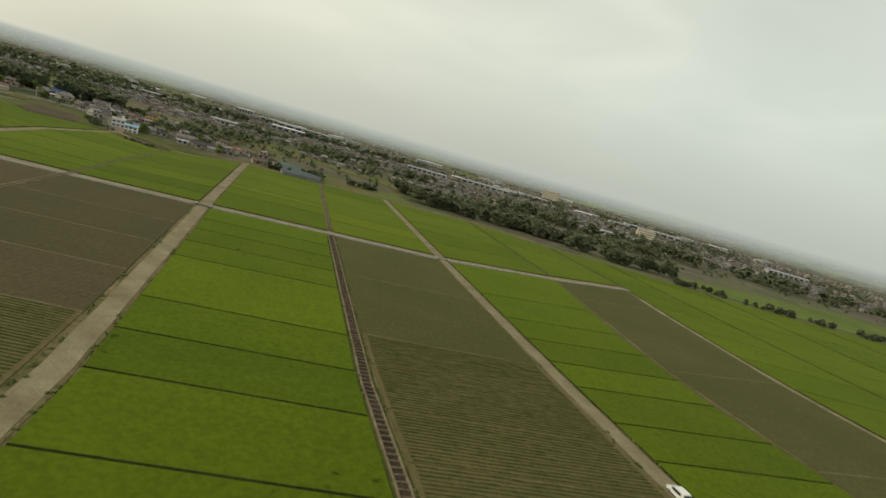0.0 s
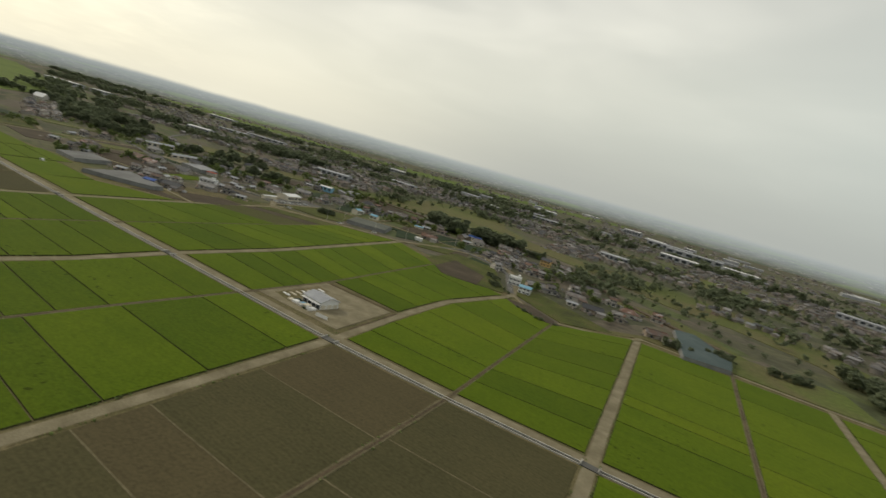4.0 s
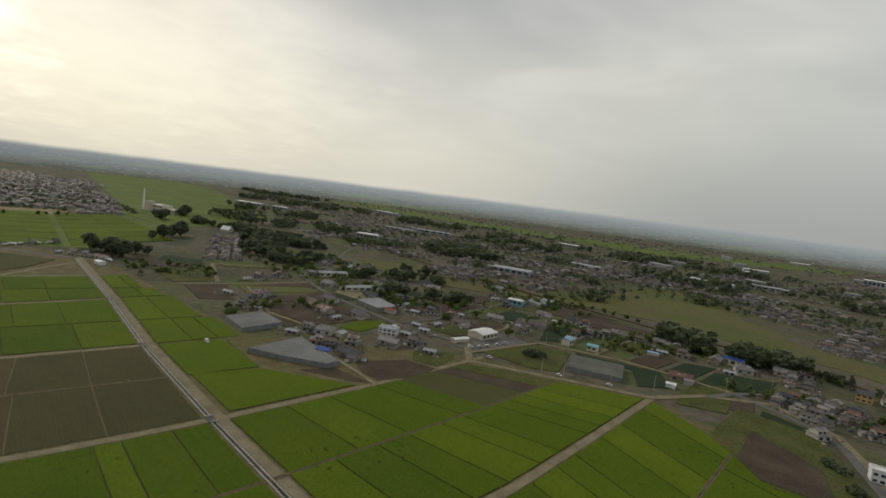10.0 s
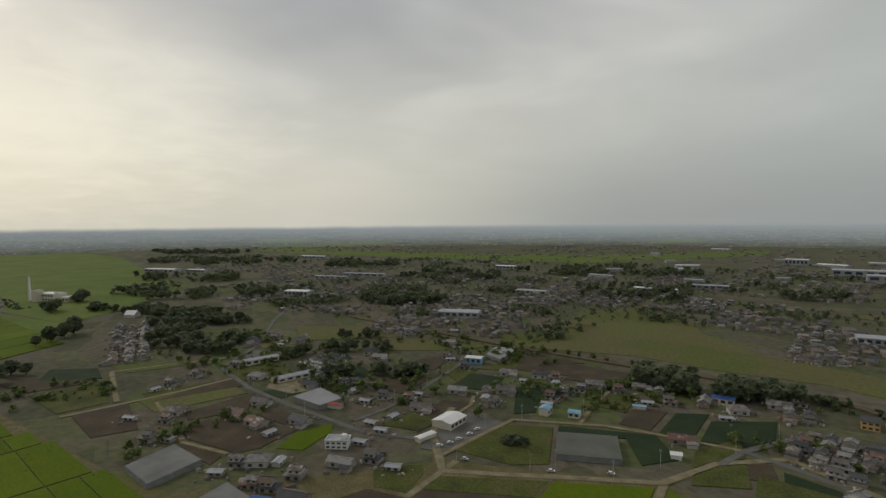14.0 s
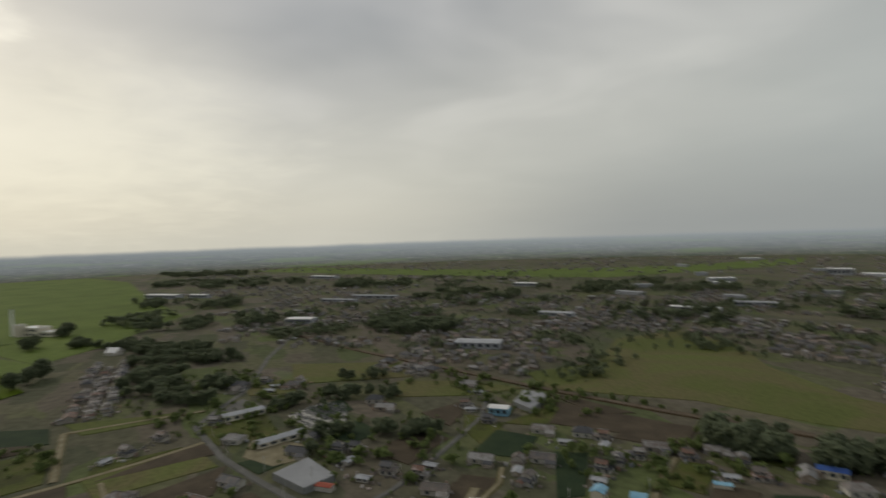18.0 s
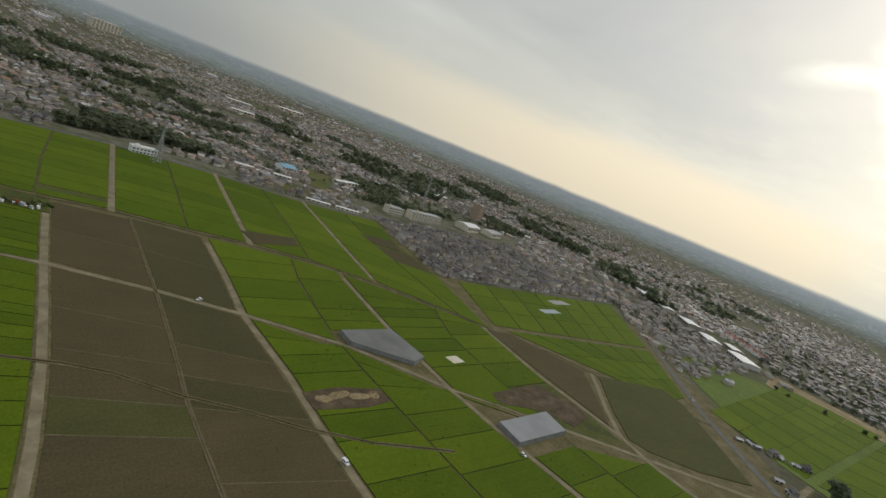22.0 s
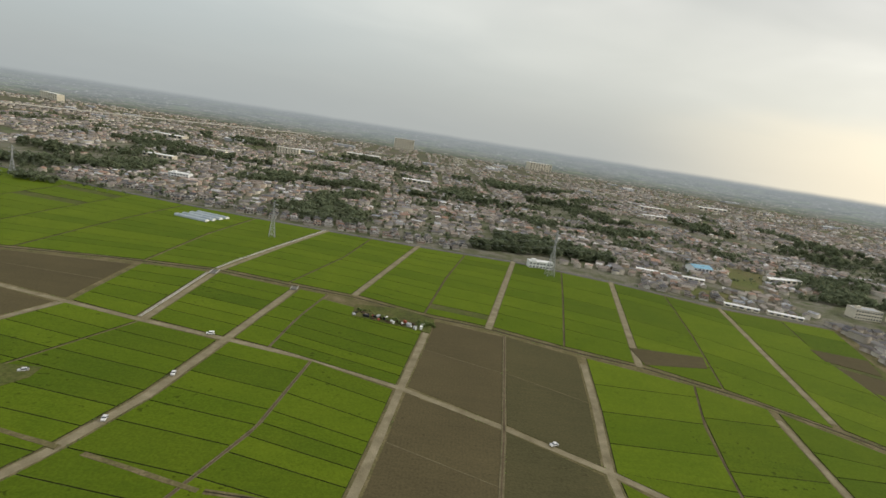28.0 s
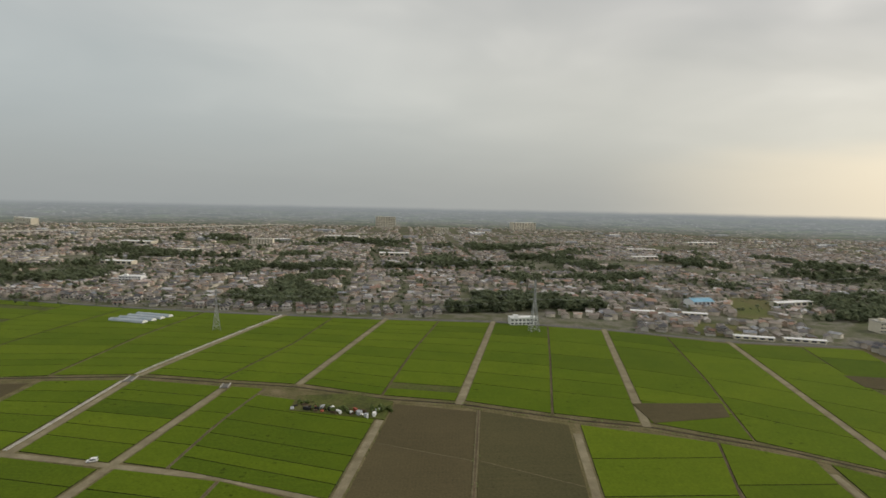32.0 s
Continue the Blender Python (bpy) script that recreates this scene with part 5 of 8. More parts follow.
def tree(name, height, radius, count, seed, leaf="leaves", label="", category="tree"):
    rng = np.random.default_rng(seed)
    thing = empty(name, Matrix(), label, category, group="trees of the village")
    bm = bmesh.new()
    bmesh.ops.create_cone(bm, cap_ends=True, segments=7, radius1=height * 0.035, radius2=height * 0.015, depth=height * 0.7, matrix=Matrix.Translation((0, 0, height * 0.33)))
    for k in range(4):
        a = 6.283 * k / 4 + 0.4
        m = Matrix.Translation((0, 0, height * (0.38 + 0.06 * k))) @ Matrix.Rotation(a, 4, "Z") @ Matrix.Rotation(0.8, 4, "Y") @ Matrix.Translation((0, 0, height * 0.15))
        bmesh.ops.create_cone(bm, cap_ends=True, segments=5, radius1=height * 0.016, radius2=height * 0.006, depth=height * 0.32, matrix=m)
    part("trunk", bm, "bark", thing)
    p, s = crown_points(height, radius, count, rng)
    v, f = tufts(p, s, rng)
    ob = fast_mesh("crown", v, None, f, [leaf])
    ob.parent = thing
    return thing


TREES = [tree("broadleaf_tree", 11, 4.6, 200, 1, "leaves", "dark green broadleaf tree with a dense uneven crown"),
         tree("broadleaf_tree", 8, 3.4, 160, 2, "leaves_light", "lighter green garden tree beside the houses"),
         tree("broadleaf_tree", 15, 6.5, 260, 3, "leaves", "tall old dark green tree with a broad crown"),
         tree("conifer", 13, 2.8, 170, 4, "leaves", "slim dark green conifer")]
for k, t in enumerate(TREES):
    t.matrix_basis = pose([-741, -330, -727, -120][k], [180, 478, 212, 566][k], -0.3)


def plant(kind, x, y, scale=1.0):
    ob = copy_thing(TREES[kind], pose(x, y, -0.3, 0, 0, DICE.uniform(0, 360)))
    ob.scale = (scale, scale, scale * DICE.uniform(0.85, 1.15))


for x, y, k, s in ((-752, 172, 2, 1.3), (-735, 186, 2, 1.1), (-720, 222, 0, 1.1), (-906, 314, 2, 1.4), (-890, 300, 2, 1.2), (-870, 280, 2, 1.2), (-856, 262, 0, 1.2),
                   (-1130, 349, 2, 1.3), (-1150, 360, 2, 1.3), (-1175, 352, 2, 1.1), (-1240, 425, 2, 1.6), (-1225, 412, 2, 1.4), (-322, 395, 1, 1), (-300, 470, 0, 0.9), (-470, 372, 0, 1), (-480, 376, 1, 1)):
    plant(k, x, y, s)


def wood(name, spots, label, per=60.0, tall=11.0, count=30, seed=1, leaf="leaves"):
    """A wood as one mass of many crowns, filled in along ellipses (x, y, half length, half width, turn in degrees)."""
    rng = np.random.default_rng(seed)
    P, S = [], []
    for x, y, a, b, turn in spots:
        far = per >= 160
        b = b * 2.2 if far else b
        n = max(3, int(math.pi * a * b / per))
        r, t = np.sqrt(rng.random(n)), rng.random(n) * 6.283
        u, v = a * r * np.cos(t), b * r * np.sin(t)
        c, s = math.cos(radians(turn)), math.sin(radians(turn))
        for px, py in zip(x + u * c - v * s, y + u * s + v * c):
            if noise.noise((px * 0.012, py * 0.012, 7.0)) < 0.02 if far else noise.noise((px * 0.035, py * 0.035, 7.0)) < -0.22:
                continue
            h = tall * (0.6 + 0.65 * rng.random())
            rad = h * (0.30 + 0.14 * rng.random())
            p, z = crown_points(h, rad, count if far else int(count * 1.7), rng, 0.12)
            P.append(p + [px, py, -0.5])
            S.append(z * (2.3 if far else 1.75))
    v, f = tufts(np.concatenate(P), np.concatenate(S), rng)
    ob = fast_mesh(name, v, None, f, [leaf])
    tagged(ob, label, "trees", kind="stuff")


wood("wood", [(-248, 547, 26, 13, 0), (-226, 550, 24, 14, 4), (-204, 553, 28, 15, 8), (-172, 566, 24, 11, 10)], "dark wood between the houses and the railway", 36, 15, 46, 2)
wood("wood", [(-740, 372, 40, 24, 30), (-790, 395, 34, 26, 40), (-860, 440, 60, 24, 40), (-700, 420, 24, 16, 20), (-930, 470, 60, 26, 30), (-1040, 430, 90, 18, 25), (-820, 480, 36, 18, 40)], "dark wooded slope among the village gardens", 60, 12, 36, 3)
wood("wood", [(-566, 452, 46, 11, 68), (-600, 520, 30, 9, 60), (-464, 420, 42, 12, 40), (-430, 446, 18, 9, 30), (-530, 500, 16, 8, 0), (-672, 376, 36, 13, 30)], "dark trees round the old cemetery and gardens", 48, 11, 36, 4)
wood("wood", [(-775, 772, 85, 45, 17), (-850, 800, 40, 30, 30)], "dark square wood beyond the village", 70, 14, 26, 5)
wood("wood", [(200, 440, 30, 26, 50), (245, 415, 32, 18, 0), (300, 420, 36, 24, -20), (340, 372, 34, 16, -40), (385, 350, 24, 14, -10), (280, 470, 40, 24, 0), (330, 430, 40, 20, -40), (180, 480, 20, 18, 0)], "dark wood along the far edge of the fields", 48, 11, 44, 7)
wood("hedge", [(410, 305, 30, 5, -16), (470, 290, 36, 5, -12), (540, 280, 40, 6, -8), (610, 274, 40, 6, 0), (90, 395, 20, 8, 0), (120, 410, 22, 8, 20), (60, 372, 14, 4, 0)], "dark hedge of trees behind the rice fields", 26, 5.5, 40, 8)
wood("wood", [(255, -715, 60, 24, -20), (330, -880, 70, 30, -20), (200, -760, 60, 18, -20), (300, -1220, 120, 40, -10), (140, -1130, 120, 36, 10), (-120, -940, 50, 26, 0), (-330, -975, 40, 24, 0), (-440, -1010, 60, 26, 0), (-640, -1220, 90, 40, 0)], "dark wood inside the town", 90, 13, 24, 9)
wood("wood", [(-405, -572, 22, 14, 0), (-440, -575, 26, 16, 0), (-495, -585, 40, 20, -8), (-468, -622, 56, 34, -12), (-545, -585, 30, 14, 8), (-385, -560, 14, 10, 0)], "dark wood at the edge of the town behind the road", 45, 12, 44, 10)
wood("wood", [(-1105, -770, 70, 42, 60), (-1150, -890, 90, 60, 60), (-1200, -1010, 130, 46, 10), (-1370, -930, 110, 46, 20), (-960, -1130, 90, 36, 0), (-690, -1010, 70, 26, 0), (-560, -1500, 160, 50, 0), (-200, -1700, 160, 50, 0), (300, -1750, 140, 50, 0), (-1500, -600, 160, 40, 60), (-1330, -270, 110, 32, 70), (-1900, -1200, 300, 50, 55)], "dark wood between the suburbs", 170, 15, 16, 11)
wood("wood", [(-1250, 560, 120, 50, 20), (-1500, 760, 180, 50, 20), (-1100, 640, 80, 40, 40), (-2000, 1100, 300, 80, 20), (-1500, 1300, 200, 60, 20), (-1000, 1150, 160, 50, 30), (-500, 1100, 120, 40, 0), (-300, 1250, 140, 40, 0), (-700, 1480, 240, 50, 20), (100, 1300, 160, 46, 0), (200, 760, 70, 26, 0), (420, 640, 120, 26, -10), (650, 560, 140, 26, -10), (-2700, 1350, 300, 70, 15)], "dark woods scattered over the plain", 220, 15, 14, 12)


def gardens(name, seed, boxes, per, label, groves=False):
    """Garden trees and hedges among the houses, strewn over stretches (x0, x1, y0, y1); taller groves where no houses stand."""
    rng = np.random.default_rng(seed)
    P, S = [], []
    for x0, x1, y0, y1 in boxes:
        n = int((x1 - x0) * (y1 - y0) / per)
        for px, py in zip(rng.uniform(x0, x1, n), rng.uniform(y0, y1, n)):
            h = 2.2 + 6.0 * rng.random() ** 2
            if groves:
                gap = noise.noise((px * 0.0085, py * 0.0085, 4.0))
                if gap > -0.2 and rng.random() < 0.66:
                    continue
                h = h if gap > -0.2 else 6 + 6 * rng.random() if gap < -0.3 or rng.random() < 0.4 else h
            elif noise.noise((px * 0.011, py * 0.011, seed)) < -0.15:
                continue
            p, z = crown_points(h, h * 0.48, 11 if groves else 14, rng, 0.1)
            P.append(p + [px, py, -0.4])
            S.append(z * 2.3)
    v, f = tufts(np.concatenate(P), np.concatenate(S), rng)
    tagged(fast_mesh(name, v, None, f, ["leaves_light" if per == 120 else "leaves"]), label, "shrubs", kind="stuff")


gardens("garden_shrubs", 21, [(-360, -60, 452, 575), (-560, -380, 345, 600), (-470, -390, 205, 320), (-760, -560, 180, 260), (-760, -570, 330, 470), (-60, 30, 365, 460)], 120, "garden shrubs and small trees among the houses")
gardens("garden_shrubs", 22, [(-760, 300, -1150, -575), (-1300, -760, -950, -520)], 78, "garden trees and groves among the town houses", True)
gardens("garden_shrubs", 24, [(-1300, 900, -1700, -1150), (-2100, -1300, -1200, -150)], 260, "groves among the far town houses", True)
gardens("garden_shrubs", 26, [(-1700, -1180, 0, 340), (-1240, -1050, -190, -50)], 210, "garden trees among the houses beside the country road")
gardens("field_scrub", 23, [(-1100, -400, 600, 1200), (-100, 500, 450, 900), (-400, 0, 840, 1100)], 150, "scrub and single trees on the plain", True)
gardens("field_scrub", 25, [(-1500, 1300, 1200, 1800), (500, 1300, 450, 1200)], 330, "far groves and hedges on the plain", True)


# ---- houses ----
def gable(bm, w, d, h, rise, over=0.6, thick=0.22, hip=0.0):
    """A roof with eaves that stand out and a real thickness; the ridge runs along x."""
    W, D = w / 2 + over, d / 2 + over
    top = [(-W, -D, h), (W, -D, h), (W, D, h), (-W, D, h), (-W + hip, 0, h + rise), (W - hip, 0, h + rise)]
    vs = [bm.verts.new(p) for p in top] + [bm.verts.new((x, y, z - thick)) for x, y, z in top]
    for f in ((0, 1, 5, 4), (2, 3, 4, 5), (1, 2, 5), (3, 0, 4)):
        if hip == 0.0 and len(f) == 3:
            continue
        bm.faces.new([vs[i] for i in f])
    for f in ((0, 1, 5, 4), (2, 3, 4, 5), (1, 2, 5), (3, 0, 4)):
        if hip == 0.0 and len(f) == 3:
            continue
        bm.faces.new([vs[i + 6] for i in reversed(f)])
    rim = [0, 1, 2, 3] if hip else [0, 1, 5, 2, 3, 4]
    for a, b in zip(rim, rim[1:] + rim[:1]):
        bm.faces.new([vs[a + 6], vs[b + 6], vs[b], vs[a]])


def gable_wall(bm, w, d, h, rise):
    vs = [bm.verts.new(p) for p in ((-w / 2, -d / 2, 0), (w / 2, -d / 2, 0), (w / 2, d / 2, 0), (-w / 2, d / 2, 0), (-w / 2, -d / 2, h), (w / 2, -d / 2, h), (w / 2, d / 2, h), (-w / 2, d / 2, h), (-w / 2, 0, h + rise), (w / 2, 0, h + rise))]
    for f in ((0, 1, 5, 4), (2, 3, 7, 6), (1, 2, 6, 9, 5), (3, 0, 4, 8, 7), (4, 5, 9, 8), (6, 7, 8, 9)):
        bm.faces.new([vs[i] for i in f])


PANE = None


def window(parent, x, y, z, turn, w=1.7, h=1.1):
    """A window in its frame, set a little proud of the wall."""
    global PANE
    if PANE is None:
        bm = bmesh.new()
        box(bm, 1, 0.05, 1)
        me = bpy.data.meshes.new("window")
        bm.to_mesh(me)
        bm.free()
        me.materials.append(M["glass"])
        PANE = me
    ob = new("window", PANE)
    ob.parent = parent
    ob.matrix_basis = pose(x, y, z, 0, 0, turn) @ Matrix.Diagonal((w, 1, h, 1))
    return ob


def roof_part(name, w, d, h, rise, over, hip, mat, thing, at=(0, 0), turn=0.0):
    bm = bmesh.new()
    gable(bm, w, d, h, rise, over, 0.2, hip)
    bmesh.ops.recalc_face_normals(bm, faces=bm.faces)
    bmesh.ops.transform(bm, matrix=pose(at[0], at[1], 0, 0, 0, turn), verts=bm.verts)
    ob = part(name, bm, mat, thing)
    return ob


def ridge(bm, w, d, h, rise, hip=0.0, over=0.7):
    """The raised line of ridge tiles."""
    box(bm, w + 2 * over - 2 * hip - 0.3, 0.42, 0.3, (0, 0, h + rise - 0.06))


def house(name, w, d, label, low=2.9, high=0.0, rise=1.9, hip=0.0, wing=None, upper=0.66, roof="roof_tile", wall="house_wall", group="houses of the village", side=-0.1):
    """A house: a broad ground floor under a skirt roof, a smaller upper floor set on it where it has one, and an annex."""
    thing = empty(name, Matrix(), label, "house", group)
    bm = bmesh.new()
    if high or hip:
        box(bm, w, d, low)
    else:
        gable_wall(bm, w, d, low, rise * 0.92)
    part("wall", bm, wall, thing)
    if high:
        roof_part("skirt_roof", w, d, low + 0.1, 1.3, 0.7, min(w, d) * 0.42, roof, thing)
        uw, ud, ux = w * upper, d * 0.78, side * w
        bm = bmesh.new()
        gable_wall(bm, uw, ud, high, rise * 0.9)
        bmesh.ops.translate(bm, verts=bm.verts, vec=(ux, 0, 0))
        part("upper_wall", bm, wall, thing)
        roof_part("roof", uw, ud, high + 0.1, rise, 0.75, hip, roof, thing, (ux, 0))
    else:
        uw, ud, ux = w, d, 0.0
        roof_part("roof", w, d, low + 0.12, rise, 0.8, hip, roof, thing)
    bm = bmesh.new()
    ridge(bm, uw, ud, (high or low) + 0.12, rise, hip)
    bmesh.ops.translate(bm, verts=bm.verts, vec=(ux, 0, 0))
    part("ridge_tiles", bm, roof, thing)
    if wing:
        ww, wd, wh, wx, wy = wing
        bm = bmesh.new()
        gable_wall(bm, ww, wd, wh, 1.0)
        bmesh.ops.translate(bm, verts=bm.verts, vec=(wx, wy, 0))
        part("annex", bm, wall, thing)
        roof_part("annex_roof", ww, wd, wh + 0.1, 1.1, 0.5, 0.0, roof, thing, (wx, wy))
    for x in (-w * 0.24, w * 0.24):
        window(thing, x, -d / 2 - 0.02, 0.7, 0, 2.2, 1.7)
    if high:
        for x in (-uw * 0.24, uw * 0.24):
            window(thing, ux + x, -ud / 2 - 0.02, high - 1.5, 0, 1.7, 1.1)
            window(thing, ux + x, ud / 2 + 0.02, high - 1.4, 0, 1.1, 0.9)
    return thing


HOUSES = [house("house", 10.0, 7.6, "two-storey house with pale walls and grey tiled roofs", high=5.5, rise=1.8),
          house("house", 9.4, 8.4, "two-storey house with a hipped grey roof and pale walls", high=5.6, rise=1.7, hip=2.6, upper=0.8, side=0.06),
          house("farmhouse", 15.0, 8.0, "long low farmhouse with a dark tiled roof and an annex", low=3.2, rise=2.6, wing=(6, 5, 2.6, 6, -6)),
          house("house", 9.0, 7.5, "compact two-storey house with a low roof and an annex", high=5.5, rise=1.5, wing=(4.5, 4, 2.4, -5.2, 2), side=0.14),
          house("shed", 8.0, 4.6, "low farm shed with a plain gable roof", low=2.5, rise=0.9, roof="grey_metal"),
          house("farmhouse", 13.0, 9.0, "old farmhouse with a broad hipped dark roof", low=3.6, rise=3.0, hip=4.0, wing=(7, 4, 2.6, 3, 7))]
HOME = [(-386, 392, 20), (-300, 480, 110), (-365, 382, 25), (-330, 424, 95), (-318, 500, 100), (-502, 262, 30)]
for hs, (x, y, a) in zip(HOUSES, HOME):
    hs.matrix_basis = pose(x, y, -0.35, 0, 0, a)


def settle(kind, x, y, a, s=1.0):
    ob = copy_thing(HOUSES[kind], pose(x, y, -0.35, 0, 0, a))
    ob.scale = (s, s, s)
    return ob


# farmsteads: x, y, kind, turn
def farmsteads(rows):
    for x, y, k, a in rows:
        settle(k, x, y, a)


farmsteads(((-514, 236, 4, 30), (-489, 250, 3, 30), (-464, 228, 3, 25), (-453, 236, 4, 25), (-383, 232, 4, 35), (-385, 246, 0, 35), (-377, 254, 5, 40), (-368, 262, 4, 120), (-355, 237, 3, 30), (-344, 241, 0, 30), (-346, 258, 1, 30), (-324, 242, 2, 20)))
farmsteads(((-470, 314, 2, 15), (-462, 289, 2, 15), (-435, 288, 2, 10), (-411, 283, 4, 100), (-413, 309, 2, 10), (-353, 311, 4, 20), (-338, 284, 2, 20), (-328, 299, 0, 20), (-311, 299, 4, 30), (-372, 338, 4, 10), (-357, 333, 4, 20), (-369, 356, 4, 100)))
farmsteads(((-410, 367, 4, 20), (-406, 384, 0, 20), (-390, 405, 4, 20), (-459, 386, 1, 20), (-449, 394, 0, 20), (-587, 361, 0, 40), (-537, 350, 5, 30), (-576, 292, 0, 20), (-571, 276, 4, 110), (-587, 319, 3, 20), (-478, 366, 2, 20), (-492, 387, 0, 110), (-438, 378, 4, 110)))
farmsteads(((-297, 449, 4, 10), (-302, 466, 0, 10), (-349, 443, 0, 110), (-342, 431, 4, 110), (-339, 456, 2, 20), (-370, 432, 2, 20), (-366, 501, 2, 20), (-342, 490, 4, 20), (-326, 513, 3, 20), (-340, 512, 5, 20), (-294, 497, 3, 20), (-289, 516, 2, 20)))
farmsteads(((-267, 513, 0, 20), (-256, 533, 2, 20), (-239, 498, 4, 20), (-239, 524, 3, 110), (-226, 509, 0, 20), (-206, 526, 2, 100), (-185, 499, 4, 20), (-182, 520, 5, 30), (-197, 440, 2, 20), (-161, 550, 2, 10), (-150, 566, 0, 10), (-150, 523, 3, 100), (-140, 533, 0, 100), (-91, 552, 2, 20)))
farmsteads(((-526, 478, 5, 30), (-501, 469, 2, 30), (-489, 566, 2, 20), (-465, 551, 4, 20), (-449, 514, 0, 20), (-440, 508, 4, 40), (-410, 494, 0, 20), (-102, 482, 0, 10), (-79, 505, 5, 20), (-80, 455, 3, 30), (-106, 416, 0, 60), (-60, 396, 2, 40), (-48, 401, 0, 40), (-30, 411, 2, 20)))
farmsteads(((-24, 385, 4, 20), (-8, 386, 2, 20), (10, 392, 0, 20), (40, 382, 2, 30), (-86, 453, 3, 40), (11, 425, 5, 10), (-40, 440, 0, 30), (-10, 450, 3, 20), (-36, 470, 2, 30), (30, 450, 0, 0)))


def rows_of_houses(x, y, turn, nu, nv, du, dv, kinds, seed, scale=1.0, skip=0.12):
    """Houses in rows that share a direction, with some gaps."""
    rnd = random.Random(seed)
    c, s = math.cos(radians(turn)), math.sin(radians(turn))
    for j in range(nv):
        for i in range(nu):
            if rnd.random() < skip:
                continue
            u, v = (i - (nu - 1) / 2) * du + rnd.uniform(-1.5, 1.5), (j - (nv - 1) / 2) * dv + rnd.uniform(-1.5, 1.5)
            settle(rnd.choice(kinds), x + u * c - v * s, y + u * s + v * c, turn + rnd.choice((0, 0, 90, 180)) + rnd.uniform(-3, 3), scale * rnd.uniform(0.9, 1.1))


rows_of_houses(-121, 468, -5, 4, 5, 11, 12.5, (0, 1, 3), 31, 0.9)
rows_of_houses(-746, 322, -22, 8, 3, 15, 13.5, (0, 1, 3, 2), 32, 0.95)
rows_of_houses(-862, 368, -22, 7, 3, 16, 15, (0, 2, 3, 5), 34, 0.95, 0.25)
rows_of_houses(-652, 446, 35, 4, 3, 18, 17, (0, 2, 4, 5), 35, 1.0, 0.25)
rows_of_houses(-150, 752, 10, 4, 4, 17, 21, (0, 1, 3, 2), 38, 0.85, 0.25)
rows_of_houses(-590, 580, 10, 5, 3, 17, 15, (0, 2, 3, 5), 39, 1.0, 0.25)
# first rows of the town behind the road
for k in range(15):
    x = 150 - 42 * k
    if -560 < x < -360:
        continue
    rows_of_houses(x, on("p", x) - 32, 12 - k * 0.3, 3, 3, 12.5, 13, (0, 1, 3), 50 + k, 0.95, 0.15)
rows_of_houses(-606, -478, -20, 6, 3, 15, 14, (0, 1, 3, 2), 71, 0.95, 0.2)
rows_of_houses(-707, -252, 78, 4, 3, 11, 11.5, (0, 1, 1, 3), 72, 0.85, 0.05)
rows_of_houses(-752, -226, -4, 6, 3, 11, 11.5, (0, 1, 1, 3), 73, 0.85, 0.05)


# ---- the town as a mass of roofs ----
# open land and woods inside the town where no houses stand
CLEAR = [[(-772, -690), (-820, -654), (-728, -518), (-700, -548)], [(-600, -460), (-635, -507), (-682, -503), (-648, -447)], [(-385, -545), (-450, -530), (-500, -545), (-535, -680), (-400, -665)],
         [(-1070, -690), (-1180, -730), (-1260, -960), (-1120, -1060), (-1030, -860)], [(-740, -432), (-790, -505), (-960, -505), (-1120, -500), (-1120, -440), (-1060, -420)]]


def within(poly, x, y):
    """Which of the points lie inside a polygon."""
    inside = np.zeros(len(x), bool)
    for (x0, y0), (x1, y1) in zip(poly, poly[1:] + poly[:1]):
        if y0 != y1:
            inside ^= ((y0 > y) != (y1 > y)) & (x < (x1 - x0) * (y - y0) / (y1 - y0) + x0)
    return inside


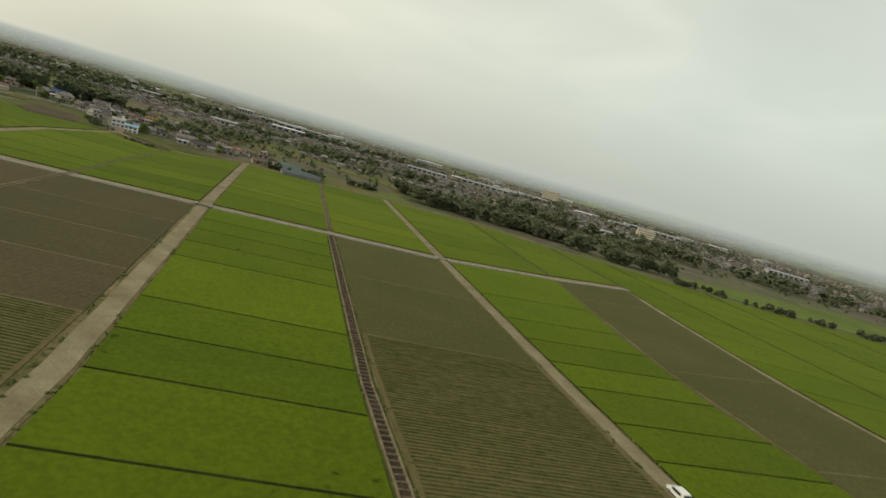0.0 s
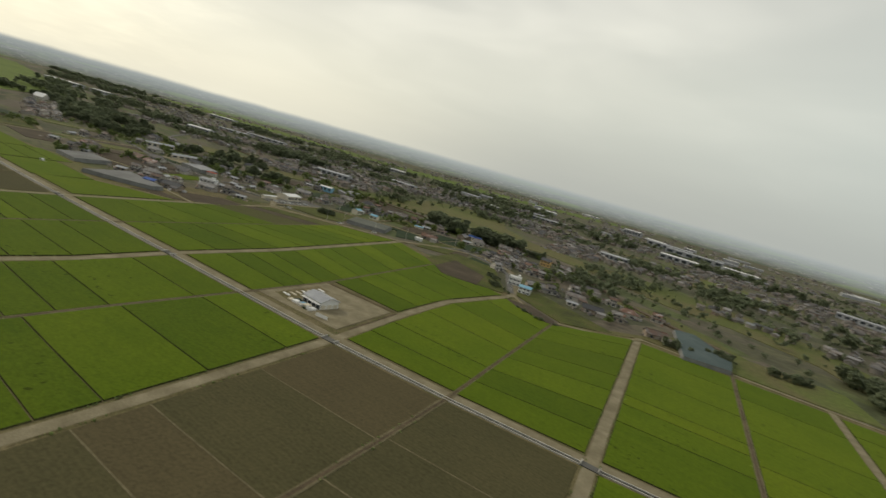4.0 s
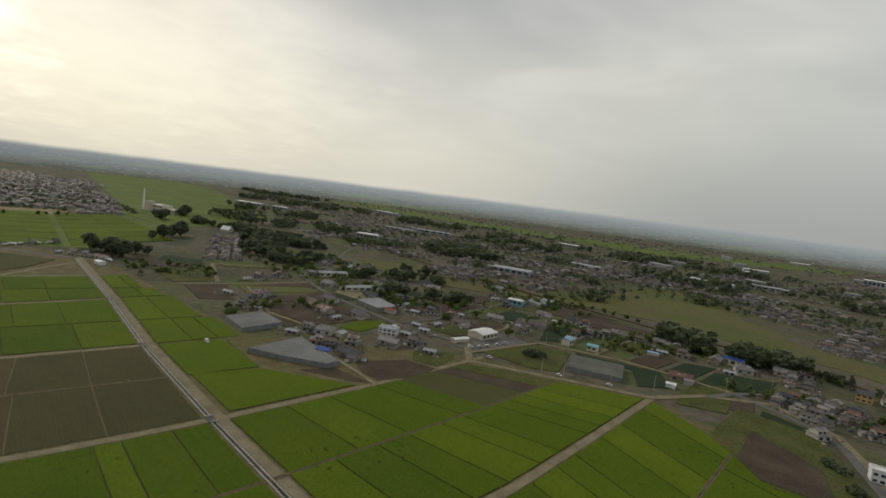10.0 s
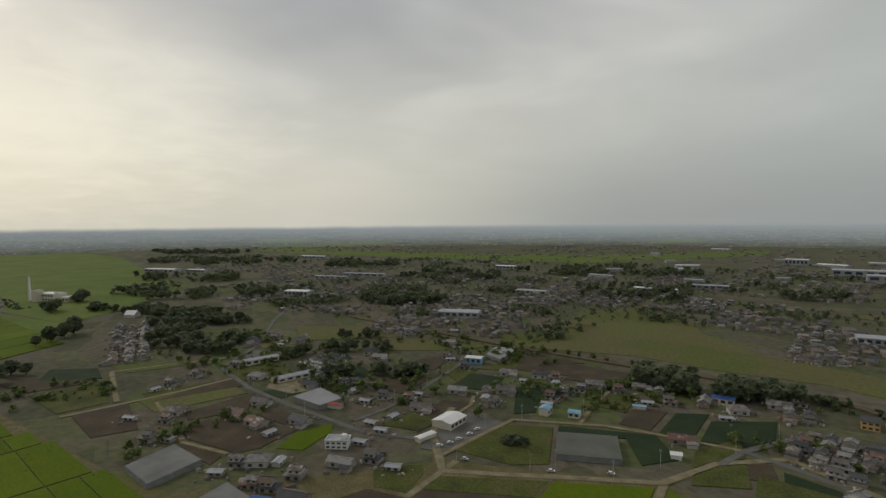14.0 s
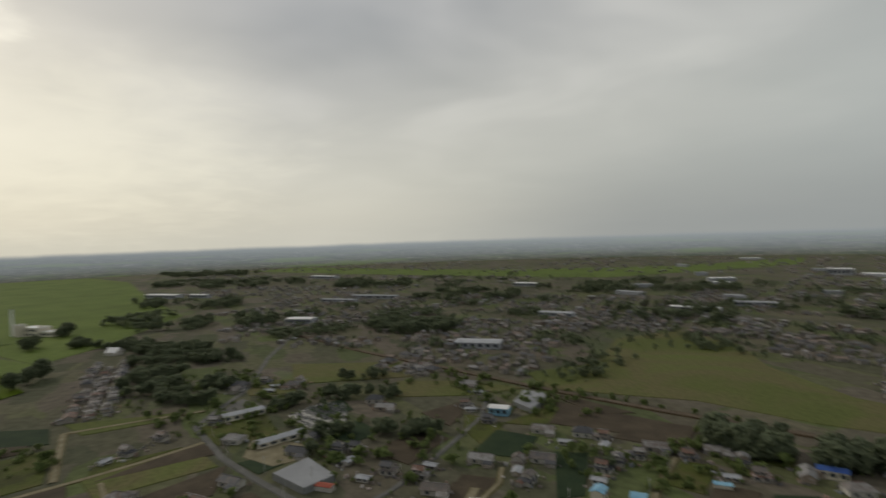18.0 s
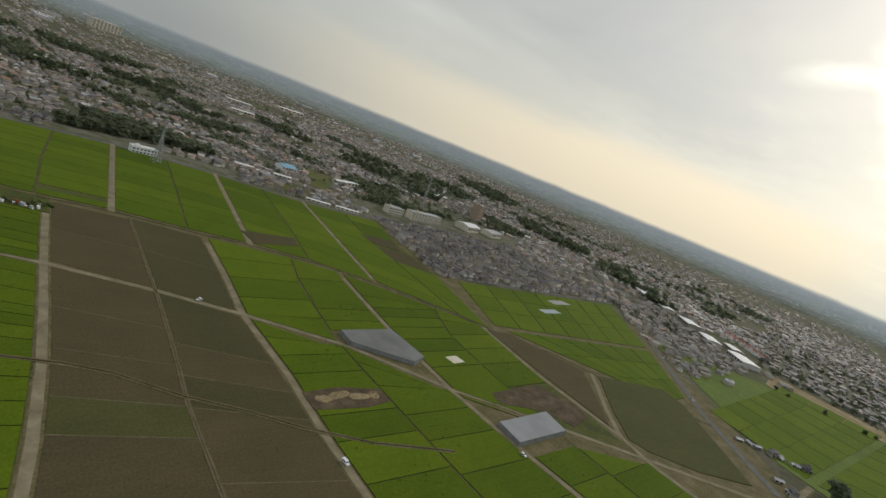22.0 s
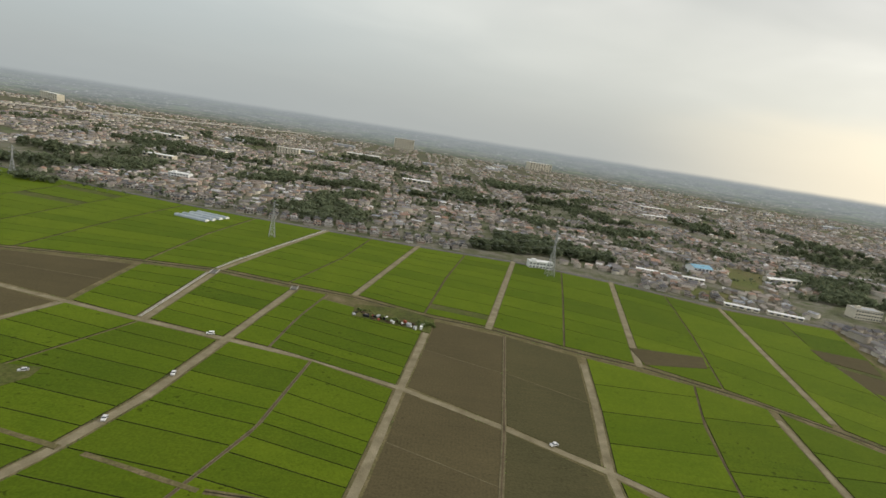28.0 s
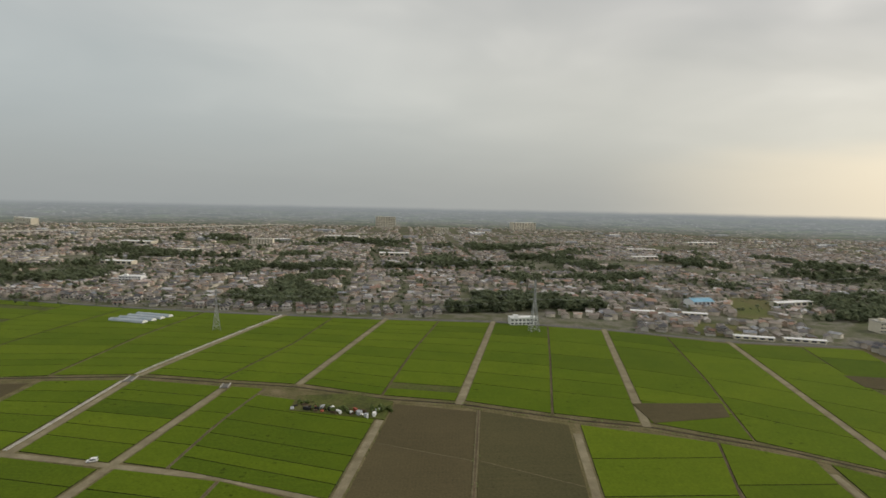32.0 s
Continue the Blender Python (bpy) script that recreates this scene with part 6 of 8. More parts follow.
def town(name, seed, spots, label, size=8.5, roof_mat="town_roof", fence=None, wall_mat="town_wall"):
    """Many small gabled houses in one mesh. spots: x, y, half length, half width, turn, spacing along and across."""
    rng = np.random.default_rng(seed)
    xs, ys, an = [], [], []
    for x, y, a, b, turn, du, dv in spots:
        u = np.arange(-a, a, du)
        v = np.arange(-b, b, dv)
        v = v + np.where(np.arange(len(v)) % 2 == 0, 1.6, -1.6)
        u = u[np.arange(len(u)) % 7 != 6]
        U, V = (g.ravel() for g in np.meshgrid(u, v))
        U, V = U + rng.uniform(-du, du, len(U)) * 0.27, V + rng.uniform(-dv, dv, len(V)) * 0.27
        keep = (rng.random(len(U)) < 0.9) & np.array([noise.noise(((x + p) * 0.0085, (y + q) * 0.0085, 4.0)) > (-9 if fence else -0.2) for p, q in zip(U, V)])
        U, V = U[keep], V[keep]
        c, s = math.cos(radians(turn)), math.sin(radians(turn))
        xs.append(x + U * c - V * s), ys.append(y + U * s + V * c)
        an.append(radians(turn) + rng.choice([0, 1.5708], len(U)) + rng.normal(0, 0.12, len(U)))
    x, y, a = np.concatenate(xs), np.concatenate(ys), np.concatenate(an)
    stand = within(fence, x, y) if fence else np.ones(len(x), bool)
    for poly in CLEAR:
        stand &= ~within(poly, x, y)
    x, y, a = x[stand], y[stand], a[stand]
    n = len(x)
    w, d = size * rng.uniform(0.8, 1.45, n), size * rng.uniform(0.65, 1.0, n)
    h, r = rng.choice([2.6, 3.8, 4.4, 4.8], n), rng.uniform(0.9, 2.4, n)
    big = rng.random(n) < 0.03
    w, d, h, r = np.where(big, w * 2.1, w), np.where(big, d * 1.7, d), np.where(big, h * 1.4, h), np.where(big, 0.5, r)
    z = np.zeros(n)
    W, D = w / 2, d / 2
    o = 0.65

    def at(px, py, pz):
        return np.stack([x + px * np.cos(a) - py * np.sin(a), y + px * np.sin(a) + py * np.cos(a), pz - 0.4 + z], -1)

    walls = np.stack([at(-W, -D, z), at(W, -D, z), at(W, D, z), at(-W, D, z), at(-W, -D, h), at(W, -D, h), at(W, D, h), at(-W, D, h), at(-W, z, h + r * 0.9), at(W, z, h + r * 0.9)], 1)
    roof = np.stack([at(-W - o, -D - o, h + 0.05), at(W + o, -D - o, h + 0.05), at(W + o, D + o, h + 0.05), at(-W - o, D + o, h + 0.05), at(-W - o, z, h + r + 0.1), at(W + o, z, h + r + 0.1)], 1)
    verts = np.concatenate([walls.reshape(-1, 3), roof.reshape(-1, 3)])
    wq = np.array([(0, 1, 5, 4), (1, 2, 6, 5), (2, 3, 7, 6), (3, 0, 4, 7)])[None] + (np.arange(n) * 10)[:, None, None]
    wt = np.array([(5, 6, 9), (7, 4, 8)])[None] + (np.arange(n) * 10)[:, None, None]
    rq = np.array([(0, 1, 5, 4), (2, 3, 4, 5)])[None] + (np.arange(n) * 6)[:, None, None] + 10 * n
    quads = np.concatenate([wq.reshape(-1, 4), rq.reshape(-1, 4)])
    ob = fast_mesh(name, verts, quads, wt.reshape(-1, 3), [wall_mat, roof_mat], np.concatenate([np.zeros(4 * n), np.ones(2 * n)]), np.zeros(2 * n))
    tagged(ob, label, "houses", kind="stuff")


town("town_houses", 1, [(-140, -690, 340, 62, -4, 12, 13.5), (-160, -850, 330, 90, 0, 12.5, 14), (120, -640, 40, 20, -14, 14, 17), (-200, -1080, 360, 120, 4, 14.5, 16), (-560, -700, 90, 60, -6, 14, 15), (-640, -640, 120, 90, -12, 15, 15),
                         (-560, -860, 160, 90, 0, 14, 15), (-860, -700, 150, 120, 20, 14, 15), (-800, -960, 160, 120, 0, 14, 15), (-1040, -760, 110, 120, 25, 14, 16)], "dense grey-roofed houses of the town")
town("town_houses", 2, [(-880, -320, 210, 150, 3, 10.6, 11.6)], "tight estate of dark-roofed new houses", 7.4, "estate_roof", [(-738, -422), (-700, -310), (-684, -216), (-1046, -188), (-1064, -414)])
town("town_houses", 12, [(-1130, -330, 70, 90, 20, 12, 13), (-1250, -420, 120, 80, 30, 14, 15)], "grey-roofed houses beside the new estate", 7.6)
ROADSIDE = [(-866, 10), (-950, -60), (-1100, -182), (-1270, -215), (-1180, -90), (-1100, 20)]
plot(ROADSIDE, "town_ground", "grey yards and lanes beside the country road", "ground", -0.1, "town_ground")
BEHIND = [(-1206, 20), (-1206, 222), (-1130, 224), (-1164, 292), (-1330, 330), (-1700, 372), (-2350, 440), (-2350, -60), (-1500, -110)]
plot(BEHIND, "town_ground", "grey yards and lanes behind the sports ground", "ground", -0.12, "town_ground")
town("town_houses", 14, [(-1440, 140, 360, 230, 8, 17.5, 17), (-2080, 170, 300, 290, 8, 22, 23)], "grey-roofed houses in rows behind the sports ground", 8.6, "village_roof", BEHIND, "village_wall")
town("town_houses", 13, [(-1070, -80, 220, 130, 40, 12.5, 13.5)], "grey-roofed houses between the country road and the factory", 8.2, "estate_roof", ROADSIDE)
town("town_houses", 3, [(-500, -1450, 560, 240, 0, 17, 19), (-1300, -1300, 360, 260, 20, 18, 20), (500, -1350, 420, 200, -10, 17, 19), (-400, -2000, 900, 260, 0, 24, 28), (700, -1900, 500, 260, -10, 24, 28), (-1700, -800, 200, 500, 20, 26, 28), (-1900, -1700, 600, 600, 10, 30, 34), (-2500, -1700, 300, 700, 10, 40, 44), (0, -2650, 1700, 420, 0, 34, 40), (420, -1000, 160, 110, -15, 18, 20)], "wide far spread of town houses", 10.5)
town("town_houses", 4, [(-1520, -420, 330, 200, 35, 15.2, 16.8), (-1250, -600, 120, 130, 25, 12.8, 14.4), (-1450, -800, 200, 200, 25, 16, 17.6), (-1900, -300, 260, 420, 20, 20, 21.6), (-1420, -140, 160, 110, 45, 16, 16), (-2200, 100, 300, 300, 20, 24, 25.6), (-2500, -500, 400, 600, 10, 25.6, 28.8)], "houses and workshops along the country road", 9.0)
town("town_houses", 5, [(-820, 600, 130, 60, 20, 18.72, 20.28), (-950, 760, 160, 110, 30, 19.5, 21.06), (-620, 820, 110, 110, 10, 17.16, 18.72), (-560, 660, 90, 40, 5, 17.16, 17.16), (-480, 1010, 150, 80, 10, 15.6, 17.16), (-300, 1020, 90, 70, 0, 15.6, 17.16), (-230, 930, 60, 70, 0, 17, 19), (-150, 830, 34, 90, 5, 16, 18), (-75, 815, 30, 40, 5, 16, 18), (-700, 1150, 260, 130, 20, 21.06, 23.4), (-200, 1350, 330, 160, 0, 20.28, 22.62), (-1150, 900, 200, 140, 30, 23.4, 25.74), (-1500, 1050, 300, 160, 20, 28.08, 31.2)], "scattered houses of the villages on the plain", 7.8, "village_roof", None, "village_wall")
town("town_houses", 6, [(160, 640, 110, 40, -10, 17.16, 17.16), (120, 900, 200, 100, 0, 16.38, 17.94), (420, 780, 190, 90, -10, 16.38, 17.16), (700, 760, 240, 110, -15, 16.38, 17.94), (330, 1150, 340, 150, -10, 17.94, 19.5), (850, 1100, 360, 190, -15, 18.72, 21.06), (1100, 640, 320, 130, -15, 19.5, 21.06), (1500, 1100, 400, 400, -10, 28.08, 31.2)], "grey and white houses of the town on the plain", 7.8, "village_roof", None, "village_wall")
town("town_houses", 7, [(-1800, 1450, 700, 120, 15, 60, 50), (-600, 2150, 900, 120, 10, 60, 54), (300, 1800, 700, 260, 0, 34, 40), (1300, 1800, 600, 300, -10, 38, 42), (0, 2700, 1500, 300, 5, 58, 60), (-2400, 2000, 700, 300, 15, 70, 70), (1800, 500, 500, 300, -10, 44, 48)], "far towns and farms on the plain", 12.0, "village_roof", None, "village_wall")
town("town_houses", 8, [(-655, -487, 80, 34, -17, 13, 15), (-585, -535, 60, 22, -25, 14, 15), (-480, -545, 70, 14, -14, 15, 15), (-760, -540, 60, 90, 15, 15, 17)], "houses and gardens along the road at the edge of the town")


def gravestones():
    """Rows of small upright stones on low plinths."""
    rnd = random.Random(9)
    bm = bmesh.new()
    for i in range(30):
        for j in range(24):
            x, y = -562 + 2.5 * i + rnd.uniform(-0.4, 0.4), 402 + 2.4 * j + rnd.uniform(-0.3, 0.3)
            if j % 4 == 3 or rnd.random() < 0.12 or not within(CEMETERY, np.array([x]), np.array([y]))[0]:
                continue
            box(bm, 1.3, 1.3, 0.4, (x, y, 0.2))
            box(bm, 0.5, 0.5, rnd.uniform(0.9, 1.6), (x, y, 0.6))
    tagged(part("gravestones", bm, "grave_stone"), "rows of small grey gravestones on plinths", "gravestones", kind="stuff")


M["grave_stone"] = material("grave_stone", [(0.0, (0.12, 0.12, 0.12)), (0.5, (0.22, 0.22, 0.215)), (1.0, (0.38, 0.38, 0.37))], 0.3, 2.0, spread="island", grain=0.12)
gravestones()


# ---- weeds on verges and ditch banks, odds and ends in the yards ----
def verge_weeds(lines):
    rng = np.random.default_rng(61)
    P, S = [], []
    for name, a, b, off, per in lines:
        pts = stretch(name, a, b)
        for (x0, y0), (x1, y1) in zip(pts, pts[1:]):
            run = math.hypot(x1 - x0, y1 - y0)
            n = int(run / per)
            f = rng.random(n)
            side = rng.choice([-1.0, 1.0], n) * (off + rng.normal(0, 0.35, n))
            nx, ny = -(y1 - y0) / run, (x1 - x0) / run
            px, py = x0 + (x1 - x0) * f + nx * side, y0 + (y1 - y0) * f + ny * side
            keep = np.array([noise.noise((u * 0.06, v * 0.06, 2.0)) > 0.02 for u, v in zip(px, py)], bool)
            s = 0.14 + 0.36 * rng.random(n) ** 2
            P.append(np.stack([px, py, 0.1 + s * 0.3], -1)[keep])
            S.append(s[keep])
    v, f = tufts(np.concatenate(P), np.concatenate(S), rng)
    tagged(fast_mesh("verge_weeds", v, None, f, ["leaves_light"]), "tufts of weeds along farm roads and ditches", "weeds", kind="stuff")


verge_weeds([("j1", -150, 350, 2.9, 0.5), ("j2", -95, 350, 2.7, 0.6), ("jk", -150, 300, 1.1, 0.7), ("k1", -200, 330, 2.9, 0.6), ("k12", -150, 350, 1.0, 1.6), ("k2", -190, 360, 2.9, 0.7), ("d1", -95, 360, 1.6, 0.5), ("k34", -240, 130, 1.0, 1.0), ("k3", -250, 320, 2.8, 0.8), ("k23", -180, 330, 1.0, 1.6), ("n", -629, 140, 2.6, 0.35), ("n", -629, 140, 3.6, 0.5), ("m", -500, 100, 2.7, 1.0)])


def yard_clutter(label):
    """Carts, sheets, crates and lean-tos that lie about the farmsteads."""
    rng = np.random.default_rng(77)
    homes = [o.matrix_basis.translation for o in bpy.data.objects if o.parent is None and o.name.split(".")[0] in ("house", "farmhouse", "shed") and o.matrix_basis.translation.y > 200]
    V, Q = [], []
    for c in homes:
        for k in range(7):
            a, r = rng.random() * 6.283, 6 + 7 * rng.random()
            w, d, h = 0.7 + 2.6 * rng.random() ** 2, 0.6 + 1.6 * rng.random(), 0.5 + 1.7 * rng.random() ** 2
            t = rng.random() * 3.14
            m = np.array([[math.cos(t), -math.sin(t)], [math.sin(t), math.cos(t)]])
            base = np.array([(-w, -d), (w, -d), (w, d), (-w, d)]) * 0.5 @ m.T + [c.x + r * math.cos(a), c.y + r * math.sin(a)]
            n = len(V) * 8
            lean = h * (0.7 + 0.3 * rng.random())
            V.append(np.concatenate([np.c_[base, np.full(4, -0.36)], np.c_[base * 1.0, [h, h, lean, lean]]]))
            Q.append(np.array([(4, 5, 6, 7), (0, 1, 5, 4), (1, 2, 6, 5), (2, 3, 7, 6), (3, 0, 4, 7)]) + n)
    tagged(fast_mesh("yard_clutter", np.concatenate(V), np.concatenate(Q), None, ["town_roof"]), label, "clutter", kind="stuff")


yard_clutter("crates, carts and sheeted heaps lying round the farmsteads")
town("town_houses", 9, [(-985, -75, 100, 22, 40, 15, 15), (-1075, -120, 70, 46, 40, 15, 16), (-1010, -10, 80, 14, 40, 17, 15), (-1120, -220, 60, 36, 30, 14, 15), (-1190, 40, 60, 30, 40, 17, 17)], "shops and houses along the country road", 9.0)

# ---- net houses over the orchards ----
def net_house(pts, height, label, mat="net"):
    """A flat-topped frame hung with netting: roof, sides and posts."""
    c = sum((Vector(p) for p in pts), Vector((0, 0))) / len(pts)
    thing = empty("net_house", pose(c.x, c.y, -0.3), label, "net house", "net houses")
    n = len(pts)
    loc = [(x - c.x, y - c.y) for x, y in pts]
    verts, faces = [(0, 0, height + 0.25)], []
    rings = 6
    for r in range(1, rings + 1):
        k = r / rings
        for i in range(n):
            for s in range(5):
                a, b = Vector(loc[i]), Vector(loc[(i + 1) % n])
                q = a.lerp(b, s / 5) * k
                verts.append((q.x, q.y, height + 0.25 * (1 - k) + 0.16 * noise.noise((q.x * 0.15 + c.x, q.y * 0.15, 3))))
    m = n * 5
    for i in range(m):
        faces.append((0, 1 + i, 1 + (i + 1) % m))
    for r in range(rings - 1):
        for i in range(m):
            a, b = 1 + r * m + i, 1 + r * m + (i + 1) % m
            faces.append((a, a + m, b + m, b))
    mesh_part("net_roof", verts, faces, mat, thing)
    for i in range(n):
        a, b = Vector(loc[i]), Vector(loc[(i + 1) % n])
        out = Vector(((a + b) / 2)).normalized() * 0.5
        v, f = [], []
        for s in range(6):
            q = a.lerp(b, s / 5)
            w = 0.1 * noise.noise((q.x, q.y, 1))
            v += [(q.x + out.x + w, q.y + out.y, 0), (q.x * 1.001, q.y * 1.001, height)]
            if s:
                f.append((2 * s - 2, 2 * s, 2 * s + 1, 2 * s - 1))
        mesh_part("net_side", v, f, "net_dark", thing)
        steps = max(2, int((b - a).length / 9))
        for s in range(steps):
            q = a.lerp(b, s / steps) * 0.998
            bm = bmesh.new()
            bmesh.ops.create_cone(bm, cap_ends=True, segments=6, radius1=0.06, radius2=0.05, depth=height + 0.3, matrix=Matrix.Translation((q.x, q.y, height / 2)))
            part("post", bm, "steel", thing)
    return thing


M["net_green"] = material("net_green", [(0.0, (0.105, 0.113, 0.095)), (1.0, (0.150, 0.158, 0.135))], 0.06, 1.6, grain=0.12, rows=(3.0, 30, 0.05))
M["net_teal"] = material("net_teal", [(0.0, (0.060, 0.085, 0.085)), (1.0, (0.10, 0.13, 0.128))], 0.06, 1.6, grain=0.12, rows=(3.0, 30, 0.05))
M["net_dark"] = material("net_dark", [(0.0, (0.16, 0.165, 0.16)), (1.0, (0.23, 0.235, 0.225))], 0.2, 1.6, grain=0.15)
GREYNET = "wide flat orchard cover of grey netting on posts"
M["net_pale"] = material("net_pale", [(0.0, (0.245, 0.25, 0.258)), (1.0, (0.32, 0.326, 0.336))], 0.05, 1.6, grain=0.08, rows=(3.0, 12, 0.05))
net_house([(-504, 24), (-558, 23), (-553, 43), (-501, 43)], 3.2, "rectangular pale grey net house beside the farm track", "net_pale")
net_house([(-459, -86), (-506, -88), (-506, -50), (-492, -44), (-457, -71)], 3.2, "five-sided grey net house between farm tracks")
net_house([(-352, 186), (-364, 228), (-312, 226), (-309, 216), (-334, 197)], 3.4, GREYNET)
net_house([(-428, 201), (-437, 233), (-402, 233), (-395, 200)], 3.4, GREYNET)
net_house([(-262, 400), (-229, 417), (-213, 386), (-246, 369)], 3.4, "wide flat orchard cover of green-grey netting on posts", "net_green")
net_house([(64, 347), (92, 357), (90, 392), (60, 438), (46, 430)], 3.0, "orchard cover of dark teal netting behind the rice fields", "net_teal")
net_house([(-457, 334), (-460, 362), (-424, 356), (-424, 334)], 4.0, "pale grey plastic-roofed plant house at the village road", "net_pale")
net_house([(-419, 540), (-430, 574), (-406, 578), (-395, 531)], 4.0, "pale grey plastic-roofed plant house near the railway", "net_pale")


# ---- larger buildings ----
def hall(x, y, w, d, h, turn, label, roof="white_metal", wall="cream", rise=1.2, bays=0, floors=1, name="hall", flat=False, category="building"):
    """A hall or block: walls, roof with eaves or parapet, rows of windows on the long sides."""
    thing = empty(name, pose(x, y, -0.35, 0, 0, turn), label, category)
    bm = bmesh.new()
    if flat:
        box(bm, w, d, h)
        part("wall", bm, wall, thing)
        bm = bmesh.new()
        box(bm, w + 0.5, d + 0.5, 0.5, (0, 0, h + 0.004))
        part("roof", bm, roof, thing)
        for sx, sy, ax, ay in ((w + 0.5, 0.3, 0, d / 2 + 0.1), (w + 0.5, 0.3, 0, -d / 2 - 0.1), (0.3, d - 0.2, w / 2 + 0.1, 0), (0.3, d - 0.2, -w / 2 - 0.1, 0)):
            bm = bmesh.new()
            box(bm, sx, sy, 0.7, (ax, ay, h + 0.508))
            part("parapet", bm, wall, thing)
        bm = bmesh.new()
        box(bm, min(5.0, w * 0.2), min(4.0, d * 0.4), 2.6, (w * 0.28, 0, h + 0.508))
        part("roof_house", bm, wall, thing)
    else:
        gable_wall(bm, w, d, h, rise * 0.9)
        part("wall", bm, wall, thing)
        bm = bmesh.new()
        gable(bm, w, d, h + 0.1, rise, 0.5, 0.2)
        bmesh.ops.recalc_face_normals(bm, faces=bm.faces)
        part("roof", bm, roof, thing)
    step = h / max(floors, 1)
    for f in range(floors):
        for b in range(bays):
            px = -w / 2 + w * (b + 0.5) / bays
            for side in (-1, 1):
                window(thing, px, side * (d / 2 + 0.03), f * step + step * 0.35, 0, w / bays * 0.62, step * 0.45)
    return thing


WH, GH, BL = "pale-roofed workshop hall", "large grey-roofed warehouse", "pale multi-storey apartment block"
hall(-330, 372, 20, 15, 5.0, 97, "white-roofed village hall with open front beside the yard", rise=1.6, bays=4)
hall(-326, 343, 14, 4.5, 3.0, 85, "low white garage beside the village hall", rise=0.5)
hall(-361, 300, 14, 9, 4.8, 35, "white two-storey flat-roofed house in the village", "grey_metal", "white_paint", flat=True, bays=4, floors=2, name="flat_roofed_house", category="house")
hall(-192, 414, 6, 5, 3.0, 20, "small white hut beside the road", "white_metal", "white_paint", rise=0.5, name="hut", category="hut")
hall(-195, 535, 15, 7, 5.0, 8, "house with a bright blue metal roof", "blue_metal", "cream", rise=1.6, bays=3, name="blue_roofed_house", category="house")
hall(-289, 432, 9, 7, 5.0, 100, "house with a light blue roof", "cyan_metal", "cream", rise=1.4, bays=2, name="blue_roofed_house", category="house")
hall(-270, 440, 8, 7, 4.0, 15, "house with a light blue roof", "cyan_metal", "cream", rise=1.4, bays=2, name="blue_roofed_house", category="house")
hall(-240, 484, 9, 4, 2.8, 20, "low farm shed with a blue roof", "cyan_metal", "cream", rise=0.7, name="shed", category="shed")
hall(-333, 228, 9, 6, 4.0, 25, "house with a bright blue metal roof", "blue_metal", "house_wall", rise=1.4, bays=2, name="blue_roofed_house", category="house")
hall(-107, 541, 10, 8, 6.0, 5, "tall ochre house with a yellow gable", "roof_tile", "orange_wall", rise=2.6, bays=3, floors=2, name="ochre_house", category="house")
hall(-72, 380, 9, 7, 6.0, 20, "white two-storey house at the road bend", "white_metal", "white_paint", flat=True, bays=3, floors=2, name="flat_roofed_house", category="house")
hall(-55, 362, 9, 7, 5.0, 15, "white house with a blue roof at the road bend", "cyan_metal", "white_paint", rise=1.4, bays=3, floors=2, name="blue_roofed_house", category="house")
hall(-416, 516, 16, 10, 6.0, 20, "lilac-walled workshop beside the plant house", "white_metal", "cyan_metal", rise=1.2, bays=3, name="workshop")
hall(-510, 373, 38, 9, 4.0, 83, "long low grey-roofed barn", "grey_metal", "cream", rise=1.6, bays=5, name="barn", category="barn")
hall(-585, 384, 34, 10, 5.0, 80, "long pale-roofed hall beside the village road", "grey_metal", "cream", rise=1.4, bays=5)
hall(-657, 164, 12, 6, 3.4, 12, "small white shed at the road junction", "white_metal", "white_paint", rise=0.7, name="shed", category="shed")
hall(-420, 345, 12, 5, 3.0, 20, "low shed with a rusty red roof", "red_metal", "house_wall", rise=0.9, name="shed", category="shed")
hall(-985, 414, 17, 14, 4.0, 30, "temple with a broad pale pyramid roof", "white_metal", "house_wall", rise=6.0, name="temple")
for x, y, w, d, h, a, lab in ((-595, 719, 60, 28, 8, 25, GH), (-985, 1441, 70, 30, 9, 10, WH), (-341, 2030, 60, 40, 18, 0, WH), (-167, 1752, 130, 50, 14, 5, GH), (-82, 1628, 150, 44, 14, 5, GH), (-68, 1292, 90, 44, 12, 0, WH), (-392, 1273, 70, 20, 8, 10, GH), (-111, 857, 44, 24, 8, 10, GH)):
    hall(x, y, w, d, h, a, lab + " on the plain", "white_metal" if lab == WH else "grey_metal", "grey_metal", bays=6, name="warehouse")
for x, y, w, d, h, a, lab in ((-1738, 778, 110, 30, 10, 20, WH), (-1640, 833, 60, 20, 9, 20, WH), (-989, 716, 50, 26, 9, 25, WH), (-1185, 951, 90, 14, 7, 20, GH), (-1162, 1040, 120, 16, 8, 20, GH), (-1860, 1406, 120, 30, 10, 10, WH), (-640, 1000, 60, 20, 7, 10, GH), (-460, 1160, 80, 18, 8, 5, WH)):
    hall(x, y, w, d, h, a, lab + " beyond the village", "white_metal" if lab == WH else "grey_metal", "grey_metal", bays=6, name="warehouse")
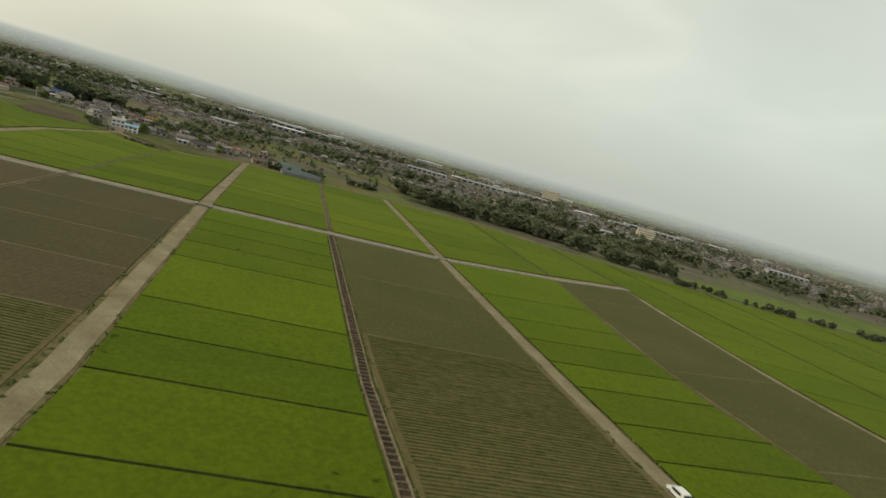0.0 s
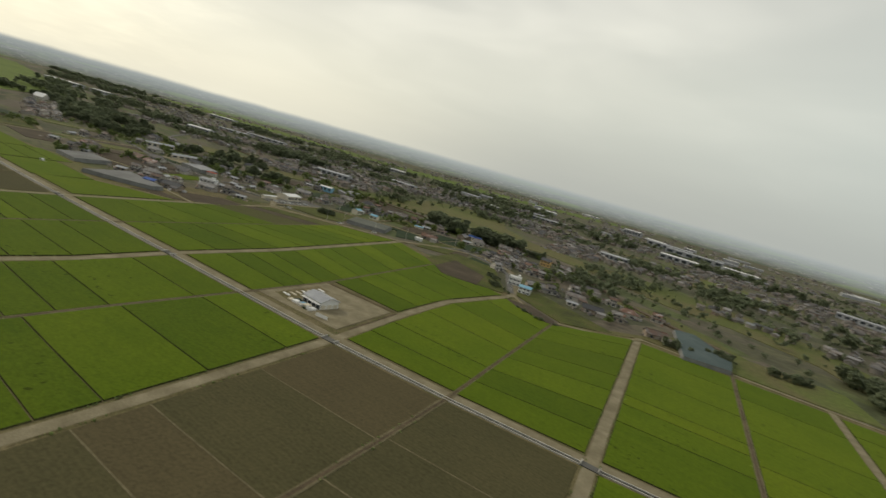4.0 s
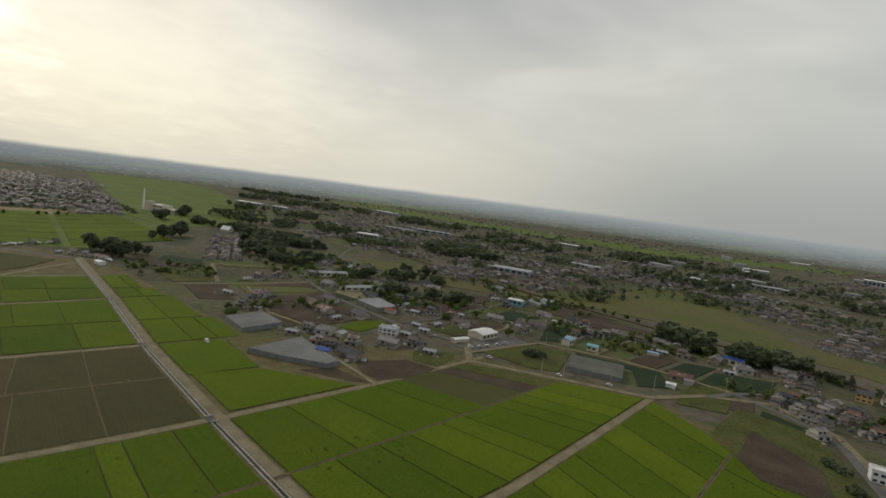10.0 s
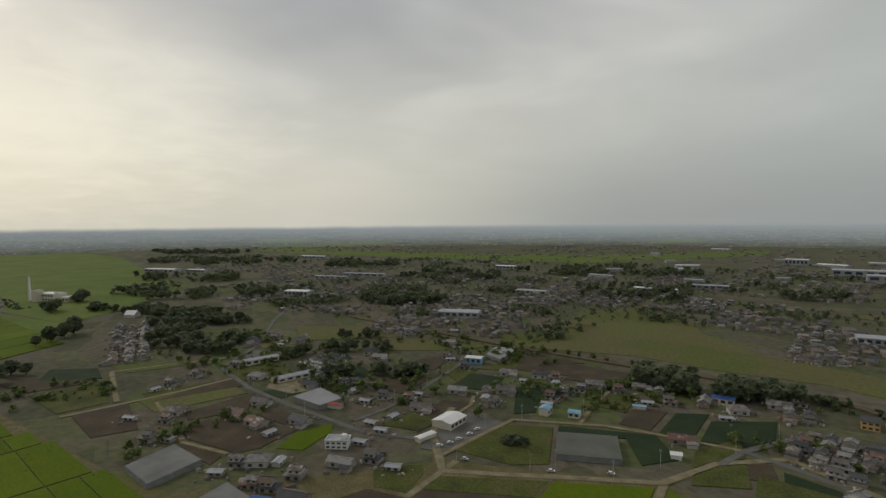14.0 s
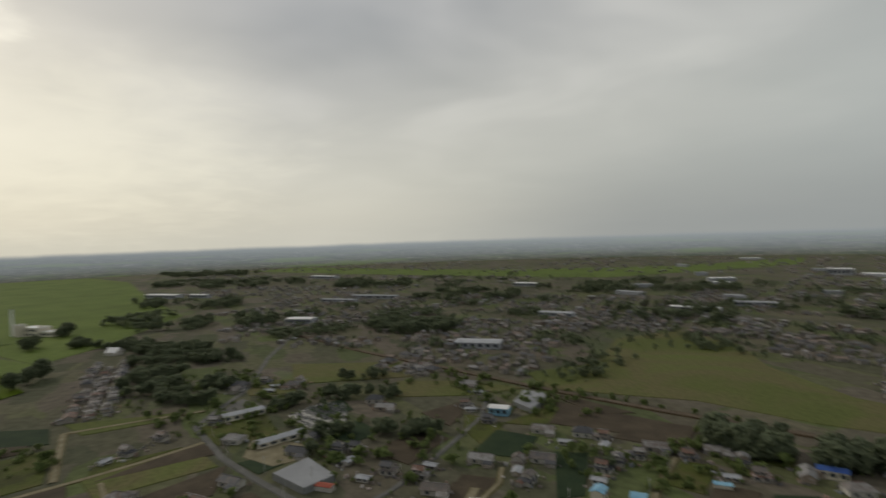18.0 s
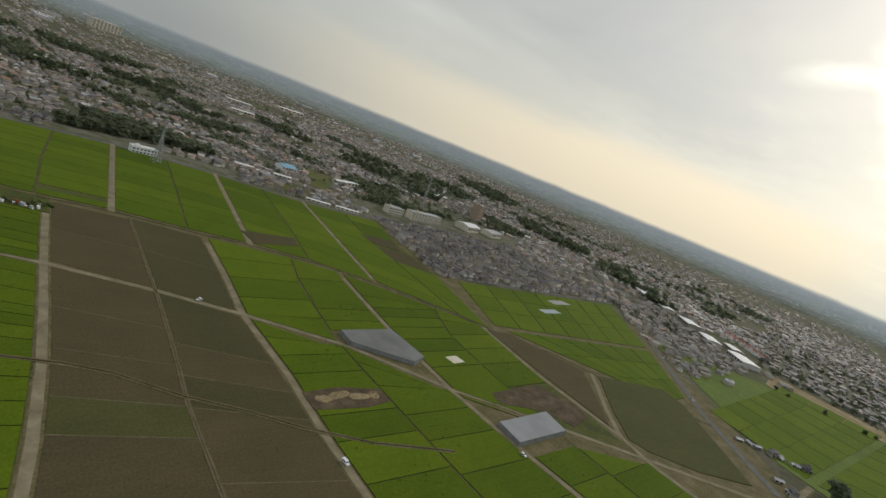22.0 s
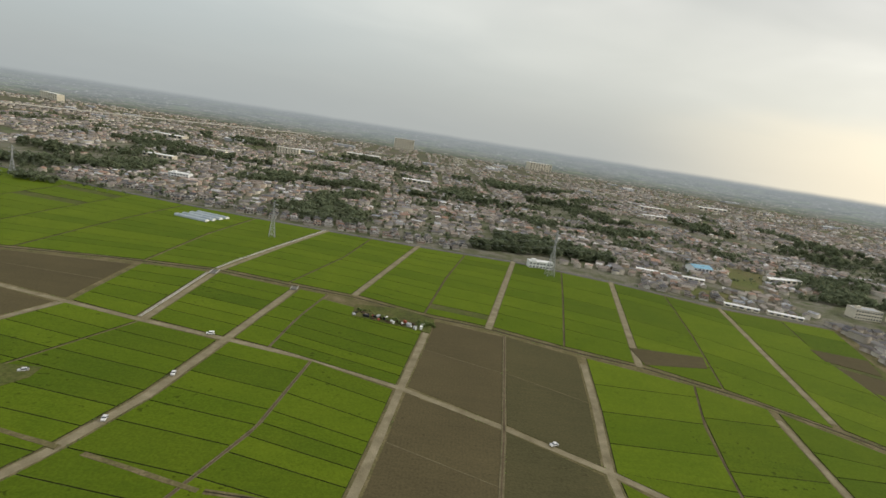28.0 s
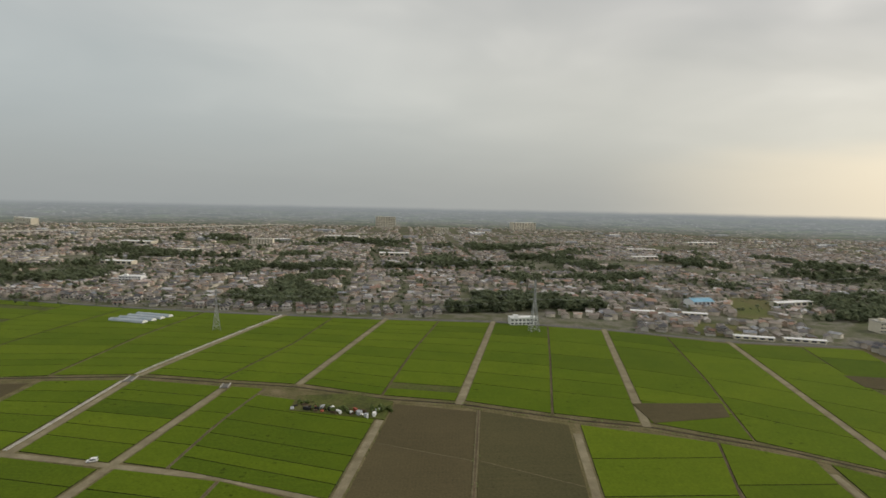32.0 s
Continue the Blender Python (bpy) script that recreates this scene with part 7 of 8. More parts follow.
for x, y, w, d, h, a, lab in ((806, 1885, 60, 20, 34, -20, BL), (689, 924, 34, 14, 17, -20, BL), (420, 1250, 120, 40, 10, -15, WH), (560, 1420, 160, 50, 10, -15, GH), (260, 1150, 90, 24, 9, -10, WH), (900, 1280, 150, 40, 11, -18, GH), (1000, 900, 80, 24, 10, -18, WH), (520, 690, 60, 16, 7, -15, GH)):
    hall(x, y, w, d, h, a, lab + " in the town", "white_metal" if lab == BL else "grey_metal", "cream" if lab == BL else "grey_metal", flat=lab == BL, floors=8 if h > 20 else 4 if lab == BL else 1, bays=8, name="block" if lab == BL else "warehouse")
hall(-818, -474, 30, 16, 11, -4, "cream school block with rows of windows", "grey_metal", "cream", flat=True, bays=10, floors=3, name="school")
hall(-882, -468, 72, 16, 13, 2, "cream school block with rows of windows", "grey_metal", "cream", flat=True, bays=10, floors=4, name="school")
hall(-1010, -478, 44, 30, 10, 12, "white-roofed sports hall of the school", "white_metal", "cream", rise=3.0, bays=5, name="sports_hall")
hall(-1075, -470, 50, 24, 9, 15, "long grey-roofed school wing", "grey_metal", "cream", bays=6, name="school")
hall(-1150, -585, 26, 20, 36, 20, "brown high-rise block above the town roofs", "grey_metal", "brown_wall", flat=True, bays=5, floors=11, name="high_rise")
for x, y, w, d, h, a in ((-1279, -184, 46, 26, 6, 45), (-1236, -118, 40, 26, 7, 45), (-1182, -64, 40, 24, 6, 40), (-1150, -2, 46, 30, 6.5, 45), (-1330, -250, 60, 26, 6, 45), (-1214, -34, 30, 20, 5, 45)):
    hall(x, y, w, d, h, a, "white-roofed factory hall along the country road", "white_metal", "house_wall", bays=6, name="factory_hall")
for k in range(6):
    hall(-1345 + 14 * k, -78 + 15 * k, 16, 7, 6, 45, "row of sawtooth factory sheds with white gables", "red_metal", "white_paint", rise=2.2, name="factory_shed")
hall(-450, -499, 28, 10, 7, 5, "white two-storey building with a roof terrace beside the pylon", "white_metal", "white_paint", flat=True, bays=7, floors=2, name="office_building")
hall(62, -767, 32, 14, 9, -5, "white three-storey block among the houses", "white_metal", "white_paint", flat=True, bays=7, floors=3, name="block")
hall(-690, -604, 28, 20, 9, 8, "white hall with a blue hipped roof", "cyan_metal", "white_paint", rise=3.4, bays=5, floors=2)
for x, y, w, d, h, a, lab in ((1429, -2607, 220, 30, 30, -40, BL), (-200, -3083, 110, 30, 56, 0, BL), (-960, -2977, 130, 60, 40, 10, BL), (79, -1530, 64, 20, 18, 0, BL), (149, -1170, 34, 15, 16, 0, BL), (-480, -2400, 60, 20, 24, 0, BL)):
    hall(x, y, w, d, h, a, lab + " in the far town", "white_metal", "cream", flat=True, floors=6, bays=8, name="block")
for x, y, w, d, h, a in ((-1369, -1856, 120, 34, 10, 10), (-1000, -1500, 80, 20, 8, 0), (200, -1000, 60, 18, 7, -5), (-300, -1250, 70, 20, 8, 0), (-900, -1250, 70, 18, 8, 10), (400, -1500, 90, 30, 9, -10), (-100, -1900, 120, 30, 10, 0), (-1180, -740, 70, 22, 8, 25), (-820, -620, 60, 12, 6, 15)):
    hall(x, y, w, d, h, a, "white-roofed hall among the houses of the town", "white_metal", "cream", bays=6)
for k in range(2):
    hall(-654 - 42 * k, -440 + 10 * k, 34, 7, 3.2, -18, "long low white-roofed shed beside the town road", "white_metal", "cream", rise=0.8, bays=5, name="shed", category="shed")
for x, y in ((-600, -560), (-618, -545), (-635, -570), (-655, -548)):
    hall(x, y, 26, 8, 4, -15, "long low row house with a pale roof", "white_metal", "cream", rise=1.0, bays=4, name="row_house", category="house")


FARHALL = random.Random(19)
for k in range(52):
    north = k % 5 < 3
    x, y = (FARHALL.uniform(-900, 1500), FARHALL.uniform(1250, 2800)) if north else (FARHALL.uniform(-2200, 1200), FARHALL.uniform(-2800, -1450))
    w = FARHALL.uniform(30, 95)
    white = FARHALL.random() < 0.4
    hall(x, y, w, w * FARHALL.uniform(0.25, 0.5), FARHALL.uniform(6, 10), FARHALL.uniform(-20, 30), ("white-roofed" if white else "grey-roofed") + " works hall far out on the plain", "white_metal" if white else "grey_metal", "grey_metal", rise=1.2, name="warehouse")


# ---- the seed station: yard, hall and small plots beside the canal ----
yard = plot([(-99.5, 145.5), (-103, 194), (-58, 195), (-51, 147.5)], "gravel", "bare gravel yard round the farm hall", "yard", 0.16, "farm_yard")
barn = hall(-76.6, 163.6, 12.6, 11.0, 4.0, -6, "pale farm hall with a grey metal roof and open front bays", "grey_metal", "white_paint", 1.9, 0, name="farm_hall")
for k in range(4):
    window(barn, -4.6 + 3.1 * k, -5.53, 0.2, 0, 2.6, 2.9)
for k in range(3):
    bm = bmesh.new()
    box(bm, 0.16, 2.6, 2.6, (6.38, -3.6 + 3.6 * k, 0))
    part("door", bm, "cream", barn)
bm = bmesh.new()
box(bm, 13.0, 1.6, 0.14, (0, -6.4, 3.1))
part("awning", bm, "white_metal", barn)
plot([(-96, 153), (-98, 184), (-90, 184), (-86, 158), (-84, 151)], "levee", "dark planted bed with white strips beside the farm hall", "plant bed", 0.2, "plant_bed")
for k in range(7):
    bm = bmesh.new()
    box(bm, 4.6 - 0.3 * (k % 3), 1.1, 0.5)
    bmesh.ops.bevel(bm, geom=[e for e in bm.edges if all(v.co.z > 0.4 for v in e.verts)], offset=0.22, segments=2)
    ob = part("row_cover", bm, "cream" if k % 3 else "white_paint", None)
    ob.matrix_basis = pose(-92.0 + 0.5 * (k % 2), 156.5 + 3.9 * k, 0.2, 0, 0, -6)
    tagged(ob, "pale sheet cover over a seed bed", "row cover", group="row covers of the farm yard")
for k in range(8):
    bm = bmesh.new()
    box(bm, 2.0 + 0.5 * (k % 3), 2.6 + 0.5 * (k % 2), 0.6 + 0.25 * (k % 3))
    bmesh.ops.bevel(bm, geom=bm.edges[:], offset=0.06, segments=1)
    ob = part("seed_crate", bm, ("cream", "vegetables", "white_paint", "cyan_metal", "concrete", "cream", "vegetables", "white_paint")[k], None)
    ob.matrix_basis = pose(-85.5 + 1.9 * k, 153.6 + 2.4 * (k % 2) - 0.3 * k, 0.27, 0, 0, -6)
    tagged(ob, "stack of pale crates and seedling boxes beside the hall", "crates", group="crate stacks of the farm yard")
for x, y, w, turn in ((-62.4, 149.9, 6.4, 4), (-70.6, 150.4, 1.8, 60), (-73.0, 151.6, 1.6, 75)):
    sign = empty("sign_board", pose(x, y, 0.1, 0, 0, turn), "plain white board on posts at the yard entrance", "sign", "white boards of the farm yard")
    bm = bmesh.new()
    box(bm, w, 0.08, 1.5, (0, 0, 0.55))
    bmesh.ops.bevel(bm, geom=bm.edges[:], offset=0.015, segments=1)
    part("panel", bm, "white_paint", sign)
    for k in (-0.42, 0.42):
        bm = bmesh.new()
        box(bm, 0.1, 0.1, 2.0, (k * w, 0.1, 0))
        part("post", bm, "steel", sign)
for x0, y0, x1, y1 in ((-100.5, 196.4, -57.4, 198.2), (-55.6, 197.6, -49.0, 153.5)):
    ribbon("ditch", [(x0, y0), (x1, y1)], 1.2, "mud", "dark earth ditch along the gravel yard", "ditch", top=0.14, wobble=0.05)


# ---- pylons, chimney, poles ----
def bar(bm, a, b, r):
    a, b = Vector(a), Vector(b)
    m = Matrix.Translation((a + b) / 2) @ (b - a).to_track_quat("Z", "Y").to_matrix().to_4x4()
    bmesh.ops.create_cone(bm, cap_ends=False, segments=4, radius1=r, radius2=r, depth=(b - a).length, matrix=m)


ARMS = (0.62, 0.76, 0.90)


def pylon(x, y, h, turn):
    thing = empty("pylon", pose(x, y, -0.3, 0, 0, turn), "grey steel lattice pylon of a power line", "pylon", "pylons of the power line")
    b, t = h * 0.085, h * 0.014

    def ring(k):
        r = b + (t - b) * min(1.0, k / 0.62) if k < 0.62 else t
        return [Vector((sx * r, sy * r, h * k)) for sx, sy in ((-1, -1), (1, -1), (1, 1), (-1, 1))]

    for c in range(4):
        bm = bmesh.new()
        bar(bm, ring(0)[c], ring(0.62)[c], 0.30)
        bar(bm, ring(0.62)[c], ring(1.0)[c] * 1.0, 0.24)
        part("leg", bm, "steel", thing)
    ks = [0, 0.13, 0.25, 0.36, 0.46, 0.55, 0.62, 0.69, 0.76, 0.83, 0.90, 1.0]
    bm = bmesh.new()
    for k0, k1 in zip(ks, ks[1:]):
        p, q = ring(k0), ring(k1)
        for c in range(4):
            d = (c + 1) % 4
            bar(bm, p[c], q[d], 0.13), bar(bm, p[d], q[c], 0.13), bar(bm, q[c], q[d], 0.13)
    part("bracing", bm, "steel", thing)
    for k in ARMS:
        bm = bmesh.new()
        reach = h * 0.12
        for s in (-1, 1):
            for e in (-t, t):
                bar(bm, (s * t, e, h * k), (s * reach, 0, h * k + 0.3), 0.10)
                bar(bm, (s * t, e, h * k + h * 0.03), (s * reach, 0, h * k + 0.3), 0.08)
        part("cross_arm", bm, "steel", thing)
    return thing


LINE = [(199, -606, 36, 15), (-159, -465, 38, 20), (-454, -466, 50, 10), (-998, -600, 56, 20), (-1500, -720, 56, 20)]
for p in LINE:
    pylon(*p)
for (x0, y0, h0, a0), (x1, y1, h1, a1) in zip(LINE, LINE[1:]):
    for s in (-1, 1):
        bm = bmesh.new()
        for k in ARMS:
            pts = []
            for i in range(13):
                f = i / 12
                o0, o1 = h0 * 0.12 * s, h1 * 0.12 * s
                px = (x0 + o0 * math.cos(radians(a0))) * (1 - f) + (x1 + o1 * math.cos(radians(a1))) * f
                py = (y0 + o0 * math.sin(radians(a0))) * (1 - f) + (y1 + o1 * math.sin(radians(a1))) * f
                pts.append((px, py, (h0 * (1 - f) + h1 * f) * k - 7 * 4 * f * (1 - f)))
            for p, q in zip(pts, pts[1:]):
                bar(bm, p, q, 0.035)
        tagged(part("power_cable", bm, "steel", None), "thin sagging power cables between pylons", "cable", kind="structure")

chimney = empty("chimney", pose(-1326, 366, -0.3), "tall slim white chimney of the incinerator works", "chimney")
bm = bmesh.new()
bmesh.ops.create_cone(bm, cap_ends=True, segments=20, radius1=2.4, radius2=1.5, depth=46, matrix=Matrix.Translation((0, 0, 23)))
part("shaft", bm, "white_paint", chimney)
bm = bmesh.new()
bmesh.ops.create_cone(bm, cap_ends=True, segments=20, radius1=1.8, radius2=1.8, depth=1.2, matrix=Matrix.Translation((0, 0, 45.4)))
part("rim", bm, "concrete", chimney)
hall(-1296, 392, 44, 26, 14, 20, "cream incinerator building with a stepped roof", "white_metal", "cream", flat=True, bays=6, floors=2, name="works_building")
hall(-1262, 408, 30, 22, 8, 20, "low cream wing of the incinerator works", "white_metal", "cream", flat=True, bays=4, name="works_building")
hall(-1302, 372, 14, 12, 20, 20, "cream tower of the incinerator works", "white_metal", "cream", flat=True, name="works_tower")

pole = empty("utility_pole", pose(-195, 396, -0.3), "slim grey concrete utility pole with cross arms", "utility pole", "utility poles of the village")
bm = bmesh.new()
bmesh.ops.create_cone(bm, cap_ends=True, segments=7, radius1=0.18, radius2=0.11, depth=11, matrix=Matrix.Translation((0, 0, 5.5)))
part("shaft", bm, "concrete", pole)
for z in (10.2, 9.4):
    bm = bmesh.new()
    box(bm, 1.9, 0.12, 0.12, (0, 0.16, z))
    part("cross_arm", bm, "steel", pole)
for x, y in ((-297, 413), (-241, 359), (-423, 320), (-432, 345), (-470, 336), (-520, 337), (-560, 346), (-391, 380), (-402, 430), (-412, 470), (-305, 380), (-268, 450), (-272, 490), (-166, 440), (-150, 480), (-112, 440), (-62, 352), (-210, 366), (-250, 346), (-290, 330)):
    copy_thing(pole, pose(x, y, -0.3, 0, 0, DICE.uniform(0, 180)))

# ---- railway trees, viaduct ----
wood("hedge", [(-130, 582, 26, 5, -4), (-98, 568, 20, 4, -30)], "low dark trees along the railway", 24, 6.0, 40, 48)
wood("tree_row", [(-430 + 14 * k, 603, 2.4, 2.0, 0) for k in range(14)], "row of small trees along the railway", 6, 5.0, 30, 41, "leaves_light")
viaduct = empty("viaduct", pose(0, 0, 0), "long pale concrete viaduct crossing the town far off", "viaduct")
a, b = Vector((1500, -1000)), Vector((300, -2900))
d = (b - a).normalized()
m = Matrix.Translation(((a + b) / 2).to_3d()) @ Matrix.Rotation(math.atan2(d.y, d.x), 4, "Z")
bm = bmesh.new()
bmesh.ops.create_cube(bm, size=1, matrix=m @ Matrix.Translation((0, 0, 9.4)) @ Matrix.Diagonal(((b - a).length, 11, 1.8, 1)))
part("deck", bm, "concrete", viaduct)
for s in (-1, 1):
    bm = bmesh.new()
    bmesh.ops.create_cube(bm, size=1, matrix=m @ Matrix.Translation((0, 5.3 * s, 10.9)) @ Matrix.Diagonal(((b - a).length, 0.3, 1.2, 1)))
    part("parapet", bm, "concrete", viaduct)
for k in range(40):
    q = a.lerp(b, (k + 0.5) / 40)
    bm = bmesh.new()
    box(bm, 2.4, 5, 8.8, (q.x, q.y, -0.3), math.atan2(d.y, d.x))
    part("pier", bm, "concrete", viaduct)

# ---- vinyl tunnels, heap of scrap, pools, small plots in the fields ----
def tunnel(x, y, length, turn, mat="white_metal"):
    thing = empty("vinyl_tunnel", pose(x, y, -0.2, 0, 0, turn), "long low vinyl growing tunnel with a pale bluish cover", "greenhouse", "vinyl tunnels")
    v, f, n = [], [], 9
    for e in (-1, 1):
        for i in range(n):
            a = math.pi * i / (n - 1)
            v.append((e * length / 2, 3.6 * math.cos(a), 3.0 * math.sin(a) ** 0.8))
    f = [(i, i + 1, n + i + 1, n + i) for i in range(n - 1)]
    mesh_part("cover", v, f, mat, thing)
    for e in (0, 1):
        mesh_part("end_wall", [v[e * n + i] for i in range(n)], [tuple(range(n))], "white_paint", thing)
    return thing


M["vinyl"] = material("vinyl", [(0.0, (0.24, 0.29, 0.33)), (1.0, (0.36, 0.40, 0.43))], 0.1, 1.5, rough=0.35, grain=0.08)
for k in range(4):
    tunnel(-64 - 4 * k, -500 - 9.5 * k + 2, 40, -18, "vinyl")
plot([(-850, -162), (-896, -164), (-890, -176), (-848, -174)], "pool_water", "shallow pale pool in a flooded field", "pool", 0.30, "pool")
plot([(-788, -134), (-828, -136), (-824, -146), (-786, -144)], "vinyl", "pale covered seed bed", "seed bed", 0.30, "seed_bed")
plot([(-531, -52), (-544, -53), (-545, -44), (-532, -43)], "cream", "small pale plot of bare ground among the rice", "plot", 0.32)
plot([(-395, -25), (-419, -27), (-444, -22), (-445, -10), (-426, -7), (-394, -10)], "mud", "patch of cleared brown earth at the field edge", "plot", 0.32)


def mound(x, y, a, b, h, turn, seed):
    """A heap of tipped earth with an uneven crest and ragged foot."""
    verts, faces, n = [(0, 0, h * 0.8)], [], 18
    for r in (0.3, 0.6, 0.85, 1.05):
        for i in range(n):
            t = 2 * math.pi * i / n
            k = r * (1 + 0.3 * noise.noise((2 * math.cos(t), 2 * math.sin(t), seed)))
            z = h * max(0.0, 1 - r * r) * (0.7 + 0.7 * noise.noise((3 * r * math.cos(t), 3 * r * math.sin(t), seed + 5)))
            verts.append((a * k * math.cos(t), b * k * math.sin(t), z if r < 1 else -0.2))
    for i in range(n):
        j = (i + 1) % n
        faces.append((0, 1 + i, 1 + j))
        faces += [(1 + r * n + i, 1 + r * n + n + i, 1 + r * n + n + j, 1 + r * n + j) for r in range(3)]
    ob = mesh_part("earth_mound", verts, faces, "tan")
    ob.matrix_basis = pose(x, y, 0.32, 0, 0, turn)
    tagged(ob, "low mound of pale tan earth on cleared ground", "mound", group="earth mounds on the cleared patch")


for k, (x, y, a, b, h, turn) in enumerate(((-404, -18, 6, 3.6, 1.0, -8), (-415, -20, 8, 3.6, 1.6, 14), (-427, -17, 8, 3.2, 1.1, -4), (-437, -17, 4, 3.6, 1.5, 30))):
    mound(x, y, a, b, h, turn, k * 7.3)
plot([(-533, -6), (-590, -8), (-606, 18), (-600, 34), (-572, 40), (-562, 20), (-528, 6)], "mud", "rough brown cleared ground at the track", "plot", 0.32)
plot([(-628, -92), (-654, -86), (-684, -20), (-640, 22), (-612, 46), (-617, -10)], "soil", "bare brown field between farm tracks", "field", 0.3)
plot([(-697, -10), (-776, 22), (-766, 46), (-680, 130), (-640, 104), (-616, 76), (-613, 62), (-642, 34)], "crop", "dark brown-green field between farm tracks", "field", 0.3)
plot([(-268, -286), (-268, -262), (-322, -248), (-326, -276), (-300, -290)], "weeds", "rough weedy patch beside the embankment", "plot", 0.5)
wood("tree_row", [(-1073 - 3.9 * k, 48 + 14 * k, 2.6, 2.4, 0) for k in range(12)], "row of trees along the sports ground", 5, 6.0, 30, 45)
wood("scrub", [(-74, 350, 5, 9, 30), (-88, 374, 9, 5, -40), (-62, 338, 5, 4, 0)], "dark scrub round the bare plot at the road bend", 6, 3.0, 26, 46)
wood("hedge", [(-46, 319, 7, 1.6, -38), (-30, 307, 10, 1.6, -22), (-14, 301, 8, 1.6, 10)], "low dark hedge along the edge of the rice field", 5, 2.2, 20, 47)
ROW = random.Random(23)
for k in range(9):
    f = k / 8
    settle(ROW.choice((0, 3, 4, 4)), -768 - 30 * f + ROW.uniform(-4, 4), 100 + 48 * f + ROW.uniform(-4, 4), 55 + ROW.choice((0, 90)), 0.85)
for x, y, k, a in ((-700, 160, 0, 40), (-712, 150, 3, 40), (-690, 172, 2, 40), (-676, 176, 4, 30), (-724, 138, 4, 130)):
    settle(k, x, y, a, 0.9)
plant(2, -714, 186, 1.5)
plant(2, -706, 194, 1.3)
SC = random.Random(9)
for k in range(34):
    f = k / 33
    x, y = -270 - 48 * f + SC.uniform(-3, 3), -267 + 13 * f + SC.uniform(-5, 4)
    bm = bmesh.new()
    sx, sy, sz = SC.uniform(1.2, 4.5), SC.uniform(1.0, 2.6), SC.uniform(0.6, 2.2)
    box(bm, sx, sy, sz)
    bmesh.ops.bevel(bm, geom=bm.edges[:], offset=0.12, segments=1)
    for v in bm.verts:
        v.co += Vector((SC.uniform(-0.15, 0.15), SC.uniform(-0.15, 0.15), SC.uniform(-0.1, 0.1) if v.co.z > 0.3 else 0))
    mat = SC.choice(("white_paint", "white_paint", "grey_metal", "red_metal", "mud", "cream", "blue_metal")) if f > 0.5 else SC.choice(("mud", "red_metal", "mud", "grey_metal", "rubber"))
    ob = part("scrap_container", bm, mat, None)
    ob.matrix_basis = pose(x, y, 0.42, 0, 0, SC.uniform(0, 180))
    tagged(ob, "old dented scrap container dumped on the field edge", "container", group="scrap heap in the fields")
wood("scrub", [(-290, -262, 14, 3.5, -12), (-318, -262, 8, 4, 0), (-276, -274, 6, 2, 0)], "dark scrub round the scrap heap", 5, 3.2, 24, 43, "leaves_light")
wood("bush", [(-280, 372, 6, 5, 0), (-272, 374, 5, 4, 0)], "dark clump of bushes in the grass plot", 5, 4.5, 40, 44)


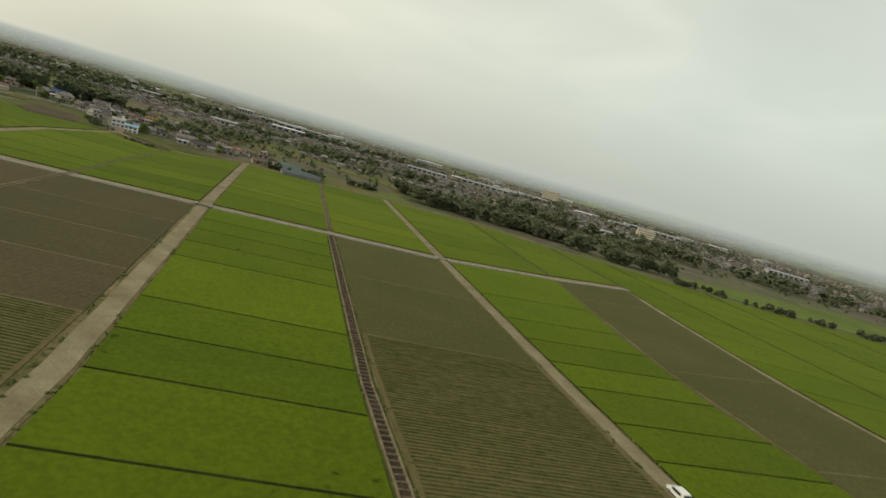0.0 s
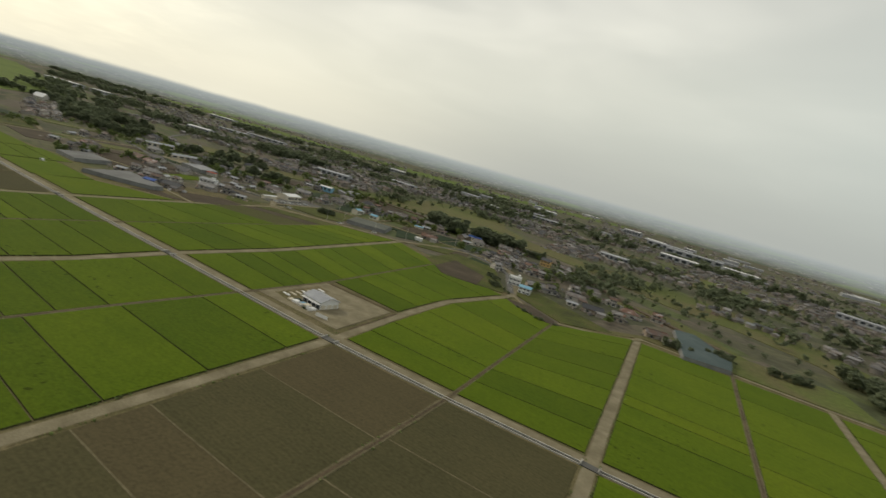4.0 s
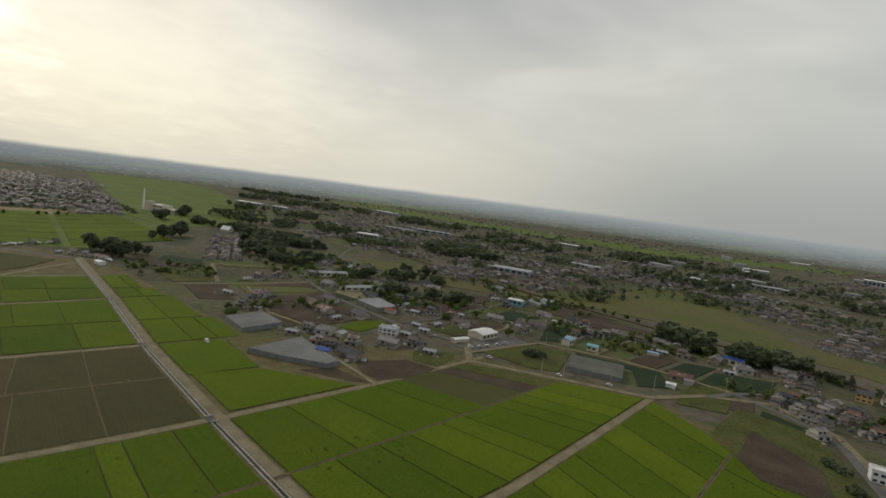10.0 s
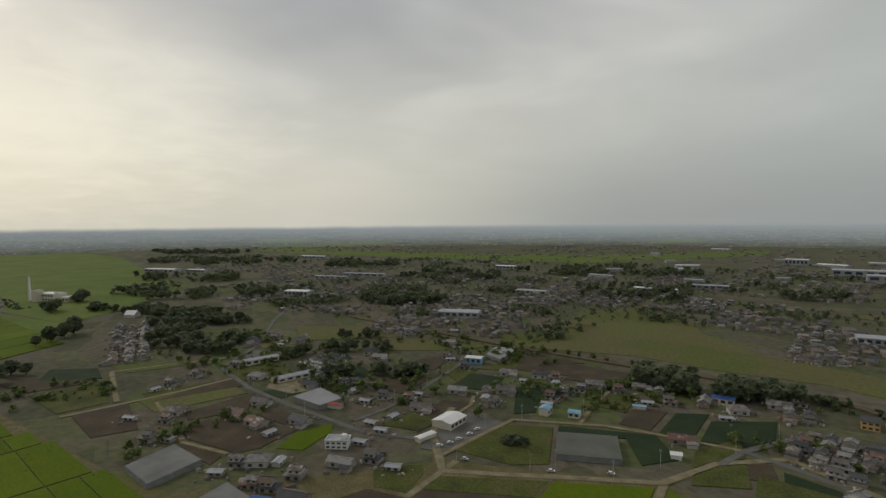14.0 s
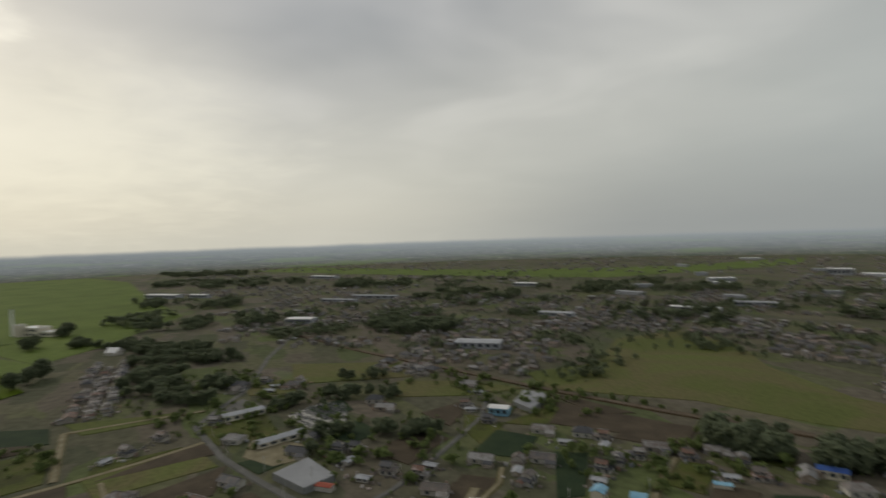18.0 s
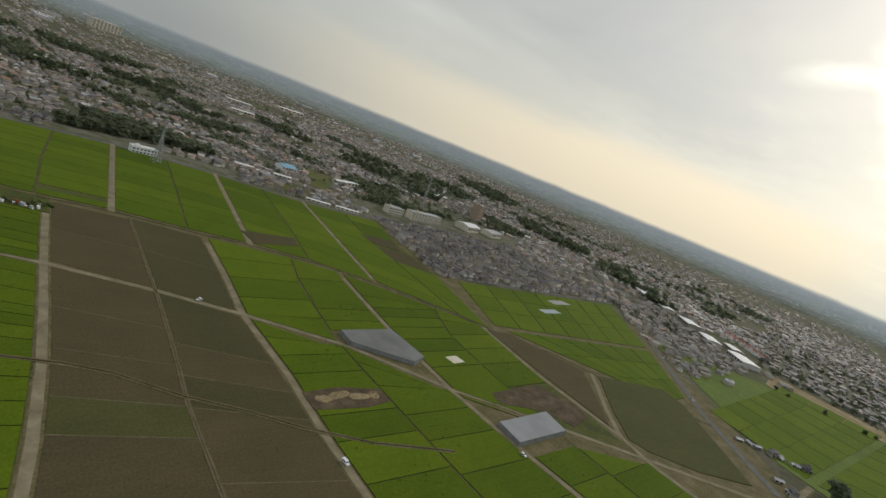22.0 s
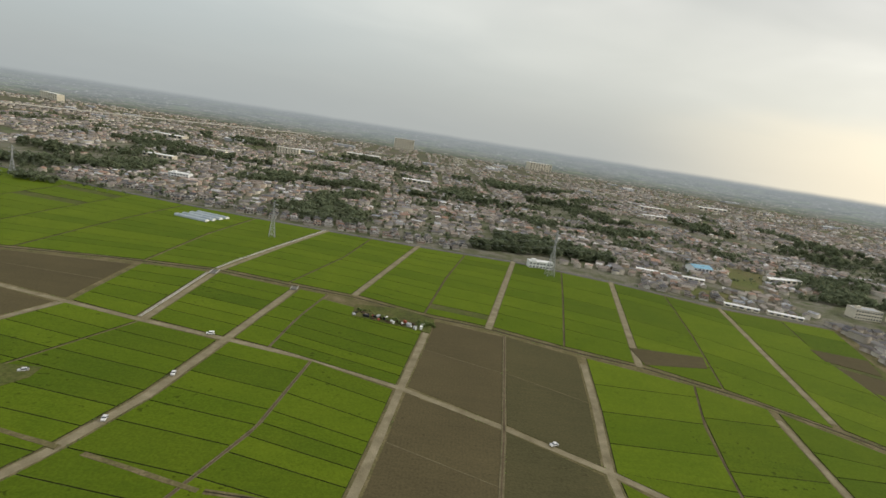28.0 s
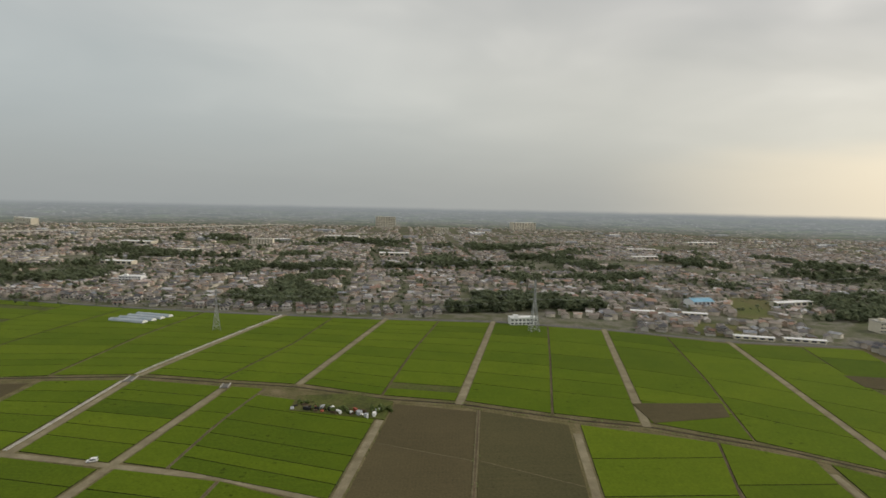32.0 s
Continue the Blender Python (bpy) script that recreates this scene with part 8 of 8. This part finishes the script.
# ---- vehicles ----
def car(van=False):
    """A small car: body, cabin glass, four wheels with rims, lamps."""
    L, Wd = (4.5, 1.75) if van else (4.2, 1.7)
    thing = empty("van" if van else "car", Matrix(), "white minivan on the farm road" if van else "small car on the farm road", "car", "cars on the roads")
    bm = bmesh.new()
    prof = [(-L / 2, 0.35), (L / 2, 0.35), (L / 2, 0.85), (L / 2 - 0.9, 1.0), (L / 2 - 1.6, 1.75 if van else 1.48), (-L / 2 + 0.25, 1.8 if van else 1.45), (-L / 2, 0.95)]
    if not van:
        prof[5] = (-L / 2 + 0.8, 1.46)
    lo = [bm.verts.new((x, -Wd / 2, z)) for x, z in prof]
    hi = [bm.verts.new((x, Wd / 2, z)) for x, z in prof]
    bm.faces.new(lo), bm.faces.new(hi[::-1])
    for i in range(len(prof)):
        j = (i + 1) % len(prof)
        bm.faces.new((lo[j], lo[i], hi[i], hi[j]))
    bmesh.ops.recalc_face_normals(bm, faces=bm.faces)
    bmesh.ops.bevel(bm, geom=bm.edges[:], offset=0.07, segments=2)
    part("body", bm, "white_paint" if van else "car_paint", thing)
    for s in (-1, 1):
        bm = bmesh.new()
        box(bm, L * 0.52, 0.04, 0.5, (-0.25, s * (Wd / 2 + 0.01), 1.02 if van else 0.93))
        part("side_window", bm, "glass", thing)
    for x, tilt, z in ((L / 2 - 1.24, 0.85, 1.06), (-L / 2 + (0.1 if van else 0.42), -0.25 if van else -0.9, 1.0)):
        bm = bmesh.new()
        bmesh.ops.create_cube(bm, size=1, matrix=Matrix.Translation((x, 0, z + 0.3)) @ Matrix.Rotation(-tilt, 4, "Y") @ Matrix.Diagonal((0.05, Wd * 0.84, 0.66, 1)))
        part("windscreen" if x > 0 else "rear_window", bm, "glass", thing)
    for x in (-L * 0.3, L * 0.31):
        for s in (-1, 1):
            bm = bmesh.new()
            bmesh.ops.create_cone(bm, cap_ends=True, segments=14, radius1=0.31, radius2=0.31, depth=0.2, matrix=Matrix.Translation((x, s * (Wd / 2 - 0.07), 0.31)) @ Matrix.Rotation(math.pi / 2, 4, "X"))
            wheel = part("wheel", bm, "rubber", thing)
            bm = bmesh.new()
            bmesh.ops.create_cone(bm, cap_ends=True, segments=12, radius1=0.19, radius2=0.17, depth=0.04, matrix=Matrix.Translation((x, s * (Wd / 2 + 0.04), 0.31)) @ Matrix.Rotation(math.pi / 2, 4, "X"))
            part("rim", bm, "steel", wheel)
    for s in (-1, 1):
        bm = bmesh.new()
        box(bm, 0.05, 0.32, 0.16, (L / 2 + 0.005, s * 0.6, 0.66))
        part("headlight", bm, "steel", thing)
        bm = bmesh.new()
        box(bm, 0.05, 0.14, 0.3, (-L / 2 + 0.02, s * 0.72, 0.8))
        part("tail_light", bm, "red_metal", thing)
    return thing


VAN, CAR = car(True), car()
VAN.matrix_basis = pose(193.8, -16.2, 0.16, 0, 0, 98)
CAR.matrix_basis = pose(-189, -105, 0.2, 0, 0, 100)
for thing, x, y, a in ((VAN, -387, 28, 95), (CAR, -137, -135, 30), (CAR, -197, -149, 100), (VAN, -195, -201, 15), (CAR, -379, -126, 25), (CAR, -496, 50, 95), (CAR, -287, 334, 20), (CAR, -213, 370, 20), (VAN, -311, 339, 60), (CAR, -309, 347, 60),
                       (CAR, -308, 355, 60), (CAR, -308, 366, 60), (CAR, -309, 376, 60), (CAR, -90, -128, 20), (VAN, -379, 171, 0), (CAR, -1000, -105, 40), (CAR, -900, -30, 40), (CAR, -800, 42, 40), (CAR, -240, 352, 25)):
    copy_thing(thing, pose(x, y, 0.2, 0, 0, a))
